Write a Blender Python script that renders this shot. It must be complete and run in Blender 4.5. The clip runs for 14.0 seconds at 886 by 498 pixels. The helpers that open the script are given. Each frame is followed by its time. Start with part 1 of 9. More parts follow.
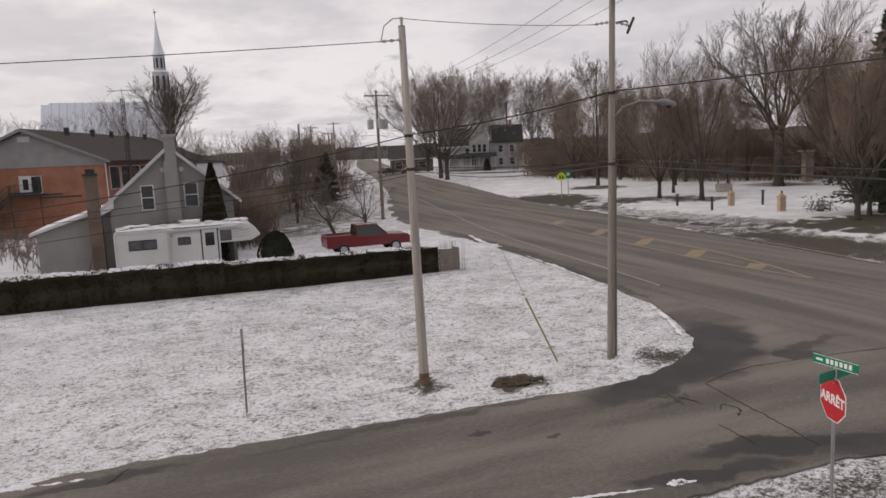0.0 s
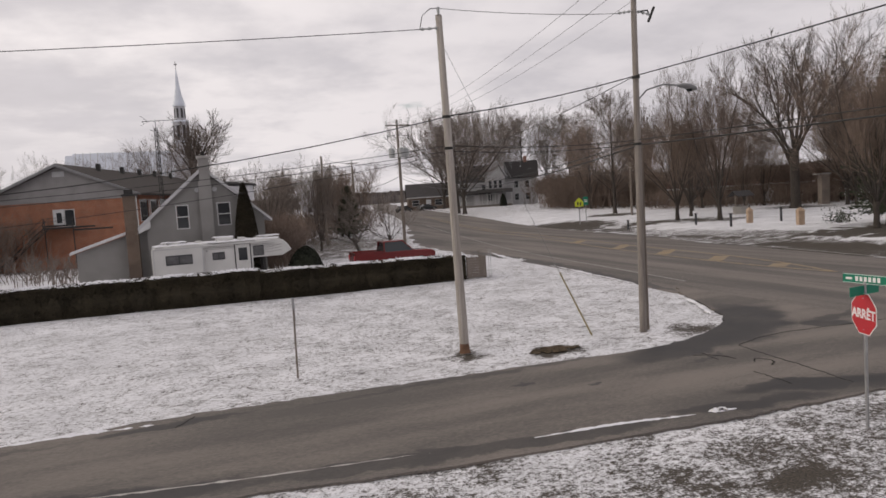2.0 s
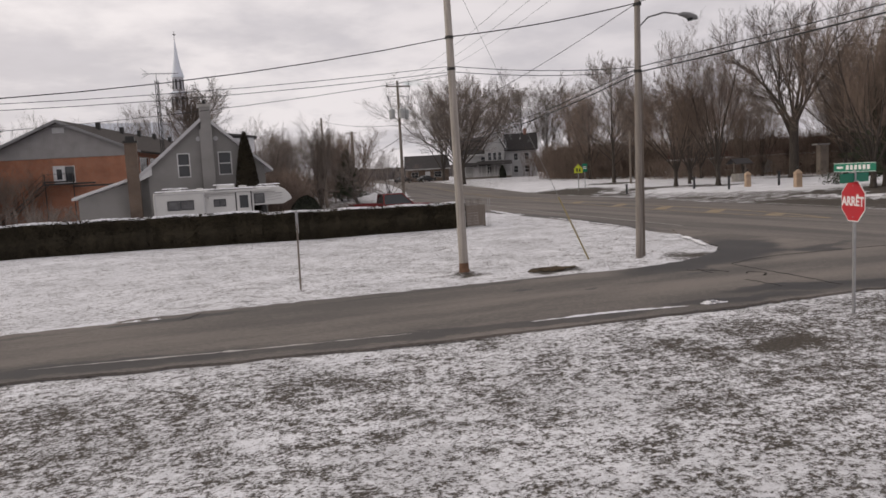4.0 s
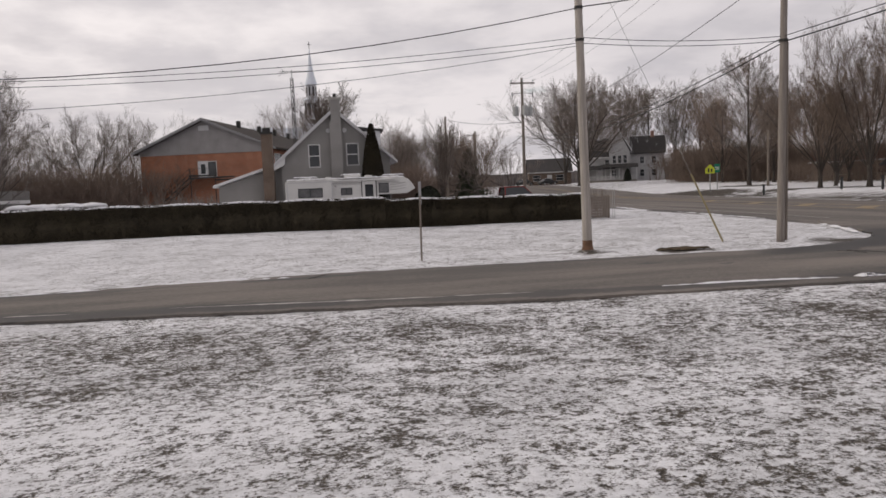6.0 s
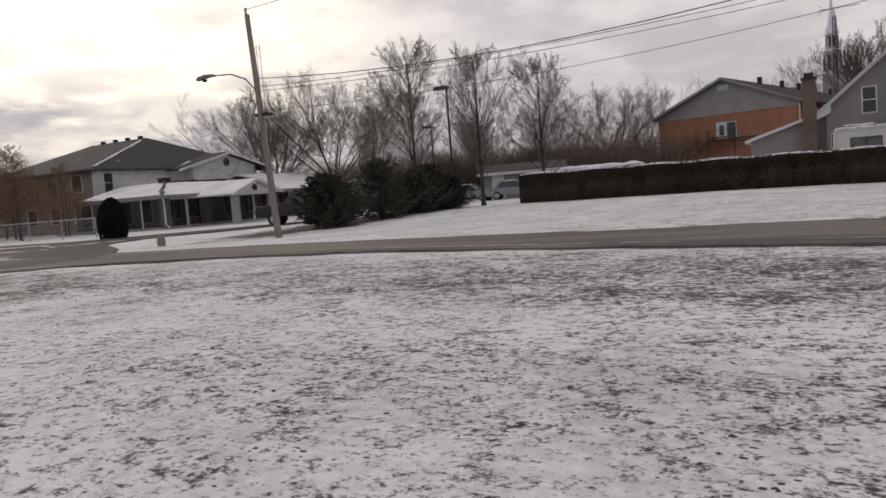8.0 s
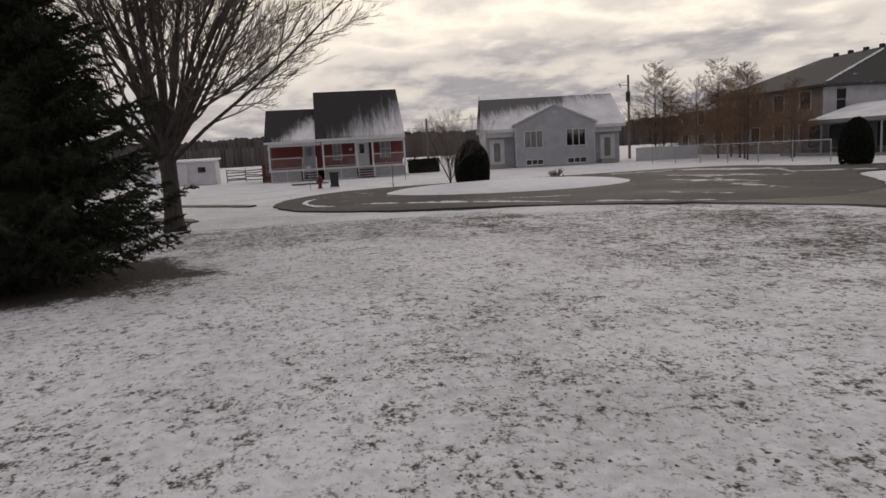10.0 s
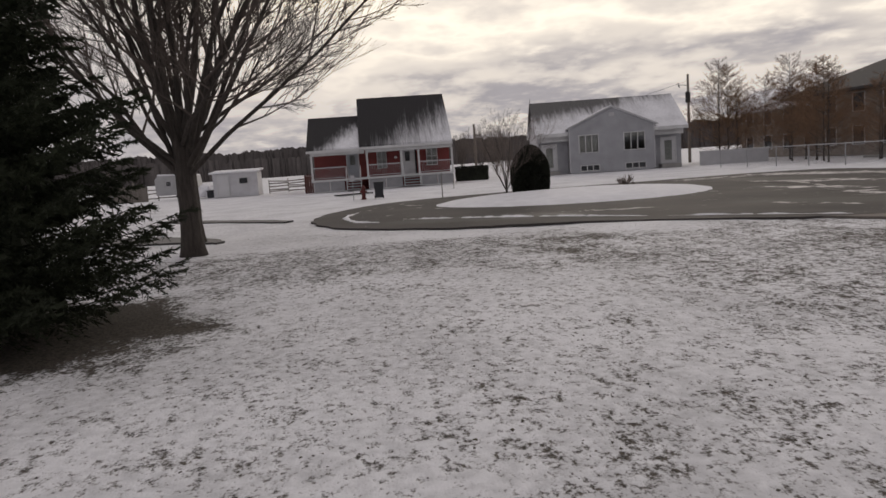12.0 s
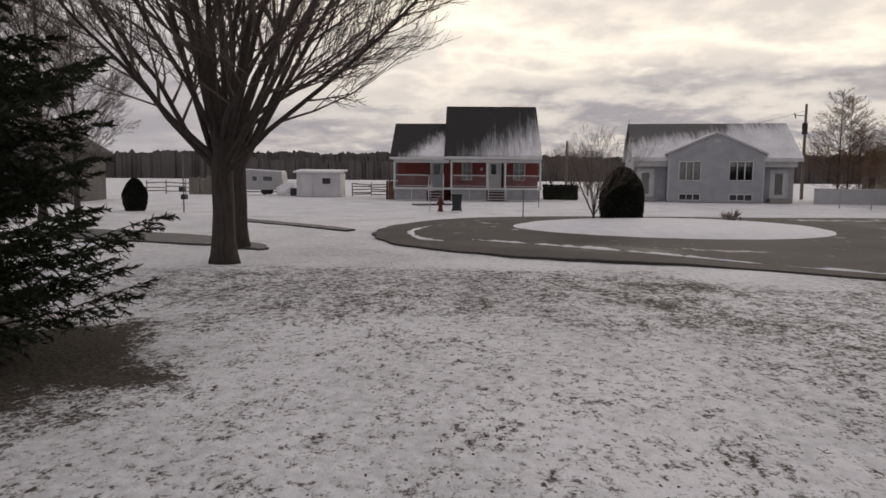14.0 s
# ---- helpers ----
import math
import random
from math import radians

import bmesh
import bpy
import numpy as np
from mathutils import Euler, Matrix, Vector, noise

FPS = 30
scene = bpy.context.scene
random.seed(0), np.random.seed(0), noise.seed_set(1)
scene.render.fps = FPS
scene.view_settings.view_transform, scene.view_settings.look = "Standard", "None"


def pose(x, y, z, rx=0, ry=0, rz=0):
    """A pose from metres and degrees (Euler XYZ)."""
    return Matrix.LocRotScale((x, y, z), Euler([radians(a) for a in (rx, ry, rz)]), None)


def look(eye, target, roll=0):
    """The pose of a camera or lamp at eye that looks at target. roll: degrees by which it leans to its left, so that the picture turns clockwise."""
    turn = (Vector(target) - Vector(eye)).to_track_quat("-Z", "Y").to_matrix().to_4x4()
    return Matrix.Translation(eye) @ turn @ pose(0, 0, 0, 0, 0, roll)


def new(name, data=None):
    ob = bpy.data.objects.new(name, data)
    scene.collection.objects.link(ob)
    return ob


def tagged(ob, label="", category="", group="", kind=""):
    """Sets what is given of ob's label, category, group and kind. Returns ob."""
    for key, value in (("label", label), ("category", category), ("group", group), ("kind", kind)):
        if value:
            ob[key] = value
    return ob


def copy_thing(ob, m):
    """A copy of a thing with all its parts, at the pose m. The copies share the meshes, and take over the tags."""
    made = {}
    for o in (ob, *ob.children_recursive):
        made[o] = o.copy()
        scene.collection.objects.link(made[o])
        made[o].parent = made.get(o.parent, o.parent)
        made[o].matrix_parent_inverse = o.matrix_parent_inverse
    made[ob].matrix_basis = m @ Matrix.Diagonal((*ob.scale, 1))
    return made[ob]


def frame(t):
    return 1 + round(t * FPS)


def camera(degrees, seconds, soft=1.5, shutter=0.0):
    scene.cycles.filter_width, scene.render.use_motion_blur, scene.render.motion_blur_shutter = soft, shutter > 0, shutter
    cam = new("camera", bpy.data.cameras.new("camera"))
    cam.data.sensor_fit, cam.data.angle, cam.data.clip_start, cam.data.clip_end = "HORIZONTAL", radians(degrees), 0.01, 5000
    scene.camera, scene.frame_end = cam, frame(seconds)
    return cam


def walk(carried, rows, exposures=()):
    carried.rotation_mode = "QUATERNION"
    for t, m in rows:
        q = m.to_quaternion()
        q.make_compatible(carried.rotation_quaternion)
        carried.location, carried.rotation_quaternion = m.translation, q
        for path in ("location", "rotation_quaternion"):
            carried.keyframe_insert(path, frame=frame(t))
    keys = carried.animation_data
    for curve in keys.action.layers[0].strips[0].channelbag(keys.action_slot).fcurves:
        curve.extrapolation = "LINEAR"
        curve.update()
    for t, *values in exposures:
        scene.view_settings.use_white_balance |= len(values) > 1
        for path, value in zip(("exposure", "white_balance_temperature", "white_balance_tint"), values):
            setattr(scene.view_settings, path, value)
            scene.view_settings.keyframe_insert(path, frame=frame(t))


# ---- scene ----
cam = camera(64.1, 14.0, soft=1.6)
EXPOSURES = [(0, -0.08), (3.2, -0.1), (6.5, -0.14), (7.5, -0.24), (8.5, -0.54), (9.2, -0.68), (14, -0.62)]
PATH = [
    (0, (-6.183, -18.301, 6.478), (-5.482, -16.448, 6.201), -2.6),
    (0.5, (-6.55, -18.562, 5.973), (-5.893, -16.676, 5.86), -3.4),
    (1, (-6.8, -18.747, 5.565), (-6.135, -16.865, 5.436), -3.4),
    (1.5, (-7.034, -18.963, 5.007), (-6.366, -17.084, 4.852), -3.4),
    (2, (-7.346, -19.179, 4.631), (-6.673, -17.301, 4.483), -3.8),
    (2.5, (-7.523, -19.454, 4.097), (-6.84, -17.578, 3.97), -2.8),
    (3, (-7.624, -19.612, 3.66), (-6.938, -17.741, 3.489), -3.1),
    (5.5, (-7.707, -19.548, 2.168), (-7.094, -17.656, 1.957), -2.5),
    (6, (-7.746, -19.417, 1.969), (-7.395, -17.456, 1.798), -2.4),
    (6.5, (-8.149, -19.56, 1.592), (-8.053, -17.572, 1.394), -1.7),
    (7, (-8.477, -19.554, 1.556), (-8.548, -17.557, 1.477), -0.8),
    (7.5, (-9.051, -19.169, 1.338), (-9.434, -17.208, 1.252), -0.8),
    (8, (-9.811, -18.865, 1.246), (-10.767, -17.116, 1.08), -4.5),
    (8.5, (-10.493, -18.879, 1.366), (-11.947, -17.522, 1.151), -1.4),
    (9, (-11.565, -18.425, 1.704), (-13.438, -17.756, 1.499), -3.5),
    (11.5, (-15.859, -18.494, 1.403), (-17.831, -18.301, 1.127), -3.4),
    (12, (-16.658, -18.395, 1.639), (-18.635, -18.214, 1.399), -4.0),
    (12.5, (-17.467, -18.33, 1.778), (-19.451, -18.165, 1.595), -3.6),
    (13, (-18.017, -18.149, 1.767), (-19.996, -17.969, 1.539), -2.9),
    (13.5, (-18.382, -17.897, 1.733), (-20.352, -17.706, 1.445), -3.2),
    (14, (-19.075, -17.793, 1.677), (-21.064, -17.849, 1.478), 0.5),
]
walk(cam, [(t, look(e, g, r)) for t, e, g, r in PATH], exposures=EXPOSURES)

# ---- world and sun ----
SUN_AZ = radians(160)          # towards the west, a little north
SUN_EL = radians(11)
SUN_DIR = Vector((math.cos(SUN_AZ) * math.cos(SUN_EL), math.sin(SUN_AZ) * math.cos(SUN_EL), math.sin(SUN_EL)))


def build_world():
    w = bpy.data.worlds.new("overcast_sky")
    scene.world = w
    w.use_nodes = True
    nt = w.node_tree
    nt.nodes.clear()
    N, L = nt.nodes.new, nt.links.new

    def math_node(op, a, b=None, clamp=False):
        n = N("ShaderNodeMath")
        n.operation, n.use_clamp = op, clamp
        for i, val in enumerate((a, b)):
            if val is None:
                continue
            if isinstance(val, (int, float)):
                n.inputs[i].default_value = val
            else:
                L(val, n.inputs[i])
        return n.outputs[0]

    def mix(fac, a, b):
        n = N("ShaderNodeMix")
        n.data_type = "RGBA"
        for sock, val in ((n.inputs[0], fac), (n.inputs[6], a), (n.inputs[7], b)):
            if isinstance(val, tuple):
                sock.default_value = (*val, 1)
            elif isinstance(val, (int, float)):
                sock.default_value = val
            else:
                L(val, sock)
        return n.outputs[2]

    def smooth(val, lo, hi):
        n = N("ShaderNodeMapRange")
        n.interpolation_type = "SMOOTHSTEP"
        L(val, n.inputs[0])
        n.inputs[1].default_value, n.inputs[2].default_value = lo, hi
        return n.outputs[0]

    tc = N("ShaderNodeTexCoord")
    sep = N("ShaderNodeSeparateXYZ")
    L(tc.outputs["Generated"], sep.inputs[0])
    zc = math_node("ADD", math_node("MAXIMUM", sep.outputs[2], 0.0), 0.09)
    zf = math_node("ADD", math_node("MAXIMUM", sep.outputs[2], 0.0), 0.2)
    comb, soft = N("ShaderNodeCombineXYZ"), N("ShaderNodeCombineXYZ")
    L(math_node("DIVIDE", sep.outputs[0], zf), soft.inputs[0])
    L(math_node("DIVIDE", sep.outputs[1], zf), soft.inputs[1])
    L(math_node("DIVIDE", sep.outputs[0], zc), comb.inputs[0])
    L(math_node("DIVIDE", sep.outputs[1], zc), comb.inputs[1])

    def cloud(scale, detail, rough, shift, plane=comb):
        mp = N("ShaderNodeMapping")
        mp.inputs["Location"].default_value = shift
        L(plane.outputs[0], mp.inputs[0])
        n = N("ShaderNodeTexNoise")
        n.inputs["Scale"].default_value, n.inputs["Detail"].default_value, n.inputs["Roughness"].default_value = scale, detail, rough
        L(mp.outputs[0], n.inputs["Vector"])
        return n.outputs["Fac"]

    big = cloud(0.55, 5, 0.5, (3.1, 1.7, 0))
    fine = cloud(2.7, 7, 0.55, (0.4, 5.2, 2), soft)
    body = math_node("ADD", math_node("MULTIPLY", big, 0.58), math_node("MULTIPLY", fine, 0.42))
    dot = N("ShaderNodeVectorMath")
    dot.operation = "DOT_PRODUCT"
    L(tc.outputs["Generated"], dot.inputs[0])
    dot.inputs[1].default_value = SUN_DIR
    glow = smooth(dot.outputs["Value"], 0.70, 0.97)
    wide = smooth(dot.outputs["Value"], -0.5, 0.95)

    sky = N("ShaderNodeTexSky")
    sky.sky_type, sky.sun_disc = "NISHITA", False
    sky.sun_elevation, sky.sun_rotation = SUN_EL, math.pi / 2 - SUN_AZ
    clear = N("ShaderNodeVectorMath")
    clear.operation = "SCALE"
    L(sky.outputs[0], clear.inputs[0])
    clear.inputs[3].default_value = 0.11

    low = math_node("ADD", sep.outputs[2], math_node("MULTIPLY", math_node("SUBTRACT", body, 0.5), 0.7))
    bank = math_node("MULTIPLY", math_node("SUBTRACT", 1.0, smooth(low, 0.09, 0.21)), math_node("MULTIPLY", smooth(dot.outputs["Value"], 0.1, 0.75), math_node("ADD", 0.6, math_node("MULTIPLY", smooth(fine, 0.34, 0.6), 0.36))))
    thick = math_node("MAXIMUM", math_node("MULTIPLY", smooth(body, 0.41, 0.60), math_node("SUBTRACT", 1.0, math_node("MULTIPLY", wide, 0.35))), bank)
    # cloud undersides: cool grey away from the sun, darker and bluer where the layer is thick before it
    wisp = cloud(5.5, 9, 0.6, (7.7, 2.1, 4), soft)
    tone = N("ShaderNodeVectorMath")
    tone.operation = "SCALE"
    L(mix(smooth(dot.outputs["Value"], 0.3, 0.88), SKY_DARK_FAR, SKY_DARK_SUN), tone.inputs[0])
    L(math_node("ADD", 0.80, math_node("ADD", math_node("MULTIPLY", wisp, 0.24), math_node("MULTIPLY", fine, 0.20))), tone.inputs[3])
    dark = tone.outputs[0]
    light = mix(wide, SKY_LIGHT_FAR, SKY_LIGHT_SUN)
    lit = mix(thick, light, dark)
    bright = mix(math_node("MULTIPLY", glow, math_node("SUBTRACT", 1.0, math_node("MINIMUM", math_node("MULTIPLY", thick, 1.05), 1.0))), lit, SKY_GLOW)
    gap = math_node("MULTIPLY", smooth(body, 0.385, 0.32), math_node("SUBTRACT", 1.0, wide))
    out_col = mix(gap, bright, clear.outputs[0])
    bg = N("ShaderNodeBackground")
    L(out_col, bg.inputs[0])
    bg.inputs[1].default_value = SKY_STRENGTH
    o = N("ShaderNodeOutputWorld")
    L(bg.outputs[0], o.inputs[0])


SKY_STRENGTH = 1.0
SKY_DARK_FAR, SKY_DARK_SUN = (0.575, 0.545, 0.575), (0.57, 0.53, 0.555)
SKY_LIGHT_FAR, SKY_LIGHT_SUN = (0.75, 0.705, 0.73), (1.09, 1.015, 1.0)
SKY_GLOW = (2.1, 1.86, 1.52)
build_world()

sun_data = bpy.data.lights.new("sun", "SUN")
sun_data.energy, sun_data.angle, sun_data.color = 0.6, radians(14), (1.0, 0.90, 0.78)
sun = new("sun", sun_data)
sun.matrix_world = look((0, 0, 60), Vector((0, 0, 60)) - SUN_DIR)


# ---- materials ----
def principled(name):
    m = bpy.data.materials.new(name)
    m.use_nodes = True
    nt = m.node_tree
    b = nt.nodes["Principled BSDF"]
    return m, nt, b


def rgba(c):
    return (*c, 1.0)


def mat(name, c1, c2=None, scale=4.0, rough=0.8, metal=0.0, bump=0.25, fine=70.0, spec=0.3, stretch=(1, 1, 1), rnd=0.0, contrast=(0.35, 0.65), bumpd=0.01):
    """Noise at two scales between two colours, a fine bump, and a change of value from object to object."""
    m, nt, b = principled(name)
    N, L = nt.nodes.new, nt.links.new
    c2 = c2 or tuple(x * 0.75 for x in c1)
    tc = N("ShaderNodeTexCoord")
    mp = N("ShaderNodeMapping")
    mp.inputs["Scale"].default_value = stretch
    L(tc.outputs["Object"], mp.inputs[0])
    n1 = N("ShaderNodeTexNoise")
    n1.inputs["Scale"].default_value, n1.inputs["Detail"].default_value = scale, 6
    L(mp.outputs[0], n1.inputs["Vector"])
    n2 = N("ShaderNodeTexNoise")
    n2.inputs["Scale"].default_value, n2.inputs["Detail"].default_value = fine, 3
    L(mp.outputs[0], n2.inputs["Vector"])
    ad = N("ShaderNodeMath")
    ad.operation = "MULTIPLY_ADD"
    L(n2.outputs["Fac"], ad.inputs[0])
    ad.inputs[1].default_value = 0.4
    sc = N("ShaderNodeMath")
    sc.operation = "MULTIPLY"
    sc.inputs[1].default_value = 0.6
    L(n1.outputs["Fac"], sc.inputs[0])
    L(sc.outputs[0], ad.inputs[2])
    r = N("ShaderNodeValToRGB")
    r.color_ramp.elements[0].position, r.color_ramp.elements[1].position = contrast
    r.color_ramp.elements[0].color, r.color_ramp.elements[1].color = rgba(c2), rgba(c1)
    L(ad.outputs[0], r.inputs[0])
    col = r.outputs[0]
    if rnd:
        oi = N("ShaderNodeObjectInfo")
        mr = N("ShaderNodeMapRange")
        mr.inputs[3].default_value, mr.inputs[4].default_value = 1 - rnd, 1 + rnd
        L(oi.outputs["Random"], mr.inputs[0])
        hv = N("ShaderNodeHueSaturation")
        L(mr.outputs[0], hv.inputs["Value"])
        L(col, hv.inputs["Color"])
        col = hv.outputs[0]
    L(col, b.inputs["Base Color"])
    b.inputs["Roughness"].default_value, b.inputs["Metallic"].default_value = rough, metal
    b.inputs["Specular IOR Level"].default_value = spec
    if bump:
        bp = N("ShaderNodeBump")
        bp.inputs["Strength"].default_value, bp.inputs["Distance"].default_value = bump, bumpd
        L(ad.outputs[0], bp.inputs["Height"])
        L(bp.outputs[0], b.inputs["Normal"])
    return m


def siding_mat(name, c, lap=0.12, axis=2, depth=0.35, rough=0.6):
    """Lapped boards: a saw-tooth of relief and a thin dark line at each lap."""
    m, nt, b = principled(name)
    N, L = nt.nodes.new, nt.links.new
    tc = N("ShaderNodeTexCoord")
    sep = N("ShaderNodeSeparateXYZ")
    L(tc.outputs["Object"], sep.inputs[0])
    d = N("ShaderNodeMath")
    d.operation = "DIVIDE"
    L(sep.outputs[axis], d.inputs[0])
    d.inputs[1].default_value = lap
    f = N("ShaderNodeMath")
    f.operation = "FRACT"
    L(d.outputs[0], f.inputs[0])
    r = N("ShaderNodeValToRGB")
    e = r.color_ramp.elements
    e[0].position, e[0].color = 0.0, rgba(tuple(x * 0.72 for x in c))
    e[1].position, e[1].color = 0.14, rgba(c)
    L(f.outputs[0], r.inputs[0])
    n1 = N("ShaderNodeTexNoise")
    n1.inputs["Scale"].default_value, n1.inputs["Detail"].default_value = 1.2, 6
    L(tc.outputs["Object"], n1.inputs["Vector"])
    hv = N("ShaderNodeHueSaturation")
    mr = N("ShaderNodeMapRange")
    mr.inputs[1].default_value, mr.inputs[2].default_value = 0.3, 0.7
    mr.inputs[3].default_value, mr.inputs[4].default_value = 0.86, 1.08
    L(n1.outputs["Fac"], mr.inputs[0])
    L(mr.outputs[0], hv.inputs["Value"])
    L(r.outputs[0], hv.inputs["Color"])
    L(hv.outputs[0], b.inputs["Base Color"])
    bp = N("ShaderNodeBump")
    bp.inputs["Strength"].default_value, bp.inputs["Distance"].default_value = depth, 0.02
    L(f.outputs[0], bp.inputs["Height"])
    L(bp.outputs[0], b.inputs["Normal"])
    b.inputs["Roughness"].default_value = rough
    return m


def brick_mat(name, c1, c2, mortar):
    m, nt, b = principled(name)
    N, L = nt.nodes.new, nt.links.new
    tc = N("ShaderNodeTexCoord")
    sep = N("ShaderNodeSeparateXYZ")
    L(tc.outputs["Object"], sep.inputs[0])
    ad = N("ShaderNodeMath")
    L(sep.outputs[0], ad.inputs[0])
    L(sep.outputs[1], ad.inputs[1])
    cb = N("ShaderNodeCombineXYZ")
    L(ad.outputs[0], cb.inputs[0])
    L(sep.outputs[2], cb.inputs[1])
    br = N("ShaderNodeTexBrick")
    br.inputs["Scale"].default_value = 1.0
    br.inputs["Brick Width"].default_value, br.inputs["Row Height"].default_value = 0.21, 0.067
    br.inputs["Mortar Size"].default_value = 0.008
    br.inputs["Color1"].default_value, br.inputs["Color2"].default_value, br.inputs["Mortar"].default_value = rgba(c1), rgba(c2), rgba(mortar)
    L(cb.outputs[0], br.inputs["Vector"])
    n1 = N("ShaderNodeTexNoise")
    n1.inputs["Scale"].default_value, n1.inputs["Detail"].default_value = 0.9, 6
    L(tc.outputs["Object"], n1.inputs["Vector"])
    mr = N("ShaderNodeMapRange")
    mr.inputs[1].default_value, mr.inputs[2].default_value = 0.3, 0.7
    mr.inputs[3].default_value, mr.inputs[4].default_value = 0.75, 1.15
    L(n1.outputs["Fac"], mr.inputs[0])
    hv = N("ShaderNodeHueSaturation")
    L(mr.outputs[0], hv.inputs["Value"])
    L(br.outputs["Color"], hv.inputs["Color"])
    L(hv.outputs[0], b.inputs["Base Color"])
    bp = N("ShaderNodeBump")
    bp.inputs["Strength"].default_value, bp.inputs["Distance"].default_value, bp.invert = 0.4, 0.01, True
    L(br.outputs["Fac"], bp.inputs["Height"])
    L(bp.outputs[0], b.inputs["Normal"])
    b.inputs["Roughness"].default_value = 0.85
    return m


def snow_mix_mat(name, under1, under2, cover=0.0, scales=(5.0, 0.8, 0.1), weights=(0.5, 0.3, 0.2), grad=(0, 0, 0), stretch=(1, 1, 1), edge=0.05, attr=None, snow=(0.80, 0.80, 0.83), bump=0.6, bumpd=0.05, rough=0.85, under_fine=30.0):
    """Thin snow that lies in patches over a darker surface."""
    m, nt, b = principled(name)
    N, L = nt.nodes.new, nt.links.new
    tc = N("ShaderNodeTexCoord")
    mp = N("ShaderNodeMapping")
    mp.inputs["Scale"].default_value = stretch
    L(tc.outputs["Object"], mp.inputs[0])
    total = None
    for s, wgt in zip(scales, weights):
        n = N("ShaderNodeTexNoise")
        n.inputs["Scale"].default_value, n.inputs["Detail"].default_value, n.inputs["Roughness"].default_value = s, 5, 0.6
        L(mp.outputs[0], n.inputs["Vector"])
        k = N("ShaderNodeMath")
        k.operation = "MULTIPLY_ADD"
        L(n.outputs["Fac"], k.inputs[0])
        k.inputs[1].default_value = wgt
        if total is None:
            k.inputs[2].default_value = cover
        else:
            L(total, k.inputs[2])
        total = k.outputs[0]
    if any(grad):
        d = N("ShaderNodeVectorMath")
        d.operation = "DOT_PRODUCT"
        L(tc.outputs["Object"], d.inputs[0])
        d.inputs[1].default_value = grad
        k = N("ShaderNodeMath")
        L(total, k.inputs[0])
        L(d.outputs["Value"], k.inputs[1])
        total = k.outputs[0]
    if attr:
        at = N("ShaderNodeAttribute")
        at.attribute_name = attr
        k = N("ShaderNodeMath")
        k.operation = "SUBTRACT"
        L(total, k.inputs[0])
        L(at.outputs["Fac"], k.inputs[1])
        total = k.outputs[0]
    mask = N("ShaderNodeMapRange")
    mask.interpolation_type = "SMOOTHSTEP" if edge < 0.05 or not attr else "LINEAR"
    mask.inputs[1].default_value, mask.inputs[2].default_value = 0.5 - edge, 0.5 + edge
    L(total, mask.inputs[0])
    g = N("ShaderNodeTexNoise")
    g.inputs["Scale"].default_value, g.inputs["Detail"].default_value = under_fine, 4
    L(tc.outputs["Object"], g.inputs["Vector"])
    r = N("ShaderNodeValToRGB")
    r.color_ramp.elements[0].position, r.color_ramp.elements[1].position = 0.35, 0.65
    r.color_ramp.elements[0].color, r.color_ramp.elements[1].color = rgba(under2), rgba(under1)
    L(g.outputs["Fac"], r.inputs[0])
    g2 = N("ShaderNodeTexNoise")
    g2.inputs["Scale"].default_value, g2.inputs["Detail"].default_value = 0.5, 5
    L(tc.outputs["Object"], g2.inputs["Vector"])
    g3 = N("ShaderNodeTexNoise")
    g3.inputs["Scale"].default_value, g3.inputs["Detail"].default_value = 9.0, 5
    L(tc.outputs["Object"], g3.inputs["Vector"])
    gm = N("ShaderNodeMath")
    L(g2.outputs["Fac"], gm.inputs[0])
    L(g3.outputs["Fac"], gm.inputs[1])
    gh = N("ShaderNodeMath")
    gh.operation = "MULTIPLY"
    gh.inputs[1].default_value = 0.5
    L(gm.outputs[0], gh.inputs[0])
    # grey mottling in the snow colour: painted relief shading, and grass showing through
    r2 = N("ShaderNodeValToRGB")
    r2.color_ramp.elements[0].position, r2.color_ramp.elements[1].position = 0.39, 0.57
    r2.color_ramp.elements[0].color, r2.color_ramp.elements[1].color = rgba(tuple(x * 0.74 for x in snow)), rgba(snow)
    L(gh.outputs[0], r2.inputs[0])
    mx = N("ShaderNodeMix")
    mx.data_type = "RGBA"
    L(mask.outputs[0], mx.inputs[0])
    L(r.outputs[0], mx.inputs[6])
    L(r2.outputs[0], mx.inputs[7])
    L(mx.outputs[2], b.inputs["Base Color"])
    b.inputs["Roughness"].default_value = rough
    b.inputs["Specular IOR Level"].default_value = 0.2
    if bump:
        bp = N("ShaderNodeBump")
        bp.inputs["Strength"].default_value, bp.inputs["Distance"].default_value = bump, bumpd
        L(total, bp.inputs["Height"])
        L(bp.outputs[0], b.inputs["Normal"])
    return m


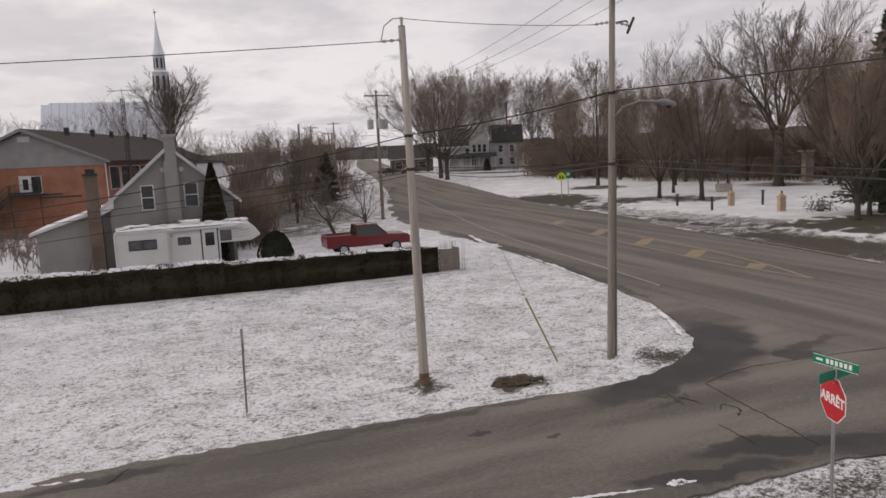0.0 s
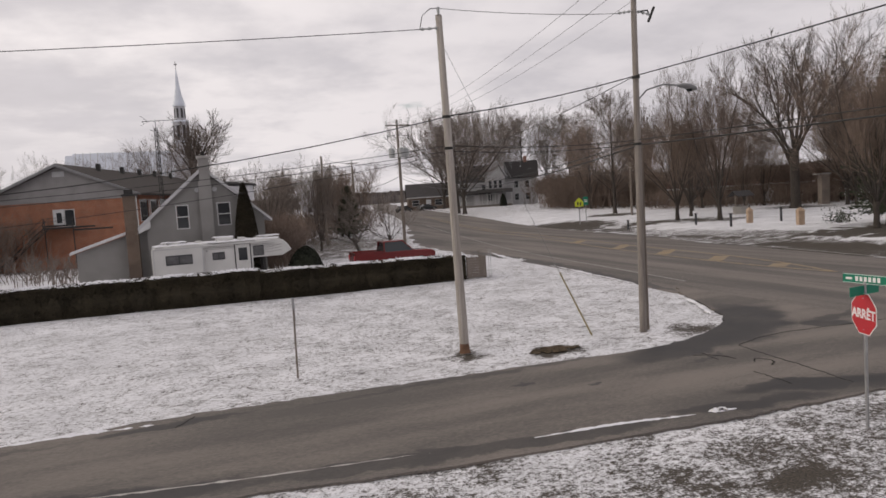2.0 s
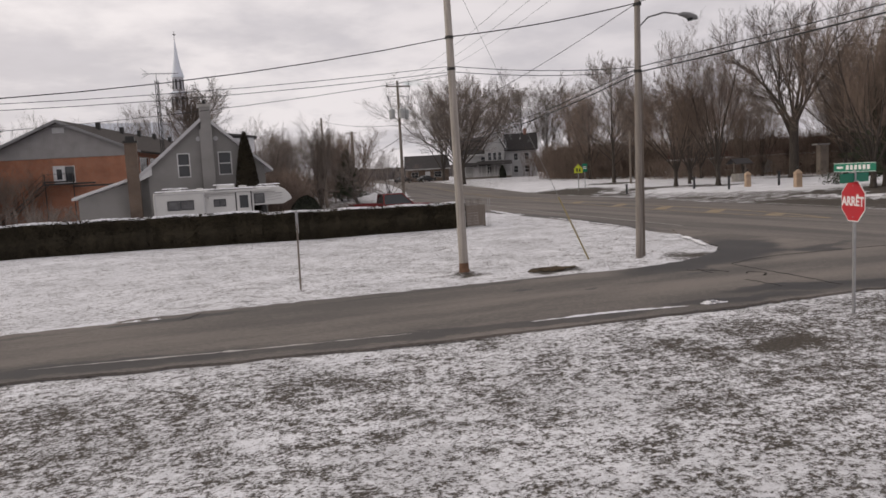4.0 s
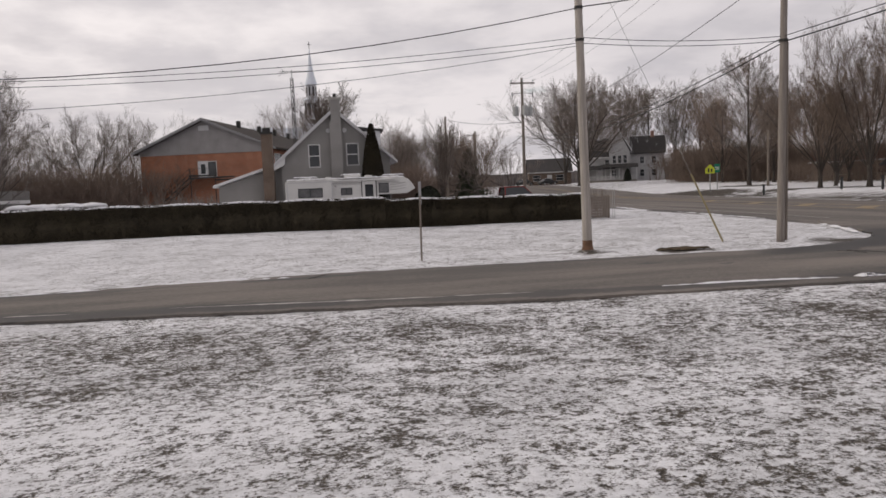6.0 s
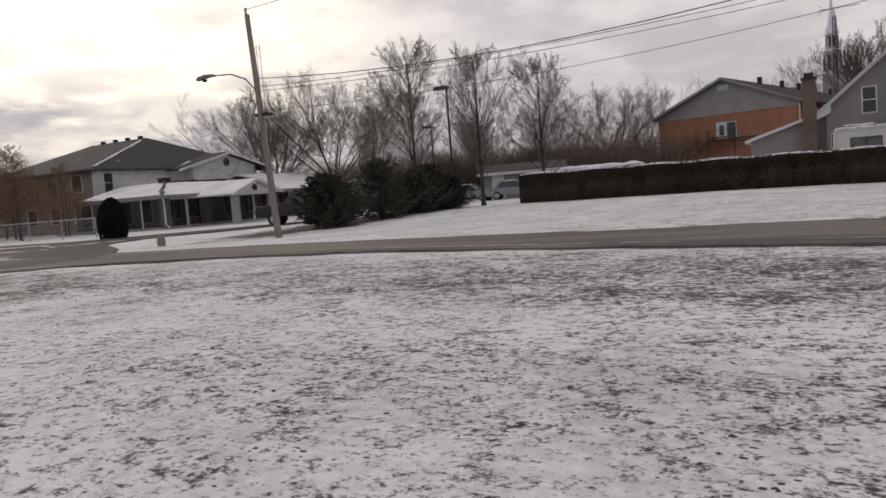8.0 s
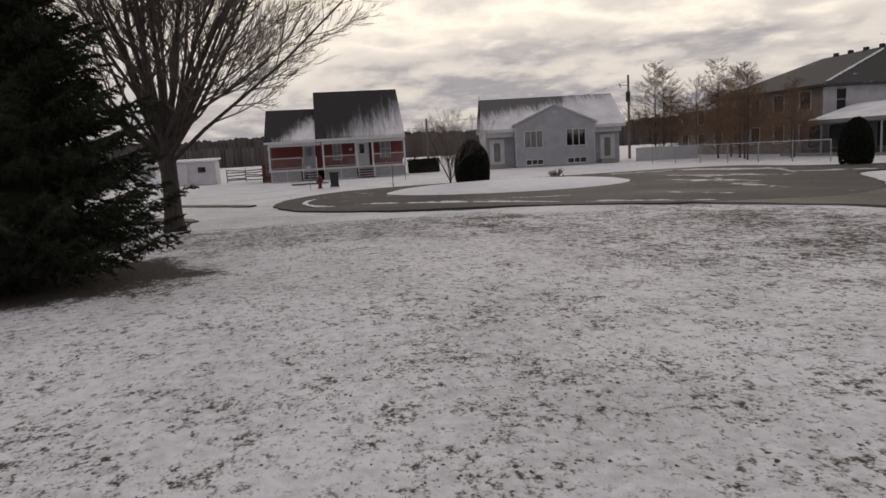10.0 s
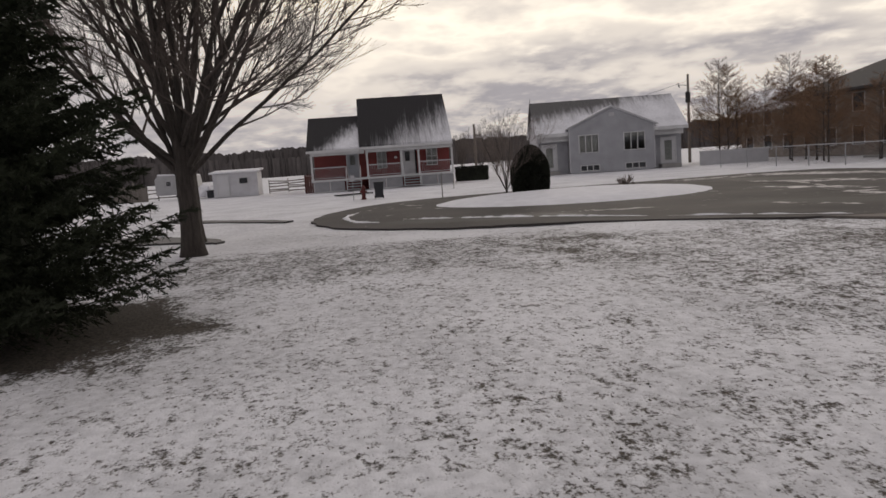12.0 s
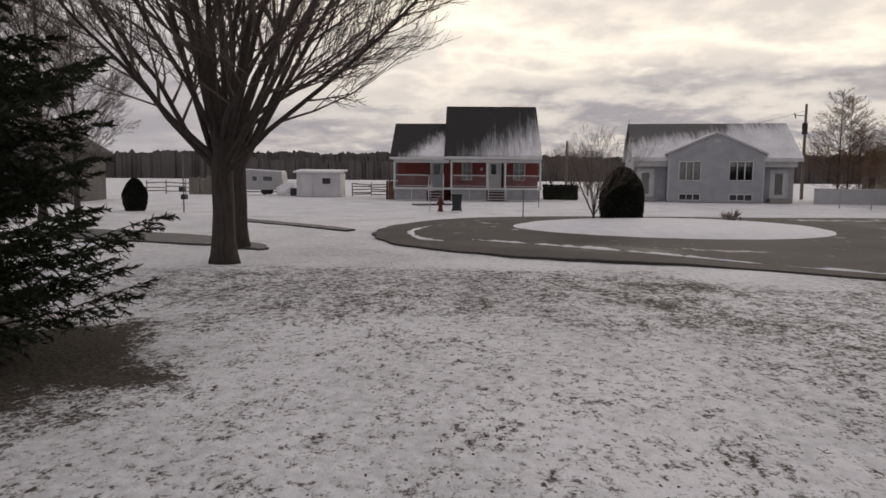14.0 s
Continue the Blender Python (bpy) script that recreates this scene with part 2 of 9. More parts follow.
# damp places on the roads: centre x, y, half length, half width, turn in degrees, how wet
DAMP = [
    (8.6, -1.4, 3.4, 1.55, 38, 1.0), (6.0, -2.9, 3.0, 0.85, 14, 1.0), (10.2, 0.2, 1.5, 0.7, 60, 0.8), (10.6, -3.0, 0.75, 0.55, -30, 1.0), (12.0, -2.4, 1.6, 0.22, 12, 0.7),
    (5.6, -7.7, 2.2, 0.42, -16, 1.0), (8.2, -8.6, 2.4, 0.6, -6, 0.9), (3.0, -7.9, 1.7, 0.30, -8, 0.9), (-0.1, -4.1, 0.32, 0.10, 8, 1.0), (1.3, -5.0, 0.12, 0.07, 8, 0.9),
    (-8.0, -2.75, 1.6, 0.22, 4, 0.9), (-3.0, -7.55, 4.2, 0.34, -6, 0.8), (-10.5, -6.4, 4.0, 0.40, -8, 0.9), (-17.0, -5.6, 4.0, 0.28, 0, 0.7), (-1.0, -2.75, 4.0, 0.16, 2, 0.6), (-15.0, -2.9, 5.0, 0.2, 0, 0.6),
    (12.6, 11.0, 5.5, 0.35, 82, 0.8), (13.9, 26.0, 9.0, 0.5, 88, 0.8), (27.3, 13.0, 8.0, 0.4, 80, 0.7), (5.2, -4.3, 0.6, 0.12, 30, 0.7), (4.6, -4.6, 0.5, 0.1, 20, 0.6),
    (-39.0, -4.0, 2.6, 0.9, 20, 0.7), (-36.5, -15.5, 2.8, 0.9, 70, 0.8), (-45.0, -1.5, 4.0, 1.0, 12, 0.7), (-33.5, -6.5, 3.0, 0.8, 50, 0.6),
]


# half-melted slush left on the apron: centre x, y, half length, half width, turn in degrees, how thick
SLUSH = [
    (-47.5, 1.6, 5.0, 1.3, 22, 0.95), (-42.0, -1.5, 3.6, 0.9, 28, 0.8), (-39.0, -4.0, 3.0, 0.6, 15, 0.75), (-35.4, -4.6, 2.6, 0.5, -8, 0.7), (-33.0, -7.4, 2.2, 0.4, 30, 0.5),
    (-40.5, 2.6, 2.6, 0.7, 50, 0.8), (-45.0, -16.8, 3.0, 0.3, 10, 0.5), (-36.2, -12.2, 2.6, 0.35, 60, 0.6), (-49.5, -2.0, 1.2, 3.0, 0, 0.7),
]


def ellipses(nt, vector, rows, lo, hi):
    """The greatest of several soft-edged ellipses, as one value."""
    N, L = nt.nodes.new, nt.links.new
    total = None
    for cx, cy, rx, ry, turn, top in rows:
        mp = N("ShaderNodeMapping")
        mp.vector_type = "TEXTURE"
        mp.inputs["Location"].default_value = (cx, cy, 0)
        mp.inputs["Rotation"].default_value = (0, 0, radians(turn))
        mp.inputs["Scale"].default_value = (rx, ry, 1)
        L(vector, mp.inputs[0])
        ln = N("ShaderNodeVectorMath")
        ln.operation = "LENGTH"
        L(mp.outputs[0], ln.inputs[0])
        k = N("ShaderNodeMapRange")
        k.interpolation_type = "SMOOTHSTEP"
        k.inputs[1].default_value, k.inputs[2].default_value, k.inputs[3].default_value, k.inputs[4].default_value = lo, hi, top, 0.0
        L(ln.outputs["Value"], k.inputs[0])
        if total is None:
            total = k.outputs[0]
        else:
            mx = N("ShaderNodeMath")
            mx.operation = "MAXIMUM"
            L(total, mx.inputs[0])
            L(k.outputs[0], mx.inputs[1])
            total = mx.outputs[0]
    return total


def road_mat(name, c1, c2, slush=(), **kw):
    """Salted asphalt with soft-edged damp places, darker and less rough."""
    m = mat(name, c1, c2, **kw)
    nt = m.node_tree
    N, L = nt.nodes.new, nt.links.new
    b = nt.nodes["Principled BSDF"]
    dry = b.inputs["Base Color"].links[0].from_socket
    tc = N("ShaderNodeTexCoord")
    n = N("ShaderNodeTexNoise")
    n.inputs["Scale"].default_value, n.inputs["Detail"].default_value, n.inputs["Roughness"].default_value = 0.9, 7, 0.62
    L(tc.outputs["Object"], n.inputs["Vector"])
    # the noise also bends the outlines
    sub = N("ShaderNodeVectorMath")
    sub.operation = "SUBTRACT"
    L(n.outputs["Color"], sub.inputs[0])
    sub.inputs[1].default_value = (0.5, 0.5, 0.5)
    bend = N("ShaderNodeVectorMath")
    bend.operation = "MULTIPLY_ADD"
    L(sub.outputs[0], bend.inputs[0])
    bend.inputs[1].default_value = (1.5, 1.5, 0)
    L(tc.outputs["Object"], bend.inputs[2])
    flat = N("ShaderNodeVectorMath")
    flat.operation = "MULTIPLY"
    L(bend.outputs[0], flat.inputs[0])
    flat.inputs[1].default_value = (1, 1, 0)
    total = ellipses(nt, flat.outputs[0], DAMP, 0.82, 1.2)
    vary = N("ShaderNodeMapRange")
    vary.inputs[1].default_value, vary.inputs[2].default_value, vary.inputs[3].default_value, vary.inputs[4].default_value = 0.35, 0.65, 1.0, 0.75
    L(n.outputs["Fac"], vary.inputs[0])
    wetness = N("ShaderNodeMath")
    wetness.operation = "MULTIPLY"
    L(total, wetness.inputs[0])
    L(vary.outputs[0], wetness.inputs[1])
    mix = N("ShaderNodeMix")
    mix.data_type = "RGBA"
    L(wetness.outputs[0], mix.inputs[0])
    L(dry, mix.inputs[6])
    mix.inputs[7].default_value = (0.036, 0.034, 0.034, 1)
    L(mix.outputs[2], b.inputs["Base Color"])
    if slush:
        fleck = N("ShaderNodeTexNoise")
        fleck.inputs["Scale"].default_value, fleck.inputs["Detail"].default_value, fleck.inputs["Roughness"].default_value = 1.6, 7, 0.65
        L(tc.outputs["Object"], fleck.inputs["Vector"])
        lay = N("ShaderNodeMath")
        lay.operation = "MULTIPLY_ADD"
        L(ellipses(nt, flat.outputs[0], slush, 0.3, 1.3), lay.inputs[0])
        lay.inputs[1].default_value = 0.26
        L(fleck.outputs["Fac"], lay.inputs[2])
        cover = N("ShaderNodeMapRange")
        cover.interpolation_type = "SMOOTHSTEP"
        cover.inputs[1].default_value, cover.inputs[2].default_value = 0.62, 0.76
        L(lay.outputs[0], cover.inputs[0])
        ice = N("ShaderNodeMix")
        ice.data_type = "RGBA"
        L(cover.outputs[0], ice.inputs[0])
        L(mix.outputs[2], ice.inputs[6])
        ice.inputs[7].default_value = (0.58, 0.55, 0.54, 1)
        L(ice.outputs[2], b.inputs["Base Color"])
    gl = N("ShaderNodeMapRange")
    gl.inputs[3].default_value, gl.inputs[4].default_value = 0.85, 0.6
    L(wetness.outputs[0], gl.inputs[0])
    L(gl.outputs[0], b.inputs["Roughness"])
    return m


M = {}
M["lawn"] = snow_mix_mat("snowy_lawn", (0.105, 0.09, 0.073), (0.034, 0.030, 0.026), cover=0.033, scales=(9.0, 24.0, 55.0, 1.9, 0.5), weights=(0.28, 0.30, 0.20, 0.16, 0.06), edge=0.045, attr="bare", stretch=(0.85, 1, 1), snow=(0.765, 0.765, 0.79), bump=0.8, bumpd=0.05)
M["asphalt"] = road_mat("salted_asphalt", (0.20, 0.177, 0.157), (0.104, 0.095, 0.088), scale=0.6, fine=60, rough=0.85, bump=0.3, stretch=(0.2, 1.1, 1), spec=0.25, contrast=(0.43, 0.585))
M["asphalt_main"] = road_mat("main_road_asphalt", (0.205, 0.182, 0.163), (0.108, 0.099, 0.092), scale=0.7, fine=60, rough=0.85, bump=0.3, stretch=(1.0, 0.07, 1), spec=0.25, contrast=(0.43, 0.58))
M["asphalt_loop"] = road_mat("dark_loop_asphalt", (0.082, 0.073, 0.069), (0.044, 0.040, 0.039), slush=SLUSH, scale=0.45, fine=50, rough=0.85, bump=0.3, spec=0.25, contrast=(0.36, 0.64))
M["strip_dark"] = mat("dark_grey_strip", (0.075, 0.07, 0.068), (0.045, 0.043, 0.042), scale=1.0, fine=140, rough=0.55, bump=0.3, spec=0.4)
M["crack"] = mat("tar_crack", (0.04, 0.038, 0.036), scale=3, rough=0.7)
M["yellow_paint"] = mat("worn_yellow_paint", (0.34, 0.25, 0.135), (0.20, 0.175, 0.145), scale=1.6, fine=30, rough=0.8, bump=0.1)
M["white_paint_road"] = mat("worn_white_paint", (0.34, 0.33, 0.315), (0.19, 0.18, 0.17), scale=1.0, fine=30, rough=0.8, bump=0.1)
M["snow"] = mat("packed_snow", (0.82, 0.82, 0.85), (0.68, 0.68, 0.71), scale=2.5, fine=25, rough=0.9, bump=0.5, bumpd=0.03, spec=0.2)
M["slush"] = mat("salty_slush", (0.50, 0.48, 0.46), (0.30, 0.28, 0.26), scale=3, fine=25, rough=0.9, bump=0.3)
M["dirt"] = mat("dead_grass_and_leaves", (0.13, 0.095, 0.06), (0.045, 0.035, 0.022), scale=5, fine=40, rough=0.95, bump=0.6, bumpd=0.03)
M["grass"] = mat("winter_grass", (0.085, 0.077, 0.05), (0.045, 0.041, 0.028), scale=0.8, fine=8, rough=0.95, bump=0)
M["grass_dry"] = mat("dead_grass_blades", (0.095, 0.083, 0.064), (0.05, 0.044, 0.034), scale=0.8, fine=8, rough=0.95, bump=0)
M["concrete"] = mat("grey_concrete", (0.36, 0.35, 0.33), (0.24, 0.23, 0.22), scale=2, fine=40, rough=0.9)
M["pole"] = mat("weathered_pole_wood", (0.41, 0.375, 0.345), (0.25, 0.228, 0.205), scale=3, fine=40, rough=0.9, stretch=(6, 6, 0.35), bump=0.5)
M["pole_dark"] = mat("dark_pole_wood", (0.24, 0.205, 0.175), (0.13, 0.11, 0.095), scale=3, fine=40, rough=0.9, stretch=(6, 6, 0.35), bump=0.5)
M["pole_mid"] = mat("brown_grey_pole_wood", (0.29, 0.26, 0.235), (0.165, 0.145, 0.13), scale=3, fine=40, rough=0.9, stretch=(6, 6, 0.35), bump=0.5)
M["pole_rot"] = mat("stained_pole_foot", (0.20, 0.115, 0.075), (0.10, 0.06, 0.04), scale=3, fine=40, rough=0.95)
M["wire"] = mat("black_cable", (0.035, 0.034, 0.034), rough=0.6, bump=0)
M["wire_light"] = mat("bare_aluminium_wire", (0.30, 0.30, 0.30), rough=0.5, metal=0.6, bump=0)
M["metal"] = mat("galvanised_steel", (0.45, 0.45, 0.46), (0.33, 0.33, 0.34), scale=6, rough=0.5, metal=0.7, bump=0.1)
M["dark_metal"] = mat("dark_painted_steel", (0.05, 0.048, 0.046), (0.03, 0.03, 0.03), scale=5, rough=0.55, metal=0.3, bump=0.1)
M["lamp_grey"] = mat("dull_lamp_paint", (0.24, 0.24, 0.245), (0.18, 0.18, 0.185), scale=5, rough=0.6, bump=0.05)
M["transformer"] = mat("grey_transformer_paint", (0.42, 0.43, 0.43), (0.32, 0.33, 0.33), scale=4, rough=0.5, bump=0.1)
M["bark"] = mat("grey_bark", (0.085, 0.073, 0.064), (0.04, 0.034, 0.03), scale=5, fine=50, rough=0.95, stretch=(4, 4, 0.6), bump=0.9, bumpd=0.03, rnd=0.12)
M["twig_dark"] = mat("dark_maple_twigs", (0.13, 0.108, 0.094), (0.08, 0.064, 0.056), scale=2, fine=20, rough=0.95, bump=0, rnd=0.1)
M["twig"] = mat("brown_twigs", (0.21, 0.178, 0.158), (0.13, 0.108, 0.095), scale=2, fine=20, rough=0.95, bump=0, rnd=0.15)
M["twig_red"] = mat("reddish_twigs", (0.22, 0.168, 0.138), (0.13, 0.10, 0.082), scale=2, fine=20, rough=0.95, bump=0, rnd=0.2)
M["larch"] = mat("rusty_larch_twigs", (0.27, 0.165, 0.10), (0.15, 0.095, 0.062), scale=2, fine=20, rough=0.95, bump=0, rnd=0.15)
M["needles"] = mat("dark_spruce_needles", (0.055, 0.066, 0.038), (0.026, 0.032, 0.019), scale=1.5, fine=12, rough=0.75, bump=0, rnd=0.1)
M["pine"] = mat("green_pine_needles", (0.06, 0.064, 0.046), (0.028, 0.031, 0.023), scale=1.5, fine=12, rough=0.75, bump=0, rnd=0.15)
M["cedar"] = mat("clipped_cedar_leaves", (0.048, 0.039, 0.023), (0.022, 0.018, 0.011), scale=1.2, fine=9, rough=0.85, bump=0)
M["evergreen"] = mat("dark_evergreen_leaves", (0.028, 0.033, 0.021), (0.011, 0.013, 0.009), scale=1.5, fine=9, rough=0.85, bump=0)
M["woods"] = mat("far_bare_woods", (0.135, 0.121, 0.117), (0.10, 0.09, 0.087), scale=0.12, fine=1.2, rough=1.0, bump=0)
M["grey_siding"] = siding_mat("pale_grey_siding", (0.36, 0.365, 0.385))
M["farm_siding"] = mat("grey_stucco", (0.27, 0.262, 0.255), (0.215, 0.208, 0.20), scale=0.9, fine=60, rough=0.9, bump=0.3)
M["red_siding"] = siding_mat("dark_red_siding", (0.17, 0.026, 0.022))
M["white_siding"] = siding_mat("white_siding", (0.60, 0.60, 0.62))
M["dim_siding"] = siding_mat("weathered_white_siding", (0.40, 0.40, 0.405))
M["gable_siding"] = siding_mat("grey_vertical_siding", (0.25, 0.24, 0.24), lap=0.2, axis=0, depth=0.15)
M["brick"] = brick_mat("orange_brick", (0.345, 0.128, 0.064), (0.27, 0.096, 0.049), (0.30, 0.21, 0.16))
M["brick_tan"] = brick_mat("tan_brick", (0.29, 0.24, 0.20), (0.23, 0.19, 0.16), (0.22, 0.195, 0.17))
M["brick_brown"] = brick_mat("brown_brick", (0.135, 0.09, 0.063), (0.10, 0.067, 0.048), (0.20, 0.17, 0.145))
# grey brick whose colour is darkened to stand for porch shade
M["porch_brick"] = brick_mat("shade_toned_grey_brick", (0.105, 0.10, 0.105), (0.075, 0.072, 0.076), (0.14, 0.125, 0.115))
M["brick_red"] = brick_mat("dull_red_brick", (0.26, 0.095, 0.07), (0.20, 0.075, 0.055), (0.3, 0.26, 0.22))
M["stone"] = brick_mat("grey_stone_veneer", (0.36, 0.345, 0.325), (0.29, 0.275, 0.26), (0.40, 0.38, 0.35))
M["white_trim"] = mat("white_painted_trim", (0.64, 0.64, 0.64), (0.52, 0.52, 0.52), scale=1.5, rough=0.55, bump=0.05)
M["grey_trim"] = mat("light_grey_trim", (0.50, 0.50, 0.51), (0.42, 0.42, 0.43), scale=1.5, rough=0.6, bump=0.05)
M["skirt"] = mat("grey_porch_skirting", (0.34, 0.34, 0.35), (0.26, 0.26, 0.27), scale=2, rough=0.7)
M["shingle"] = snow_mix_mat("dark_shingles", (0.050, 0.047, 0.046), (0.03, 0.028, 0.028), cover=-0.10, scales=(3.5, 0.6, 0.3), weights=(0.4, 0.35, 0.2), stretch=(3.0, 0.35, 0.35), bump=0.2, bumpd=0.01)
M["shingle_red"] = snow_mix_mat("shingles_with_sliding_snow", (0.042, 0.040, 0.042), (0.026, 0.025, 0.026), cover=0.40, scales=(3.2, 0.9, 0.3), weights=(0.34, 0.30, 0.25), grad=(0.062, 0, -0.125), stretch=(3.5, 0.22, 0.22), edge=0.22, bump=0.2, bumpd=0.01)
M["shingle_wing"] = snow_mix_mat("wing_shingles_half_snowed", (0.042, 0.040, 0.042), (0.026, 0.025, 0.026), cover=1.42, scales=(2.5, 0.7, 0.3), weights=(0.3, 0.30, 0.25), grad=(0.14, 0, -0.21), stretch=(2.2, 0.4, 0.4), edge=0.16, bump=0.2, bumpd=0.01)
M["shingle_grey"] = snow_mix_mat("grey_shingles_half_snowed", (0.16, 0.155, 0.155), (0.09, 0.088, 0.088), cover=1.36, scales=(2.2, 0.5, 0.2), weights=(0.35, 0.3, 0.2), grad=(0.035, 0, -0.235), stretch=(2.2, 0.25, 0.25), edge=0.16, bump=0.2, bumpd=0.01)
M["roof_brown"] = snow_mix_mat("dark_shingles_trace_of_snow", (0.085, 0.08, 0.08), (0.05, 0.047, 0.048), cover=-0.13, scales=(3.0, 0.5, 0.2), weights=(0.4, 0.35, 0.25), bump=0.2, bumpd=0.01)
M["roof_rust"] = snow_mix_mat("reddish_brown_shingles", (0.13, 0.065, 0.05), (0.08, 0.042, 0.034), cover=-0.2, scales=(3.0, 0.5, 0.2), weights=(0.4, 0.35, 0.25), bump=0.2, bumpd=0.01)
M["roof_dark"] = snow_mix_mat("dark_brown_shingles", (0.060, 0.050, 0.044), (0.036, 0.031, 0.028), cover=-0.2, scales=(3.0, 0.5, 0.2), weights=(0.4, 0.35, 0.25), bump=0.2, bumpd=0.01)
M["roof_snow"] = snow_mix_mat("snow_covered_roof", (0.10, 0.095, 0.09), (0.05, 0.05, 0.05), cover=0.17, scales=(2.0, 0.5, 0.2), weights=(0.4, 0.35, 0.25), bump=0.3, bumpd=0.02)
M["tin_roof"] = mat("pale_tin_church_roof", (0.62, 0.65, 0.71), (0.54, 0.57, 0.63), scale=0.2, fine=4, rough=0.5, bump=0.05)
M["tower"] = mat("grey_tin_steeple", (0.46, 0.46, 0.48), (0.32, 0.32, 0.34), scale=0.5, fine=6, rough=0.6, bump=0.05)
M["louvre"] = mat("dark_belfry_openings", (0.05, 0.048, 0.05), scale=2, rough=0.8)
M["rv"] = mat("white_trailer_panel", (0.62, 0.615, 0.60), (0.50, 0.495, 0.485), scale=0.8, fine=20, rough=0.35, bump=0.05, spec=0.5)
M["rv_stripe"] = mat("grey_trailer_stripe", (0.36, 0.35, 0.35), rough=0.4, bump=0)
M["red_car"] = mat("red_car_paint", (0.15, 0.018, 0.018), (0.11, 0.013, 0.013), scale=1, rough=0.25, bump=0, spec=0.5)
M["dark_car"] = mat("dark_grey_car_paint", (0.028, 0.029, 0.032), (0.02, 0.021, 0.023), scale=1, rough=0.25, bump=0, spec=0.5)
M["silver_car"] = mat("silver_car_paint", (0.24, 0.245, 0.26), (0.19, 0.195, 0.21), scale=1, rough=0.3, bump=0, spec=0.5)
M["tyre"] = mat("black_rubber", (0.025, 0.025, 0.025), rough=0.9, bump=0.2)
M["rim"] = mat("steel_rim", (0.5, 0.5, 0.5), rough=0.35, metal=0.8, bump=0)
M["stop_red"] = mat("red_reflective_sheet", (0.50, 0.025, 0.035), (0.44, 0.02, 0.03), scale=1.5, rough=0.4, bump=0, spec=0.4)
M["sign_white"] = mat("white_sign_sheet", (0.80, 0.80, 0.80), (0.72, 0.72, 0.72), scale=2, rough=0.4, bump=0)
M["sign_green"] = mat("green_sign_sheet", (0.012, 0.20, 0.125), (0.01, 0.16, 0.10), scale=2, rough=0.4, bump=0)
M["sign_lime"] = mat("lime_yellow_sign_sheet", (0.62, 0.70, 0.05), (0.55, 0.60, 0.04), scale=2, rough=0.4, bump=0)
M["yellow"] = mat("faded_yellow_plastic_guard", (0.33, 0.28, 0.15), (0.23, 0.195, 0.11), scale=2, rough=0.6, bump=0.05)
M["red_boards"] = mat("burgundy_fence_stain", (0.115, 0.04, 0.032), (0.07, 0.026, 0.022), scale=3, fine=30, rough=0.85)
M["hydrant"] = mat("red_hydrant_paint", (0.12, 0.027, 0.024), (0.085, 0.02, 0.019), scale=6, rough=0.5, bump=0.1)
M["black_plastic"] = mat("black_plastic", (0.035, 0.037, 0.042), (0.025, 0.026, 0.03), scale=3, rough=0.5, bump=0.1)
M["planks"] = mat("weathered_boards", (0.26, 0.235, 0.205), (0.15, 0.135, 0.12), scale=3, fine=30, rough=0.9, stretch=(1, 1, 5), bump=0.4, rnd=0.15)
M["pillar"] = mat("buff_stone_pillar", (0.44, 0.33, 0.24), (0.33, 0.245, 0.18), scale=3, fine=25, rough=0.9, bump=0.4)
M["door_white"] = mat("white_door_paint", (0.66, 0.66, 0.67), (0.58, 0.58, 0.59), scale=1.5, rough=0.5, bump=0.03)
M["door_grey"] = mat("pale_blue_grey_door", (0.42, 0.44, 0.47), (0.37, 0.39, 0.42), scale=1.5, rough=0.5, bump=0.03)
M["curtain"] = mat("pale_curtain", (0.55, 0.53, 0.50), (0.40, 0.385, 0.36), scale=2, rough=0.9, stretch=(6, 6, 0.3), bump=0.2)
M["interior"] = mat("dim_room_wall", (0.10, 0.095, 0.09), rough=0.9)


def glass_mat():
    m, nt, b = principled("window_glass")
    b.inputs["Base Color"].default_value = (0.035, 0.038, 0.042, 1)
    b.inputs["Roughness"].default_value = 0.04
    b.inputs["Specular IOR Level"].default_value = 0.5
    n = nt.nodes.new("ShaderNodeTexNoise")
    n.inputs["Scale"].default_value = 1.5
    bp = nt.nodes.new("ShaderNodeBump")
    bp.inputs["Strength"].default_value, bp.inputs["Distance"].default_value = 0.05, 0.01
    nt.links.new(n.outputs["Fac"], bp.inputs["Height"])
    nt.links.new(bp.outputs[0], b.inputs["Normal"])
    return m


def clear_glass_mat():
    """Thin clear glass: what stands behind it shows, with a sheen of sky on top."""
    m = bpy.data.materials.new("clear_window_glass")
    m.use_nodes = True
    nt = m.node_tree
    nt.nodes.clear()
    N, L = nt.nodes.new, nt.links.new
    tr, gl, mix, fr, o = N("ShaderNodeBsdfTransparent"), N("ShaderNodeBsdfGlossy"), N("ShaderNodeMixShader"), N("ShaderNodeFresnel"), N("ShaderNodeOutputMaterial")
    tr.inputs[0].default_value = (0.9, 0.92, 0.92, 1)
    gl.inputs["Roughness"].default_value = 0.03
    fr.inputs["IOR"].default_value = 1.5
    L(fr.outputs[0], mix.inputs[0])
    L(tr.outputs[0], mix.inputs[1])
    L(gl.outputs[0], mix.inputs[2])
    L(mix.outputs[0], o.inputs[0])
    return m


M["glass"] = glass_mat()
M["clear_glass"] = clear_glass_mat()
# mottled lighter grey in the colour stands for sky reflected in the panes
M["reflection_grey_glass"] = mat("reflection_grey_trailer_glass", (0.14, 0.14, 0.145), (0.06, 0.06, 0.063), scale=2, rough=0.12, bump=0, spec=0.5)


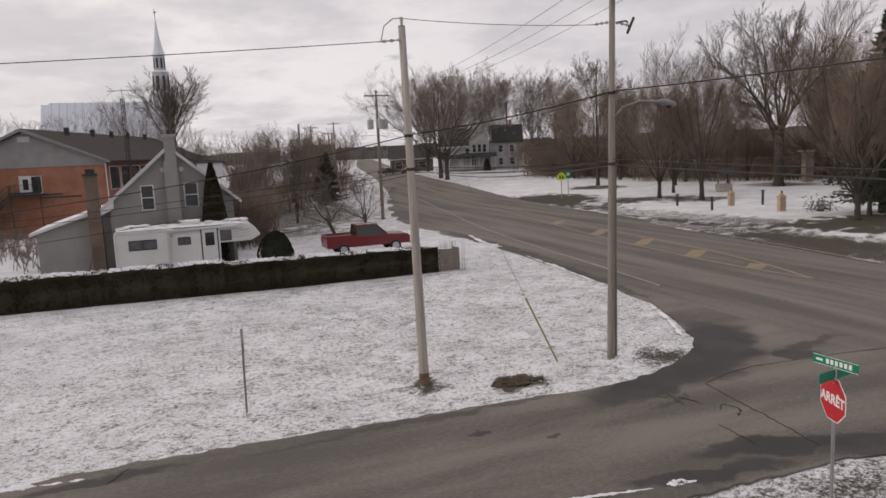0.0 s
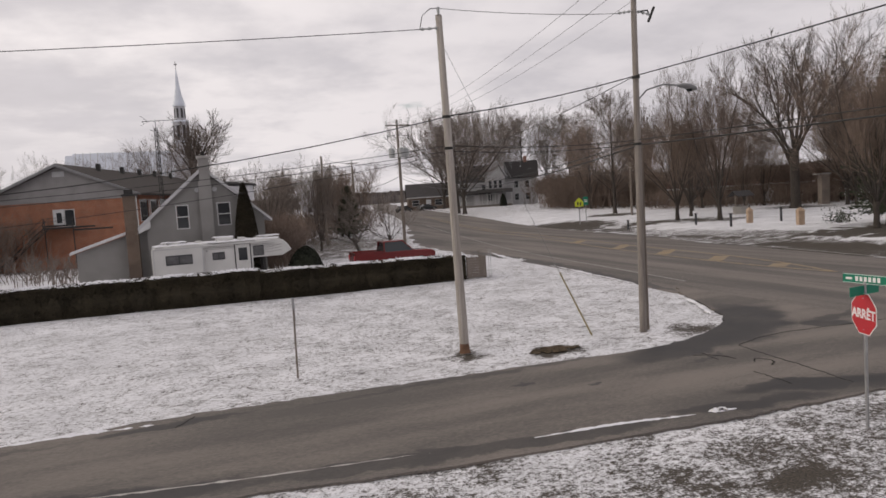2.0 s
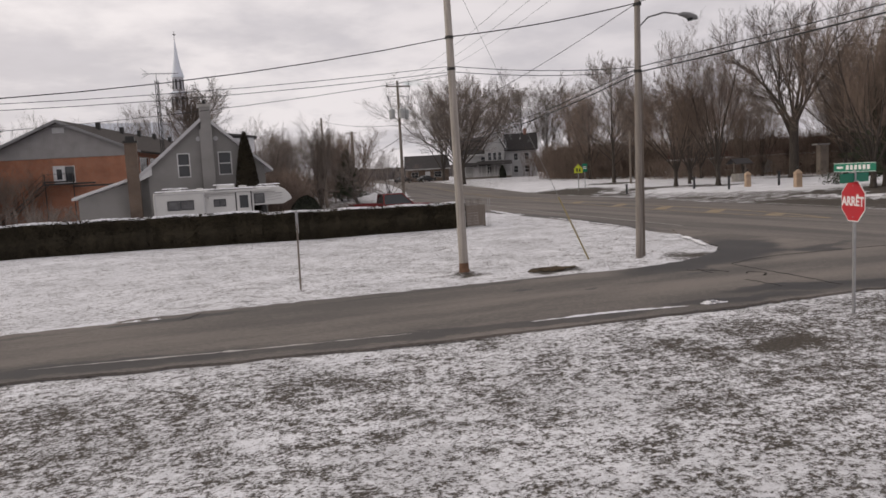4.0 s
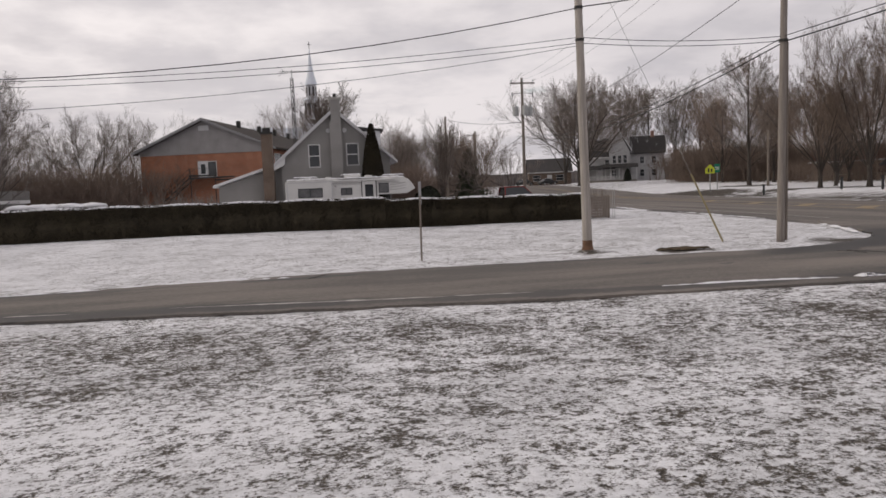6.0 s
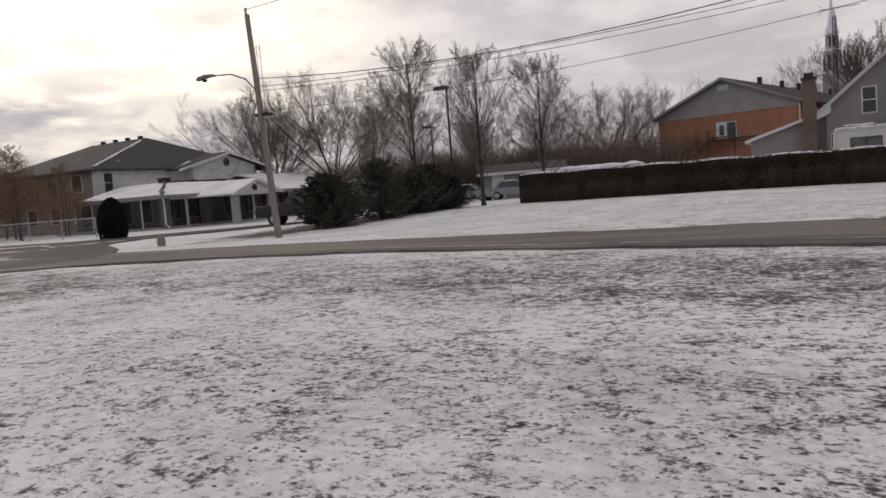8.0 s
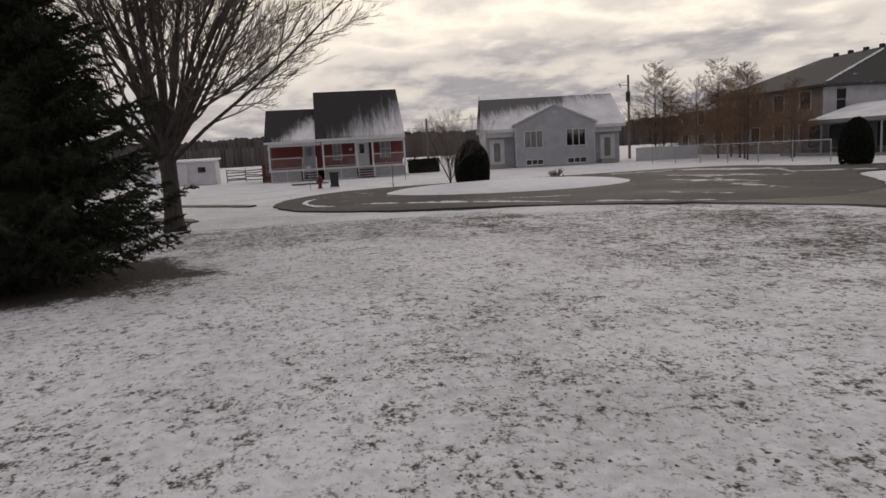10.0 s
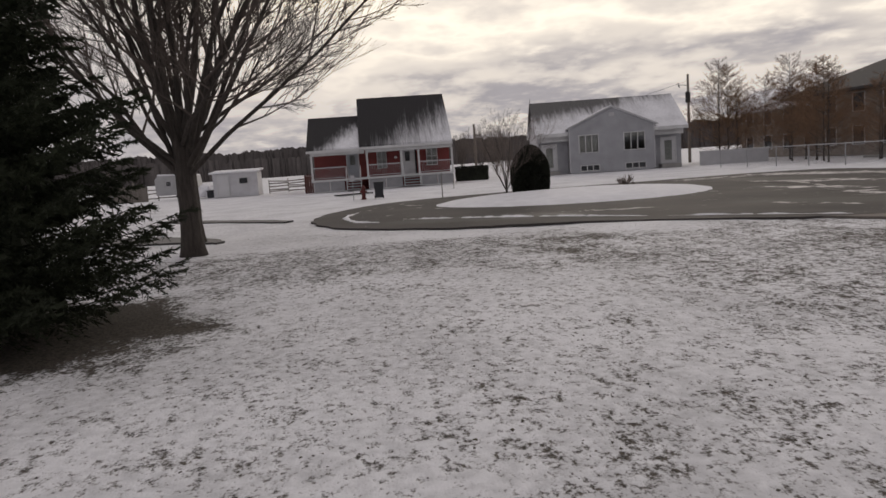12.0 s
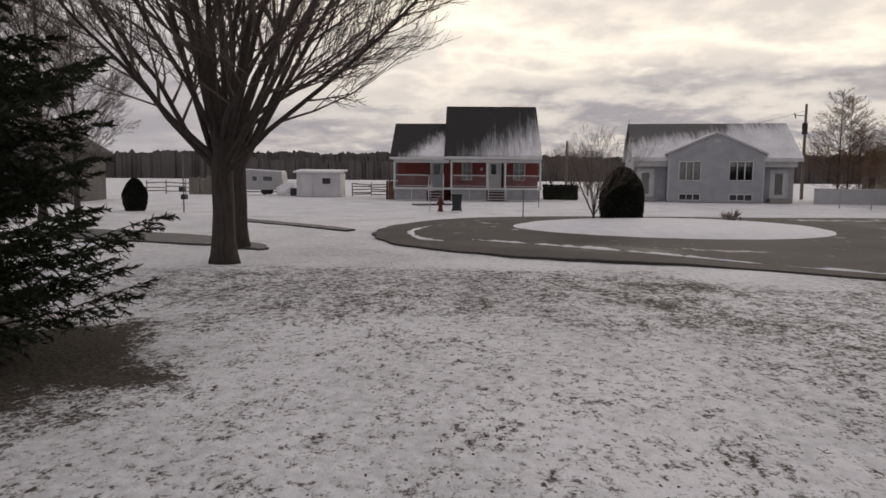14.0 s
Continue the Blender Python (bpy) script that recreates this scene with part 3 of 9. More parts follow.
# ---- mesh tools ----
class Geo:
    """Collects vertices and faces; each method adds one solid."""

    def __init__(self):
        self.v, self.f = [], []

    def add(self, verts, faces):
        k = len(self.v)
        self.v.extend(verts)
        self.f.extend([tuple(i + k for i in f) for f in faces])
        return self

    def box(self, x0, x1, y0, y1, z0, z1):
        vs = [(x, y, z) for x in (x0, x1) for y in (y0, y1) for z in (z0, z1)]
        return self.add(vs, [(0, 1, 3, 2), (4, 6, 7, 5), (0, 4, 5, 1), (2, 3, 7, 6), (0, 2, 6, 4), (1, 5, 7, 3)])

    def prism(self, poly, axis, a, b):
        """A polygon pushed from a to b along an axis: (y, z) for x, (x, z) for y, (x, y) for z."""
        n = len(poly)
        def place(p, s):
            return {"x": (s, p[0], p[1]), "y": (p[0], s, p[1]), "z": (p[0], p[1], s)}[axis]
        vs = [place(p, a) for p in poly] + [place(p, b) for p in poly]
        fs = [tuple(range(n - 1, -1, -1)), tuple(range(n, 2 * n))] + [(i, (i + 1) % n, n + (i + 1) % n, n + i) for i in range(n)]
        return self.add(vs, fs)

    def tube(self, pts, rads, n=6, cap=True):
        pts = [Vector(p) for p in pts]
        rings = []
        side = None
        for i, p in enumerate(pts):
            d = (pts[min(i + 1, len(pts) - 1)] - pts[max(i - 1, 0)])
            if d.length < 1e-9:
                d = Vector((0, 0, 1))
            d.normalize()
            if side is None:
                side = d.orthogonal().normalized()
            else:
                side = side - d * side.dot(d)
                side = side.normalized() if side.length > 1e-6 else d.orthogonal().normalized()
            up = d.cross(side)
            r = rads[i] if isinstance(rads, (list, tuple)) else rads
            rings.append([tuple(p + (side * math.cos(2 * math.pi * k / n) + up * math.sin(2 * math.pi * k / n)) * r) for k in range(n)])
        vs = [v for ring in rings for v in ring]
        fs = []
        for i in range(len(rings) - 1):
            for k in range(n):
                fs.append((i * n + k, i * n + (k + 1) % n, (i + 1) * n + (k + 1) % n, (i + 1) * n + k))
        if cap:
            fs.append(tuple(range(n - 1, -1, -1)))
            fs.append(tuple(range(len(vs) - n, len(vs))))
        return self.add(vs, fs)

    def lathe(self, profile, cx=0.0, cy=0.0, n=12):
        """Profile of (radius, z) turned about an upright axis."""
        return self.tube([(cx, cy, z) for r, z in profile], [r for r, z in profile], n)

    def lump(self, c, rx, ry, rz, rng, n=6, rough=0.25):
        """A low rounded lump with an uneven surface."""
        vs, fs = [], []
        rows = (0.0, 0.45, 0.85, 1.0)
        for j, s in enumerate(rows):
            ang = s * math.pi / 2
            for k in range(n):
                a = 2 * math.pi * (k + 0.5 * (j % 2)) / n
                q = 1 + rng.uniform(-rough, rough)
                vs.append((c[0] + math.cos(a) * math.cos(ang) * rx * q, c[1] + math.sin(a) * math.cos(ang) * ry * q, c[2] + math.sin(ang) * rz * q))
        for j in range(len(rows) - 1):
            for k in range(n):
                fs.append((j * n + k, j * n + (k + 1) % n, (j + 1) * n + (k + 1) % n, (j + 1) * n + k))
        fs.append(tuple(range((len(rows) - 1) * n, len(rows) * n)))
        fs.append(tuple(range(n - 1, -1, -1)))
        return self.add(vs, fs)


def part(name, geo, material, parent=None, label="", smooth=False, bevel=0.0):
    me = bpy.data.meshes.new(name)
    me.from_pydata(geo.v, [], geo.f)
    me.materials.append(M[material] if isinstance(material, str) else material)
    if smooth:
        me.polygons.foreach_set("use_smooth", [True] * len(me.polygons))
    me.update()
    ob = new(name, me)
    if parent is not None:
        ob.parent = parent
    if label:
        ob["label"] = label
    if bevel:
        md = ob.modifiers.new("soft_edge", "BEVEL")
        md.width, md.segments, md.limit_method = bevel, 2, "ANGLE"
    return ob


def thing(name, m, label, category, group=""):
    ob = new(name)
    ob.empty_display_size = 0.3
    ob.matrix_basis = m
    return tagged(ob, label, category, group)


def structure(name, geo, material, label, category, smooth=False):
    ob = part(name, geo, material, smooth=smooth)
    return tagged(ob, label, category, kind="structure")


# ---- ground ----
BARE = [  # centre x, y, radii, strength: places where the snow has gone
    # the two rows at (-25, -23) also paint the spruce's shadow on its bare foot
    (-30.6, -18.6, 3.2, 5.2, 0.055), (-23.0, -17.5, 5.0, 4.5, 0.008), (-27.0, -12.0, 6.0, 3.0, 0.045), (-25.0, -23.0, 2.0, 2.0, 0.2), (-25.0, -23.0, 1.4, 1.4, 0.12), (2.4, -1.2, 0.7, 0.35, 0.3), (7.3, -1.1, 0.9, 0.6, 0.11), (-0.1, -0.3, 0.5, 0.4, 0.15),
    (0.0, -12.6, 11.0, 4.0, 0.014), (4.0, -12.5, 6.0, 3.6, 0.035), (-8.0, 5.0, 16.0, 8.0, 0.0), (-10.0, -14.5, 9.0, 4.5, 0.007), (-18.0, -9.2, 12.0, 2.2, 0.035), (1.2, -11.0, 0.6, 0.35, 0.10), (-8.0, -10.2, 10.0, 1.8, 0.013),
    (36.0, 48.0, 4.0, 9.0, 0.10), (38.0, 15.0, 5.0, 4.0, 0.28), (43.0, 38.5, 4.0, 3.0, 0.17), (41.0, 43.0, 5.0, 2.5, 0.17),
    (46.5, 62.0, 4.0, 3.0, 0.2), (62.5, 47.0, 4.0, 4.0, 0.15), (34.5, 55.0, 4.0, 7.0, 0.2), (-30.0, 9.0, 2.5, 8.0, 0.15), (33.0, 30.0, 2.0, 18.0, 0.13), (28.0, 12.0, 2.0, 8.0, 0.14), (-33.4, -18.0, 0.9, 4.0, -0.12), (-31.6, -12.6, 1.2, 1.2, -0.08), (2.0, 36.0, 7.0, 10.0, 0.06), (5.0, 60.0, 9.0, 14.0, 0.08),
    (30.0, 22.0, 1.5, 16.0, 0.12), (-40.0, 9.0, 3.0, 2.0, 0.2),
]
EXTRA = [(-58.0, -20.0, 16.0, 10.0, 0.25), (-66.0, -2.0, 11.0, 9.0, 0.2), (-300, 0, 210, 400, 0.2), (-46.0, -30.0, 14.0, 8.0, 0.25), (46.0, 40.0, 22.0, 34.0, 0.10), (6.0, 34.0, 9.0, 12.0, 0.0), (-10, 30, 20, 10, 0.1)]


def bare_at(x, y):
    b = 0.0
    for cx, cy, rx, ry, s in BARE:
        d = math.hypot((x - cx) / rx, (y - cy) / ry)
        if d < 1.7:
            d += 0.45 * noise.noise((x * 0.9, y * 0.9, 2)) + 0.3 * noise.noise((x * 2.3, y * 2.3, 5))
        if d < 1.3:
            b += s * max(0.0, min(1.0, (1.3 - d) / 0.6))
    for cx, cy, rx, ry, s in EXTRA:
        d = math.hypot((x - cx) / rx, (y - cy) / ry)
        if d < 1.4:
            b -= s * max(0.0, min(1.0, (1.4 - d) / 0.8))
    return b


def axis_steps(lo, hi, step, far):
    inner = list(np.arange(lo, hi + 1e-6, step))
    out, d = [], step
    pos = hi
    while pos < far:
        d *= 1.28
        pos += d
        out.append(pos)
    low, d, pos = [], step, lo
    while pos > -far:
        d *= 1.28
        pos -= d
        low.append(pos)
    return [float(a) for a in low[::-1] + inner + out]


MAIN_W = [(6.5, -60), (8.6, -30), (9.6, -14), (10.4, -4), (11.3, 4), (11.8, 8), (12.8, 15.6), (13.4, 25), (13.2, 37), (14.2, 49), (18.6, 66), (25.0, 88), (37.5, 145), (64, 260), (130, 520)]
MAIN_E = [(19, -60), (21.5, -30), (23.5, -14), (24.6, -4), (25.8, 4), (26.6, 10), (27.5, 15.6), (29.2, 25), (31.3, 36), (33.0, 55), (36.2, 78), (46.8, 145), (76, 260), (142, 520)]


def east_edge(y):
    """Where the main road's east edge runs."""
    return float(np.interp(y, [q for _, q in MAIN_E], [p for p, _ in MAIN_E]))


def grade_at(x, y):
    """The main road and the land beside it climb gently to the north."""
    a = max(0.0, min(1.0, (y - 42.0) / 95.0)) * max(0.0, min(1.0, (x + 2.0) / 14.0))
    return 1.7 * a * a * (3 - 2 * a)


def rise_at(x, y):
    """The lawn rises a little towards the hedge's west end."""
    a = max(0.0, min(1.0, (2.0 - x) / 16.0)) * max(0.0, min(1.0, (y - 2.0) / 12.0)) * max(0.0, min(1.0, (x + 40.0) / 12.0)) * max(0.0, min(1.0, (60.0 - y) / 30.0))
    # and the verge beyond the main road stands about half a metre over it
    e = max(0.0, min(1.0, (x - east_edge(y) - 0.3) / 6.5)) * max(0.0, min(1.0, (140.0 - y) / 40.0)) * max(0.0, min(1.0, (y + 40.0) / 30.0))
    return 0.2 * a * a * (3 - 2 * a) + 0.5 * e * e * (3 - 2 * e) + grade_at(x, y)


def build_ground():
    xs, ys = axis_steps(-64, 50, 0.5, 3000), axis_steps(-34, 66, 0.5, 3000)
    vs, bare = [], []
    for y in ys:
        for x in xs:
            z = -0.03 + rise_at(x, y)
            if abs(x) < 100 and abs(y) < 100:
                z += 0.03 * noise.noise((x * 0.3, y * 0.3, 0)) + 0.012 * noise.noise((x * 1.1, y * 1.1, 4))
                z = min(z, 0.008 + rise_at(x, y))
            vs.append((x, y, z))
            bare.append(bare_at(x, y))
    nx = len(xs)
    fs = [(j * nx + i, j * nx + i + 1, (j + 1) * nx + i + 1, (j + 1) * nx + i) for j in range(len(ys) - 1) for i in range(nx - 1)]
    g = Geo()
    g.v, g.f = vs, fs
    ob = structure("ground", g, "lawn", "flat lawn with thin patchy snow over winter grass", "ground", smooth=True)
    at = ob.data.attributes.new("bare", "FLOAT", "POINT")
    at.data.foreach_set("value", bare)


build_ground()


def smooth_line(pts, n=8, jitter=0.0, seed=1):
    """A Catmull-Rom line through the points, with a ragged edge if asked."""
    rng = random.Random(seed)
    P = [Vector((*p, 0)) for p in pts]
    P = [P[0] * 2 - P[1]] + P + [P[-1] * 2 - P[-2]]
    out = []
    for i in range(1, len(P) - 2):
        for k in range(n):
            t = k / n
            a, b, c, d = P[i - 1], P[i], P[i + 1], P[i + 2]
            q = 0.5 * ((2 * b) + (c - a) * t + (2 * a - 5 * b + 4 * c - d) * t * t + (3 * b - a - 3 * c + d) * t ** 3)
            out.append((q.x + rng.uniform(-jitter, jitter), q.y + rng.uniform(-jitter, jitter)))
    out.append((P[-2].x, P[-2].y))
    return out


def sheet(name, outline, z, material, label, category, thick=0.05, kind=True):
    g = Geo().prism(outline, "z", z - thick, z)
    g.v = [(p[0], p[1], p[2] + grade_at(p[0], p[1])) for p in g.v]
    ob = part(name, g, material)
    return tagged(ob, label, category, kind="structure") if kind else tagged(ob, label, category)


west, east = smooth_line(MAIN_W, 8, 0.05, 2), smooth_line(MAIN_E, 8, 0.05, 3)


def main_road():
    """A strip of rows from edge to edge that follows the grade."""
    g = Geo()
    ys = list(np.arange(-60, 200, 1.5)) + list(np.arange(200, 521, 10))
    cols = 9
    wx, ex = [p[0] for p in west], [p[0] for p in east]
    wy, ey = [p[1] for p in west], [p[1] for p in east]
    for y in ys:
        a, b = float(np.interp(y, wy, wx)), float(np.interp(y, ey, ex))
        for k in range(cols):
            x = a + (b - a) * k / (cols - 1)
            edge = 0.05 if k in (0, cols - 1) else 0.0
            g.v.append((x, float(y), 0.020 - edge + grade_at(x, float(y))))
    for i in range(len(ys) - 1):
        for k in range(cols - 1):
            o = i * cols + k
            g.f.append((o, o + 1, o + cols + 1, o + cols))
    structure("main_road", g, "asphalt_main", "grey salted asphalt main road with worn yellow lines", "road", smooth=True)


main_road()

SIDE_N = [(12.6, 6.5), (11.3, 4.4), (10.15, 1.6), (9.0, -0.5), (7.0, -2.0), (4.4, -2.65), (1.0, -2.5), (-2.0, -2.4), (-5.5, -2.2), (-8.4, -2.1), (-12, -2.4), (-18, -2.6), (-24.4, -2.75), (-31.0, -3.6), (-36, -3.2)]
SIDE_S = [(-36, -14.6), (-33.6, -12.9), (-31.5, -10.3), (-27.8, -7.5), (-23.5, -6.25), (-18.5, -5.9), (-11.2, -6.8), (-7, -7.5), (-3.4, -8.05), (1.6, -8.45), (4.0, -8.5), (6.5, -8.7), (9.0, -10.2), (10.2, -13.5), (12.5, -16)]
north, south = smooth_line(SIDE_N, 10, 0.07, 4), smooth_line(SIDE_S, 10, 0.07, 5)
sheet("side_road", north + south, 0.024, "asphalt", "grey salted asphalt side road with ragged edges", "road")
LOOP = [(-30.5, -9.6), (-33.2, -13.4), (-34.4, -16.8), (-37.0, -19.5), (-40.9, -20.5), (-45.2, -19.8), (-49.0, -17.4), (-51.0, -13.0), (-51.4, -8.0), (-51.5, -3.0), (-52.0, 1.0), (-50.5, 4.5), (-46.0, 5.2), (-43.0, 8.0), (-38.5, 13.6), (-34.0, 18.0), (-32.0, 17.0), (-36.0, 10.8), (-38.8, 6.0), (-38.0, 1.8), (-33.6, -1.2), (-30.8, -3.5), (-29.5, -6.0)]
sheet("turning_loop", smooth_line(LOOP + LOOP[:1], 8, 0.08, 6), 0.028, "asphalt_loop", "worn asphalt turning loop and driveway apron", "road")


def island():
    g = Geo()
    rng = random.Random(7)
    rings, n = 7, 56
    cx, cy, rx, ry = -43.6, -10.6, 4.5, 5.6
    for j in range(rings):
        q = 1 - j / rings
        for k in range(n):
            a = 2 * math.pi * k / n
            e = 1 + 0.03 * math.sin(3 * a + 1) + (rng.uniform(-0.012, 0.012) if j == 0 else 0)
            g.v.append((cx + rx * q * e * math.cos(a), cy + ry * q * e * math.sin(a), 0.03 + 0.30 * (1 - q * q) ** 0.8 if j else -0.02))
    g.v.append((cx, cy, 0.33))
    for j in range(rings - 1):
        for k in range(n):
            g.f.append((j * n + k, j * n + (k + 1) % n, (j + 1) * n + (k + 1) % n, (j + 1) * n + k))
    for k in range(n):
        g.f.append(((rings - 1) * n + k, (rings - 1) * n + (k + 1) % n, rings * n))
    structure("traffic_island", g, "snow", "low snow-covered island in the turning loop", "traffic island", smooth=True)


island()


# two thin dark grey sheets laid on the lawn
sheet("drive_strip", smooth_line([(-36.2, -22.6), (-38.6, -24.8), (-39.9, -27.4), (-41.0, -30.5), (-38.6, -30.2), (-37.0, -26.2), (-36.2, -23.9), (-35.3, -22.5), (-36.2, -22.6)], 8, 0.06, 9), 0.018, "strip_dark", "dark flat strip on the ground behind the maple", "drive")
sheet("drive_strip", smooth_line([(-41.3, -21.5), (-42.6, -22.8), (-44.0, -24.3), (-46.5, -27.0), (-47.3, -26.8), (-44.8, -24.1), (-43.4, -22.6), (-42.0, -21.4), (-41.3, -21.5)], 8, 0.06, 8), 0.02, "strip_dark", "dark narrow strip on the ground beyond the maples", "drive")
def crack(pts, w, seed):
    """A wandering tarred crack, wider here and narrower there."""
    rng = random.Random(seed)
    line = smooth_line(pts, 14, 0.035, seed)
    up, dn = [], []
    for i, (x, y) in enumerate(line):
        a, b = line[max(i - 2, 0)], line[min(i + 2, len(line) - 1)]
        d = Vector((b[0] - a[0], b[1] - a[1])).normalized()
        q = w * rng.uniform(0.45, 1.0) * (1 + 0.5 * noise.noise((x * 1.5, y * 1.5, seed)))
        up.append((x - d.y * q, y + d.x * q))
        dn.append((x + d.y * q, y - d.x * q))
    sheet("road_crack", up + dn[::-1], 0.034, "crack", "tarred crack across the asphalt", "crack", 0.02)


crack([(6.6, -3.8), (6.4, -4.9), (6.2, -6.4), (5.95, -7.9)], 0.018, 31)
crack([(6.6, -3.8), (8.3, -3.3), (11.0, -3.5), (14.5, -3.9)], 0.012, 32)
crack([(4.9, -6.1), (4.9, -6.7), (4.85, -7.3)], 0.012, 37)
crack([(5.2, -4.0), (5.05, -4.8)], 0.012, 33)
crack([(4.85, -4.05), (5.3, -4.35), (5.5, -4.9)], 0.011, 34)
crack([(5.6, -5.4), (5.9, -5.2), (6.0, -5.6), (5.7, -5.9)], 0.01, 38)
crack([(-7.55, -2.35), (-7.95, -3.0)], 0.02, 39)
crack([(-36, -5.0), (-40, -3.6), (-44, -2.8)], 0.03, 35)


# worn yellow markings of the main road: two long lines, and bars in the painted median
def lane_line(name, pts, w, material, label, z=0.0285):
    line = smooth_line(pts, 8)
    up, dn = [], []
    for i, (x, y) in enumerate(line):
        a, b = line[max(i - 1, 0)], line[min(i + 1, len(line) - 1)]
        d = Vector((b[0] - a[0], b[1] - a[1])).normalized()
        up.append((x - d.y * w / 2, y + d.x * w / 2))
        dn.append((x + d.y * w / 2, y - d.x * w / 2))
    return sheet(name, up + dn[::-1], z, material, label, "road marking", 0.012)


YL = [(20.3, 5.0), (20.1, 10.0), (20.4, 15.0), (21.0, 20.5), (21.8, 26.4), (24.6, 43.4), (28.9, 77.3), (41.2, 145)]
YR = [(20.3, 5.0), (21.5, 8.8), (22.6, 14.0), (23.3, 20.0), (24.0, 26.4), (26.2, 43.4), (29.5, 77.3), (41.6, 145)]
lane_line("yellow_line", YL, 0.16, "yellow_paint", "worn yellow line on the main road")
lane_line("yellow_line", YR, 0.16, "yellow_paint", "worn yellow line on the main road")
for a, b in (((20.2, 8.4), (21.4, 9.2)), ((20.35, 13.0), (22.3, 14.6)), ((20.8, 18.4), (23.1, 20.4)), ((21.6, 24.6), (23.8, 26.6)), ((22.8, 32.4), (24.7, 34.4))):
    lane_line("yellow_bar", [a, b], 0.85, "yellow_paint", "worn yellow bar in the painted median", 0.0295)
lane_line("white_line", [(26.0, 6), (27.0, 12), (28.4, 21), (31.0, 36), (32.4, 55), (35.9, 78), (47.8, 145)], 0.12, "white_paint_road", "faded white edge line")
lane_line("white_line", [(13.9, 7.5), (14.8, 15), (15.9, 25), (17.6, 36), (20.4, 50), (25.2, 78)], 0.12, "white_paint_road", "faded white edge line")


# thin broken ridges of snow along the road edges
def ridge(pts, w, h, seed, label="narrow ridge of ploughed snow on the road edge", material="snow"):
    rng = random.Random(seed)
    line = smooth_line(pts, 22, 0.015, seed)
    g = Geo()
    n = len(line)
    for i, (x, y) in enumerate(line):
        a, b = line[max(i - 1, 0)], line[min(i + 1, n - 1)]
        d = Vector((b[0] - a[0], b[1] - a[1])).normalized()
        lumps = 0.75 + 1.1 * noise.noise((x * 1.9, y * 1.9, seed)) + 0.7 * noise.noise((x * 5.1, y * 5.1, seed))
        q = (math.sin(math.pi * (i + 0.3) / n) ** 0.5 if 0 < i < n - 1 else 0.05) * max(0.03, min(1.2, lumps)) * rng.uniform(0.6, 1.0)
        for s, z in ((-1, 0.022), (-0.4, 0.022 + h * q), (0.45, 0.022 + h * q * 0.9), (1, 0.022)):
            g.v.append((x - d.y * w * q * s, y + d.x * w * q * s, z))
    for i in range(n - 1):
        for k in range(3):
            g.f.append((i * 4 + k, i * 4 + k + 1, i * 4 + 5 + k, i * 4 + 4 + k))
    part_ob = part("snow_ridge", g, material, smooth=True)
    tagged(part_ob, label, "snow ridge", kind="structure")


ridge([(-12.4, -2.45), (-10.0, -2.3), (-9.2, -2.42), (-8.4, -2.5)], 0.15, 0.05, 41)
ridge([(-15, -2.75), (-13.5, -2.7), (-12.4, -2.6)], 0.08, 0.04, 42)
ridge([(-1.6, -7.5), (0.2, -7.65), (1.75, -7.95)], 0.08, 0.04, 43)
ridge([(2.05, -7.92), (2.3, -7.96), (2.65, -8.05)], 0.11, 0.05, 44)
ridge([(-10.5, -6.1), (-7, -6.75), (-3.4, -7.25)], 0.05, 0.02, 45, "thin line of salty slush along the road", "slush")
ridge([(-19, -5.2), (-15.5, -5.6), (-12, -6.05)], 0.05, 0.02, 46, "thin line of salty slush along the road", "slush")
ridge([(-43.8, -18.9), (-41.0, -19.4), (-38.5, -19.0), (-37.7, -18.3)], 0.17, 0.06, 47)
ridge([(-38.3, -17.6), (-37.0, -15.8), (-35.3, -13.7), (-33.2, -11.7)], 0.17, 0.06, 48)
ridge([(-33.0, -11.5), (-31.8, -10.0), (-30.2, -8.4)], 0.10, 0.05, 49)
ridge([(-38.5, -3.6), (-41, -2.8), (-43.2, -2.4)], 0.14, 0.03, 51, "thin broken line of slush on the apron", "slush")
ridge([(-40, 0.5), (-43, 2.0), (-46.5, 3.4)], 0.2, 0.03, 52, "thin broken line of slush on the apron", "slush")
ridge([(9.2, 0.3), (10.2, 2.2), (11.2, 4.6)], 0.16, 0.07, 54)
ridge([(13.4, 24), (13.8, 27), (14.6, 31)], 0.25, 0.06, 55)
ridge([(12.0, 9), (12.6, 14), (13.2, 19)], 0.12, 0.05, 56)

g = Geo()
rng = random.Random(62)
for _ in range(60):
    a, q = rng.uniform(0, 6.28), rng.random() ** 0.5
    g.lump((2.3 + 0.75 * q * math.cos(a), -1.15 + 0.32 * q * math.sin(a), 0.0), rng.uniform(0.06, 0.14), rng.uniform(0.05, 0.12), rng.uniform(0.02, 0.05), rng)
tagged(part("leaf_litter", g, "dirt"), "low heap of brown dead leaves beside the drain", "leaf litter", kind="stuff")


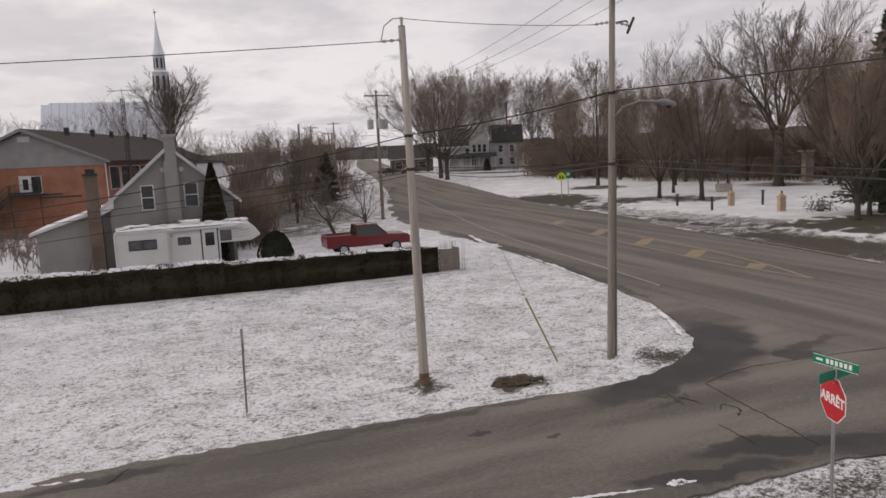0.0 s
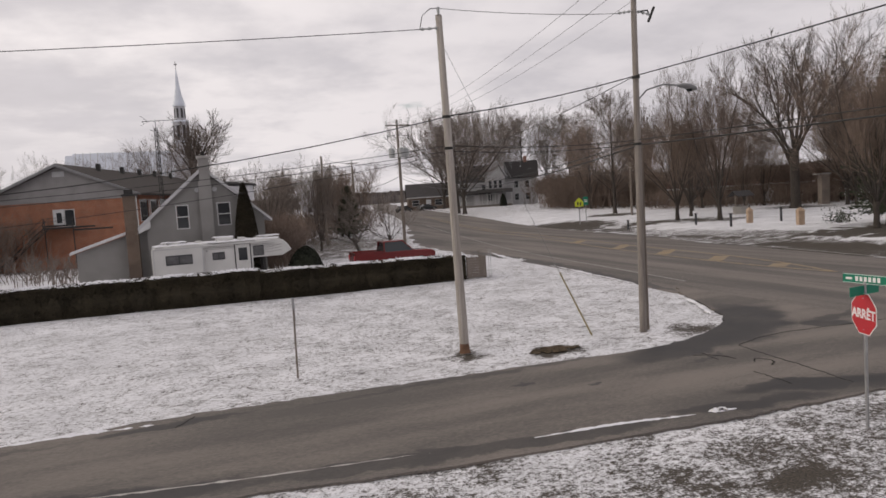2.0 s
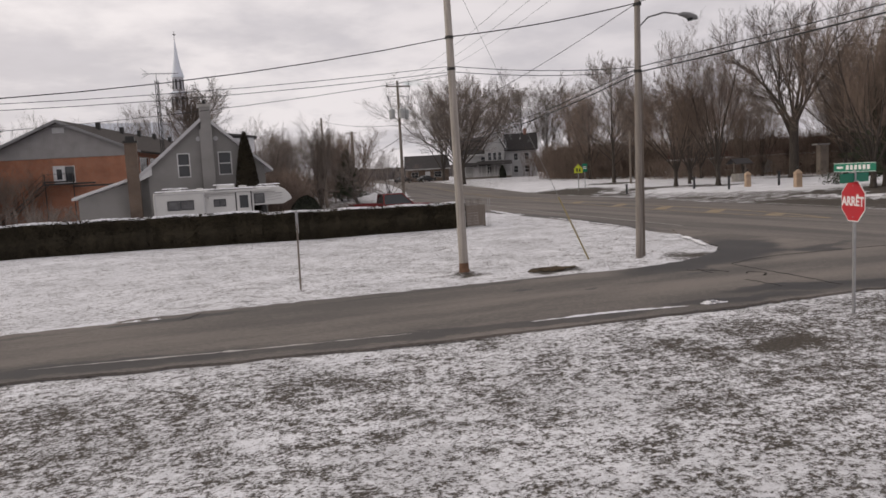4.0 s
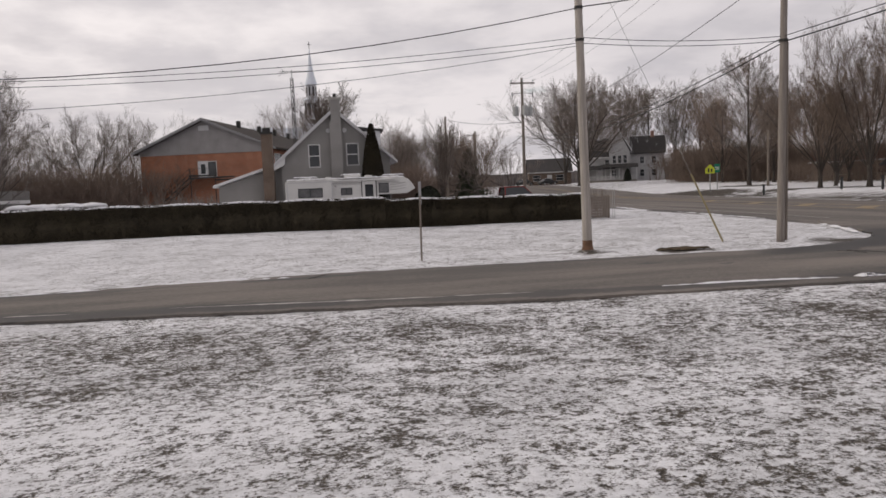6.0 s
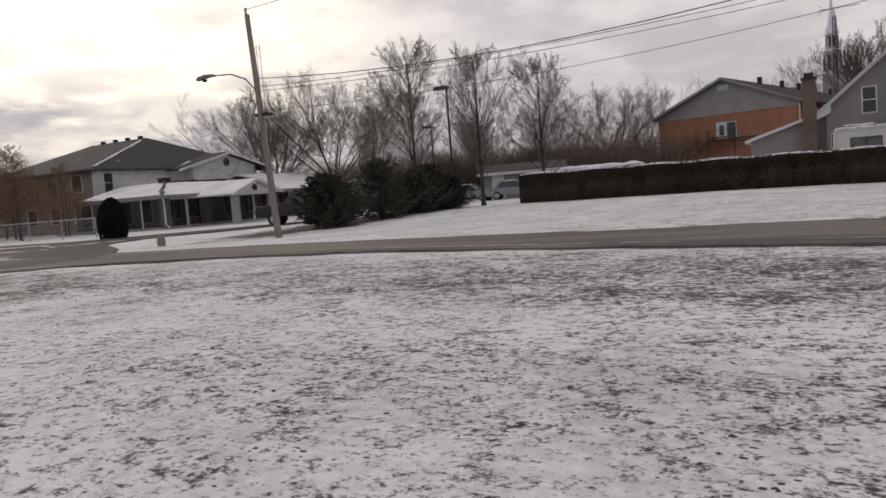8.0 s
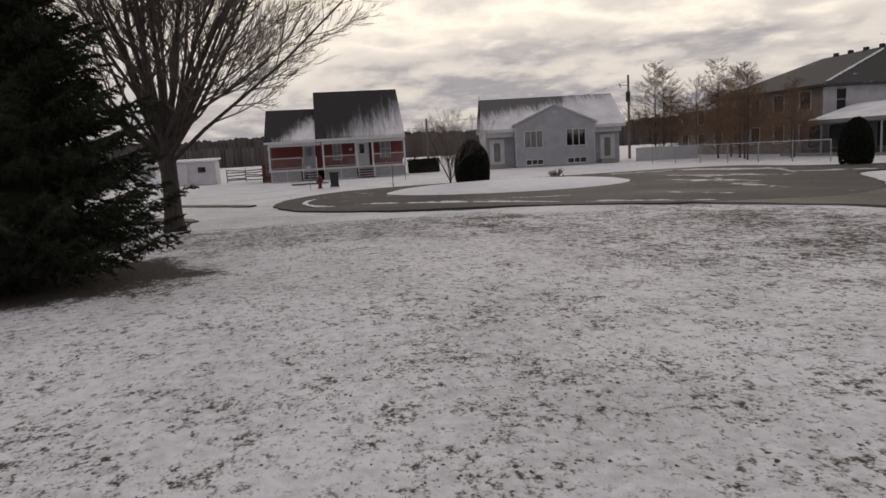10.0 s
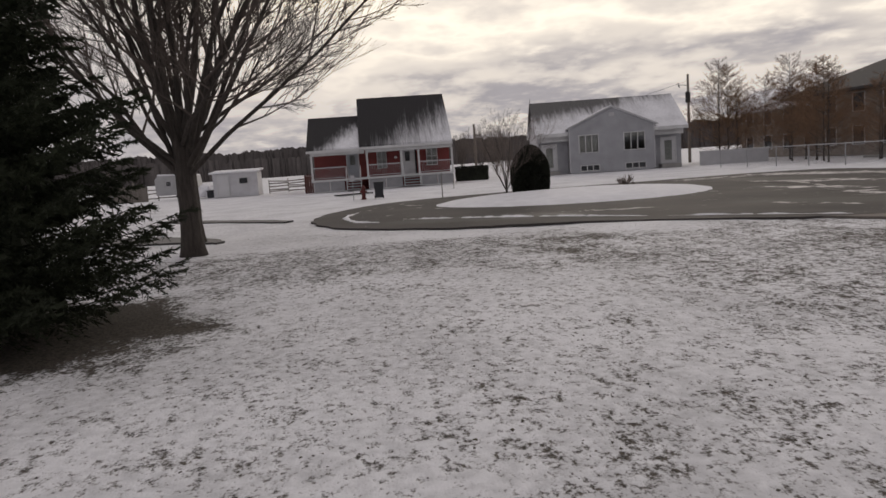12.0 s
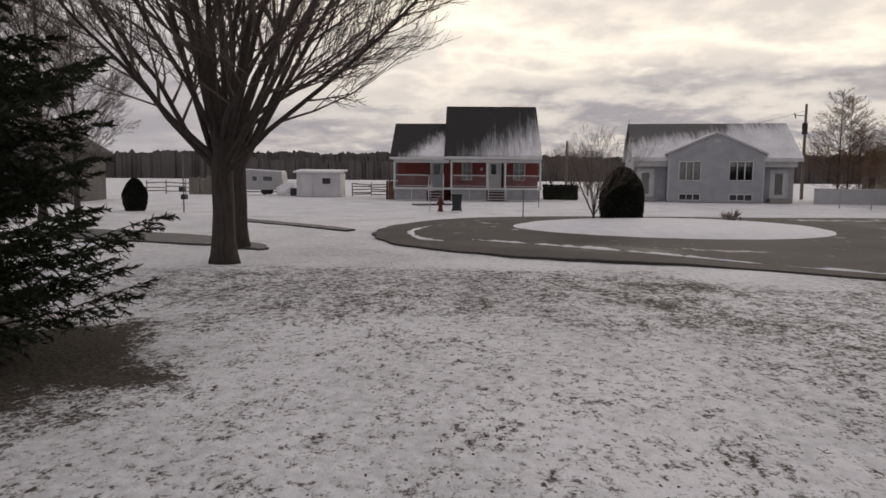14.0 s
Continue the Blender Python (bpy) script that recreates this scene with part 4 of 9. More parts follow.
# ---- grass that stands through the snow ----
def clods(name, count, region, seed, material, size=(0.006, 0.017)):
    """Small matted clods of dead grass that stand through the snow, gathered in loose groups."""
    rng = random.Random(seed)
    g = Geo()
    made = 0
    while made < count:
        x, y = region(rng)
        q = noise.noise((x * 0.9, y * 0.9, 9)) * 0.4 + noise.noise((x * 3.1, y * 4.0, 3)) * 0.8
        if q + bare_at(x, y) * 2.0 < rng.uniform(-0.3, 0.45):
            continue
        made += 1
        r = rng.uniform(*size)
        z = min(0.008, -0.03 + 0.03 * noise.noise((x * 0.3, y * 0.3, 0)) + 0.012 * noise.noise((x * 1.1, y * 1.1, 4))) + rise_at(x, y)
        g.lump((x, y, z - 0.004), r * rng.uniform(0.8, 1.6), r * rng.uniform(0.5, 1.1), r * rng.uniform(0.3, 0.6), rng, 5, 0.5)
    tagged(part(name, g, material), "small dark clods of dead grass poking through thin snow", "grass", kind="stuff")


clods("grass_clods_south", 9000, lambda r: (r.uniform(-24, 4), -9.0 - 10.0 * r.random()), 71, "grass_dry")
clods("grass_clods_green", 1500, lambda r: (r.uniform(-20, 8), -9.0 - 8.0 * r.random()), 72, "grass")
clods("grass_clods_tree_foot", 2500, lambda r: (r.gauss(-31, 4.0), r.gauss(-18.4, 1.8)), 73, "grass_dry")
clods("grass_clods_spruce_foot", 500, lambda r: (r.gauss(-25.0, 1.4), r.gauss(-22.2, 1.2)), 74, "grass")


# ---- houses ----
def wall_grid(u0, u1, z0, z1, holes, place):
    """One connected wall: cells between the edges of its openings, left out where an opening is; place(u, z, side) gives a corner."""
    us = sorted({u0, u1, *[h[0] for h in holes], *[h[1] for h in holes]})
    zs = sorted({z0, z1, *[min(max(h[2], z0), z1) for h in holes], *[min(max(h[3], z0), z1) for h in holes]})
    nu, nz = len(us), len(zs)
    solid = [[not any(h[0] <= us[i] + 1e-6 and h[1] >= us[i + 1] - 1e-6 and h[2] <= zs[k] + 1e-6 and h[3] >= zs[k + 1] - 1e-6 for h in holes) for k in range(nz - 1)] for i in range(nu - 1)]
    index, g = {}, Geo()

    def corner(i, k, side):
        if (i, k, side) not in index:
            index[(i, k, side)] = len(g.v)
            g.v.append(place(us[i], zs[k], side))
        return index[(i, k, side)]

    def full(i, k):
        return 0 <= i < nu - 1 and 0 <= k < nz - 1 and solid[i][k]

    for i in range(nu - 1):
        for k in range(nz - 1):
            if not solid[i][k]:
                continue
            for side in (0, 1):
                g.f.append((corner(i, k, side), corner(i + 1, k, side), corner(i + 1, k + 1, side), corner(i, k + 1, side)))
            for (a, b), out in ((((i, k), (i + 1, k)), (i, k - 1)), (((i, k + 1), (i + 1, k + 1)), (i, k + 1)), (((i, k), (i, k + 1)), (i - 1, k)), (((i + 1, k), (i + 1, k + 1)), (i + 1, k))):
                if not full(*out):
                    g.f.append((corner(*a, 0), corner(*b, 0), corner(*b, 1), corner(*a, 1)))
    return g


def wall_x(name, parent, x0, x1, y, z0, z1, holes, material, thick=0.2, label=""):
    """A wall along x whose outer face is at y (thickness goes to +y), with holes (x0, x1, z0, z1)."""
    return part(name, wall_grid(x0, x1, z0, z1, holes, lambda u, z, side: (u, y + thick * side, z)), material, parent, label)


def wall_y(name, parent, y0, y1, x, z0, z1, holes, material, thick=0.2, label=""):
    """A wall along y whose outer face is at x (thickness goes towards thick's sign)."""
    return part(name, wall_grid(y0, y1, z0, z1, holes, lambda u, z, side: (x + thick * side, u, z)), material, parent, label)


def window_x(parent, x0, x1, z0, z1, y, cols=1, rows=1, trim="white_trim", bar=0.06, glass="glass", curtain=0.0):
    """A window in a wall along x: casing proud of the wall, one pane object for each light."""
    o = 0.06
    holes = []
    for i in range(cols):
        for j in range(rows):
            wx, wz = (x1 - x0) / cols, (z1 - z0) / rows
            holes.append((x0 + wx * i + (bar / 2 if i else 0), x0 + wx * (i + 1) - (bar / 2 if i < cols - 1 else 0), z0 + wz * j + (bar / 2 if j else 0), z0 + wz * (j + 1) - (bar / 2 if j < rows - 1 else 0)))
    g = wall_grid(x0 - o, x1 + o, z0 - o, z1 + o, holes, lambda u, z, side: (u, y - 0.035 + 0.135 * side, z))
    w = part("window", g, trim, parent)
    dx, dz = (x1 - x0) / cols, (z1 - z0) / rows
    for i in range(cols):
        for j in range(rows):
            pane = part("pane", Geo().box(x0 + i * dx + 0.02, x0 + (i + 1) * dx - 0.02, y + 0.05, y + 0.062, z0 + j * dz + 0.02, z0 + (j + 1) * dz - 0.02), "clear_glass" if curtain else glass, w)
            pane.visible_shadow = not curtain
    if curtain:
        part("curtain", Geo().box(x0 + 0.01, x1 - 0.01, y + 0.14, y + 0.16, z0 + (z1 - z0) * (1 - curtain), z1), "curtain", w)
    return w


def door_x(parent, x0, x1, z0, z1, y, material="door_white", light=None, trim="white_trim", sheer=False):
    g = Geo()
    o = 0.09
    g.box(x0 - o, x0 + 0.005, y - 0.03, y + 0.12, z0, z1 + o)
    g.box(x1 - 0.005, x1 + o, y - 0.03, y + 0.12, z0, z1 + o)
    g.box(x0 + 0.005, x1 - 0.005, y - 0.03, y + 0.12, z1 - 0.005, z1 + o)
    leaf = Geo()
    if light:
        a, b, c, d = light
        leaf.box(x0, a, y + 0.03, y + 0.08, z0, z1).box(b, x1, y + 0.03, y + 0.08, z0, z1)
        leaf.box(a, b, y + 0.03, y + 0.08, z0, c).box(a, b, y + 0.03, y + 0.08, d, z1)
    else:
        leaf.box(x0, x1, y + 0.03, y + 0.08, z0, z1)
        for k in range(2):
            for j in range(2):
                xa = x0 + (x1 - x0) * (0.14 + 0.42 * k)
                za = z0 + (z1 - z0) * (0.08 + 0.48 * j)
                leaf.box(xa, xa + (x1 - x0) * 0.3, y + 0.018, y + 0.03, za, za + (z1 - z0) * 0.36)
    d_ob = part("door", leaf, material, parent)
    part("door_frame", g, trim, d_ob)
    if light:
        a, b, c, d = light
        pane = part("pane", Geo().box(a, b, y + 0.05, y + 0.06, c, d), "clear_glass" if sheer else "glass", d_ob)
        pane.visible_shadow = not sheer
        if sheer:
            part("door_curtain", Geo().box(a - 0.03, b + 0.03, y + 0.09, y + 0.1, c - 0.03, d + 0.03), "curtain", d_ob)
    part("door_handle", Geo().tube([(x1 - 0.12, y + 0.03, z0 + 1.0), (x1 - 0.12, y - 0.03, z0 + 1.0), (x1 - 0.02, y - 0.03, z0 + 1.0)], 0.014, 6), "metal", d_ob)
    return d_ob


def chevron(y0, y1, ze, zr, t=0.16, mid=None):
    m = (y0 + y1) / 2 if mid is None else mid
    return [(y0, ze), (m, zr), (y1, ze), (y1, ze + t), (m, zr + t), (y0, ze + t)]


def red_house():
    h = thing("red_house", pose(-73.0, -17.0, 0, 0, 0, 90) @ Matrix.Diagonal((1, 1, 1.05, 1)), "small dark red house with white porch posts and snow-streaked black roof", "house")
    # local x is along the front, y goes back from the porch face, the floor stands at 0.95 m
    F, WY = 0.92, 1.9
    doors = [(1.02, 2.3, F, F + 2.05)]
    wins = [(-0.88, -0.20, 1.55, 2.85), (3.15, 3.95, 1.55, 2.85)]
    wall_x("wall", h, -1.7, 5.0, WY, 0, 3.15, doors + wins, "red_siding")
    wall_x("wall", h, -6.0, -1.72, WY + 0.3, 0, 3.1, [(-3.35, -2.45, F, F + 2.0)], "red_siding")
    wall_x("wall", h, -6.0, 5.0, 9.8, 0, 3.15, [], "red_siding")
    for x, t in ((-6.0, 0.2), (5.0, -0.2)):
        wall_y("wall", h, WY + (0.5 if x < 0 else 0.2), 9.8, x, 0, 3.12, [], "red_siding", t)
    for xa in (4.80, -2.2):
        part("gable", Geo().prism([(0.3, 3.16), (9.7, 3.16), (5.0, 6.72)], "x", xa, xa + 0.18), "red_siding", h)
    part("roof", Geo().prism(chevron(-0.35, 10.3, 3.12, 7.02), "x", -2.25, 5.05), "shingle_red", h, "black shingles streaked with sliding snow")
    part("roof", Geo().prism(chevron(-0.35, 8.6, 3.05, 5.62), "x", -6.35, -2.27), "shingle_wing", h, "black shingles partly covered with snow")
    part("gable", Geo().prism([(0.2, 3.1), (8.1, 3.1), (4.15, 5.4)], "x", -5.98, -5.8), "red_siding", h)
    part("fascia", Geo().box(-2.25, 5.07, -0.40, -0.34, 2.98, 3.16), "white_trim", h)
    part("fascia", Geo().box(-6.38, -2.27, -0.40, -0.34, 2.92, 3.1), "white_trim", h)
    g = Geo().box(-2.3, 5.0, -0.3, 9.8, 2.98, 3.04).box(-6.1, -2.31, -0.3, WY + 0.28, 2.94, 3.0)
    part("soffit", g, "white_trim", h)
    part("beam", Geo().box(-1.8, 5.05, -0.05, 0.10, 2.74, 2.97), "white_trim", h)
    part("beam", Geo().box(-6.1, -1.9, -0.05, 0.10, 2.70, 2.93), "white_trim", h)
    for x in (-6.05, -1.72, 1.0, 2.35, 5.0):
        g = Geo().box(x - 0.07, x + 0.07, -0.03, 0.11, F, 2.72)
        g.box(x - 0.1, x + 0.1, -0.06, 0.14, F, F + 0.12).box(x - 0.1, x + 0.1, -0.06, 0.14, 2.62, 2.70)
        part("porch_post", g, "white_trim", h)
    part("deck", Geo().box(-6.15, 5.1, -0.08, WY - 0.01, F - 0.14, F), "white_trim", h)
    for a, b in ((-6.0, -4.8), (-4.75, -3.6), (-1.7, -0.4), (-0.35, 0.95), (2.45, 3.7), (3.75, 5.0)):
        g = Geo().box(a, b, 0.0, 0.05, 0.02, F - 0.15)
        part("skirting_panel", g, "skirt", h)
        part("skirting_trim", Geo().box(a - 0.03, a + 0.03, -0.02, -0.001, 0.0, F - 0.14).box(a, b, -0.02, -0.001, 0.0, 0.06), "white_trim", h)
    for a, b in ((-6.0, -3.5), (-1.65, 0.93), (2.42, 4.93)):
        g = Geo().box(a, b, 0.0, 0.07, F + 0.86, F + 0.93).box(a, b, 0.01, 0.06, F + 0.10, F + 0.15)
        k = int((b - a) / 0.15)
        for i in range(k + 1):
            x = a + (b - a) * i / k
            g.box(x - 0.009, x + 0.009, 0.025, 0.045, F + 0.14, F + 0.87)
        part("railing", g, "grey_trim", h)
    for a, b in ((1.05, 2.3), (-3.4, -2.3)):
        for s in range(4):
            part("step", Geo().box(a, b, -0.1 - 0.28 * (s + 1), -0.1 - 0.28 * s, F - 0.19 * (s + 1) - 0.05, F - 0.19 * (s + 1)), "grey_trim", h)
        for x in (a, b):
            g = Geo().tube([(x, -0.15, F + 0.9), (x, -1.1, 0.95)], 0.03, 6)
            g.tube([(x, -1.1, 0.0), (x, -1.1, 0.97)], 0.03, 6)
            part("stair_rail", g, "white_trim", h)
    window_x(h, *wins[0], WY, 2, 2, curtain=0.95)
    window_x(h, *wins[1], WY, 2, 2, curtain=0.95)
    door_x(h, 1.04, 2.06, F, F + 2.03, WY, "door_white", (1.35, 1.75, F + 1.0, F + 1.75))
    part("sidelight", Geo().box(2.16, 2.29, WY + 0.03, WY + 0.06, F, F + 2.03), "glass", h)
    door_x(h, -3.33, -2.47, F, F + 1.98, WY + 0.3, "door_grey", (-3.12, -2.68, F + 1.0, F + 1.7), sheer=True)
    part("planter", Geo().lump((0.6, WY - 0.06, 2.2), 0.16, 0.08, 0.18, random.Random(3)), "white_trim", h)
    part("floor", Geo().box(-5.8, 4.8, WY + 0.5, 9.8, 0.3, F), "interior", h)


def grey_house():
    h = thing("grey_house", pose(-74.85, 1.65, 0, 0, 0, 82), "pale grey bungalow with white trim and half-snowed roof", "house")
    wins = [(-2.72, -1.18, 1.72, 3.10), (0.98, 2.62, 1.72, 3.10)]
    low = [(-2.65, -1.15, 0.18, 0.60), (1.05, 2.65, 0.18, 0.60)]
    B = -0.62
    wall_x("wall", h, -3.5, 3.4, B, 0, 3.7, wins + low, "grey_siding")
    part("gable", Geo().prism([(-3.6, 3.7), (3.5, 3.7), (0.0, 5.28)], "y", B, B + 0.2), "grey_siding", h)
    for x in (-3.5, 3.2):
        part("bay_side", Geo().box(x, x + 0.2, B + 0.201, 0.74, 0, 3.69), "grey_siding", h)
    part("vent", Geo().box(-0.22, 0.22, B - 0.03, B, 4.55, 4.85), "grey_trim", h)
    part("front_roof", Geo().prism(chevron(-3.8, 3.7, 3.62, 5.30, 0.12), "y", B - 0.14, 4.5), "roof_snow", h)
    g = Geo().prism([(-3.82, 3.62), (0, 5.30), (3.72, 3.62), (3.72, 3.74), (0, 5.42), (-3.82, 3.74)], "y", B - 0.18, B - 0.142)
    part("bargeboard", g, "grey_trim", h)
    for x0, x1, d0 in ((-6.0, -4.1, -5.65), (4.05, 6.0, 4.35)):
        wall_x("wall", h, x0 if x0 < 0 else 3.41, x1 if x0 > 0 else -3.51, 0.75, 0, 3.2, [(d0, d0 + 1.15, 0.35, 2.5)], "grey_siding")
        door_x(h, d0, d0 + 1.15, 0.35, 2.48, 0.75, "door_white", (d0 + 0.28, d0 + 0.87, 0.6, 2.25), sheer=True)
        part("step", Geo().box(d0 - 0.25, d0 + 1.3, -0.3, 0.74, 0, 0.3), "concrete", h)
        part("porch_beam", Geo().box(x0 if x0 < 0 else 3.42, x1 if x0 > 0 else -3.52, -0.02, 0.2, 2.75, 3.25), "white_trim", h)
    for x, t in ((-6.05, 0.2), (6.05, -0.2)):
        wall_y("wall", h, 0.96, 8.6, x, 0, 3.2, [], "white_siding" if x < 0 else "grey_siding", t)
        g = Geo().prism([(0.0, 3.21), (8.9, 3.21), (4.4, 6.05)], "x", min(x, x + t), max(x, x + t))
        part("gable", g, "white_siding" if x < 0 else "grey_siding", h)
    wall_x("wall", h, -6.0, 6.0, 8.6, 0, 3.2, [], "grey_siding")
    part("roof", Geo().prism(chevron(-0.45, 9.3, 3.28, 6.22), "x", -6.28, 6.28), "shingle_grey", h, "grey shingles half covered with snow")
    part("fascia", Geo().box(-6.28, -3.6, -0.50, -0.45, 3.15, 3.40), "white_trim", h)
    part("fascia", Geo().box(3.5, 6.28, -0.50, -0.45, 3.15, 3.40), "white_trim", h)
    for w_ in wins:
        window_x(h, *w_, B, 3, 1, curtain=0.95 if w_[0] < 0 else 0.25)
    for w_ in low:
        window_x(h, *w_, B, 3, 1)
    part("corner_trim", Geo().box(-3.58, -3.48, B - 0.03, B + 0.1, 0.1, 3.68), "grey_trim", h)
    part("corner_trim", Geo().box(3.4, 3.48, B - 0.03, B + 0.1, 0.1, 3.68), "grey_trim", h)
    part("roof_mast", Geo().tube([(-6.2, 4.4, 6.2), (-6.2, 4.4, 6.75)], 0.03, 5), "metal", h)
    part("floor", Geo().box(-5.8, 5.8, 1.8, 8.5, 0.9, 1.1), "interior", h)


red_house()
grey_house()


def farmhouse():
    h = thing("gabled_farmhouse", pose(-6.15, 28.1, 0), "old grey gabled farmhouse with central chimney and white-framed windows", "house")
    wins = [(-1.72, -1.07, 3.72, 5.12), (0.74, 1.46, 3.78, 5.14)]
    wall_x("wall", h, -3.55, 3.55, 0, 0, 4.0, [(w[0], w[1], w[2], 4.0) for w in wins] + [(-3.3, -2.7, 1.9, 2.7)], "farm_siding")
    # the gable above, built in strips so that the window openings go through
    def rake(x):
        return 7.3 - abs(x) * (3.3 / 3.75)
    g = Geo()
    for a, b, lo in ((-3.55, -1.72, 4.0), (-1.72, -1.07, 5.12), (-1.07, 0.0, 4.0), (0.0, 0.74, 4.0), (0.74, 1.46, 5.14), (1.46, 3.55, 4.0)):
        g.prism([(a, lo), (b, lo), (b, max(rake(b), lo + 0.01)), (a, max(rake(a), lo + 0.01))], "y", 0.0, 0.2)
    part("gable", g, "farm_siding", h)
    for x, t in ((-3.55, 0.2), (3.55, -0.2)):
        wall_y("wall", h, 0.2, 9.5, x, 0, 4.1, [(2.0, 2.9, 1.2, 2.6)], "farm_siding", t)
    wall_x("wall", h, -3.35, 3.35, 9.5, 0, 4.1, [], "farm_siding")
    part("roof", Geo().prism(chevron(-4.0, 4.0, 3.80, 7.32, 0.2), "y", -0.35, 9.9), "roof_snow", h, "snow-dusted roof")
    part("bargeboard", Geo().prism([(-4.02, 3.72), (0, 7.28), (4.02, 3.80), (4.02, 3.98), (0, 7.52), (-4.02, 3.98)], "y", -0.42, -0.352), "grey_trim", h)
    ch = part("chimney", Geo().box(-0.33, 0.43, -0.44, -0.002, 0, 6.6).box(-0.22, 0.42, -0.43, 0.25, 6.6, 8.0), "farm_siding", h)
    part("chimney_cap", Geo().box(-0.30, 0.50, -0.50, 0.32, 8.0, 8.16), "concrete", ch)
    part("flue", Geo().tube([(0.1, -0.1, 8.15), (0.1, -0.1, 8.42)], [0.12, 0.11], 8), "dark_metal", ch)
    for q in (-0.42, 0.64):
        part("gable_vent", Geo().tube([(q, -0.03, 6.05), (q, 0.0, 6.05)], 0.15, 10), "grey_trim", h)
    for w_ in wins:
        window_x(h, *w_, 0, 1, 2)
    window_x(h, -3.3, -2.7, 1.9, 2.7, 0)
    # lean-to with its own tall brick chimney
    g = Geo().prism([(-7.6, 0), (-3.56, 0), (-3.56, 3.9), (-7.6, 2.62)], "y", 0.35, 0.55)
    g.prism([(-7.6, 0), (-7.4, 0), (-7.4, 2.65), (-7.6, 2.6)], "y", 0.56, 6.0)
    part("leanto_wall", g, "farm_siding", h)
    part("leanto_roof", Geo().prism([(-7.9, 2.58), (-3.58, 3.95), (-3.58, 4.12), (-7.9, 2.75)], "y", 0.05, 6.3), "roof_snow", h)
    part("leanto_fascia", Geo().prism([(-7.92, 2.56), (-3.58, 3.94), (-3.58, 4.08), (-7.92, 2.70)], "y", -0.02, 0.048), "white_trim", h)
    c2 = part("side_chimney", Geo().box(-4.72, -4.02, -0.45, 0.3, 0, 5.9), "brick_brown", h, "tall brown brick chimney")
    part("chimney_cap", Geo().box(-4.78, -3.96, -0.51, 0.36, 5.9, 6.02).box(-4.62, -4.12, -0.36, 0.2, 6.02, 6.3), "dark_metal", c2)
    part("eave_return", Geo().prism([(-4.05, 3.55), (-3.3, 3.9), (-3.3, 4.4), (-3.9, 4.0)], "y", -0.38, -0.02), "white_trim", h)
    # dormer on the sunless slope
    d = Geo().box(1.7, 3.4, 4.2, 6.6, 5.3, 6.3)
    part("dormer", d, "white_siding", h)
    part("dormer_roof", Geo().prism([(1.0, 6.55), (3.6, 6.25), (3.6, 6.4), (1.0, 6.72)], "y", 4.0, 6.9), "roof_brown", h)
    window_x(h, 2.0, 2.9, 5.5, 6.15, 4.19)
    part("floor", Geo().box(-3.3, 3.3, 0.3, 9.4, 2.9, 3.1), "interior", h)


farmhouse()


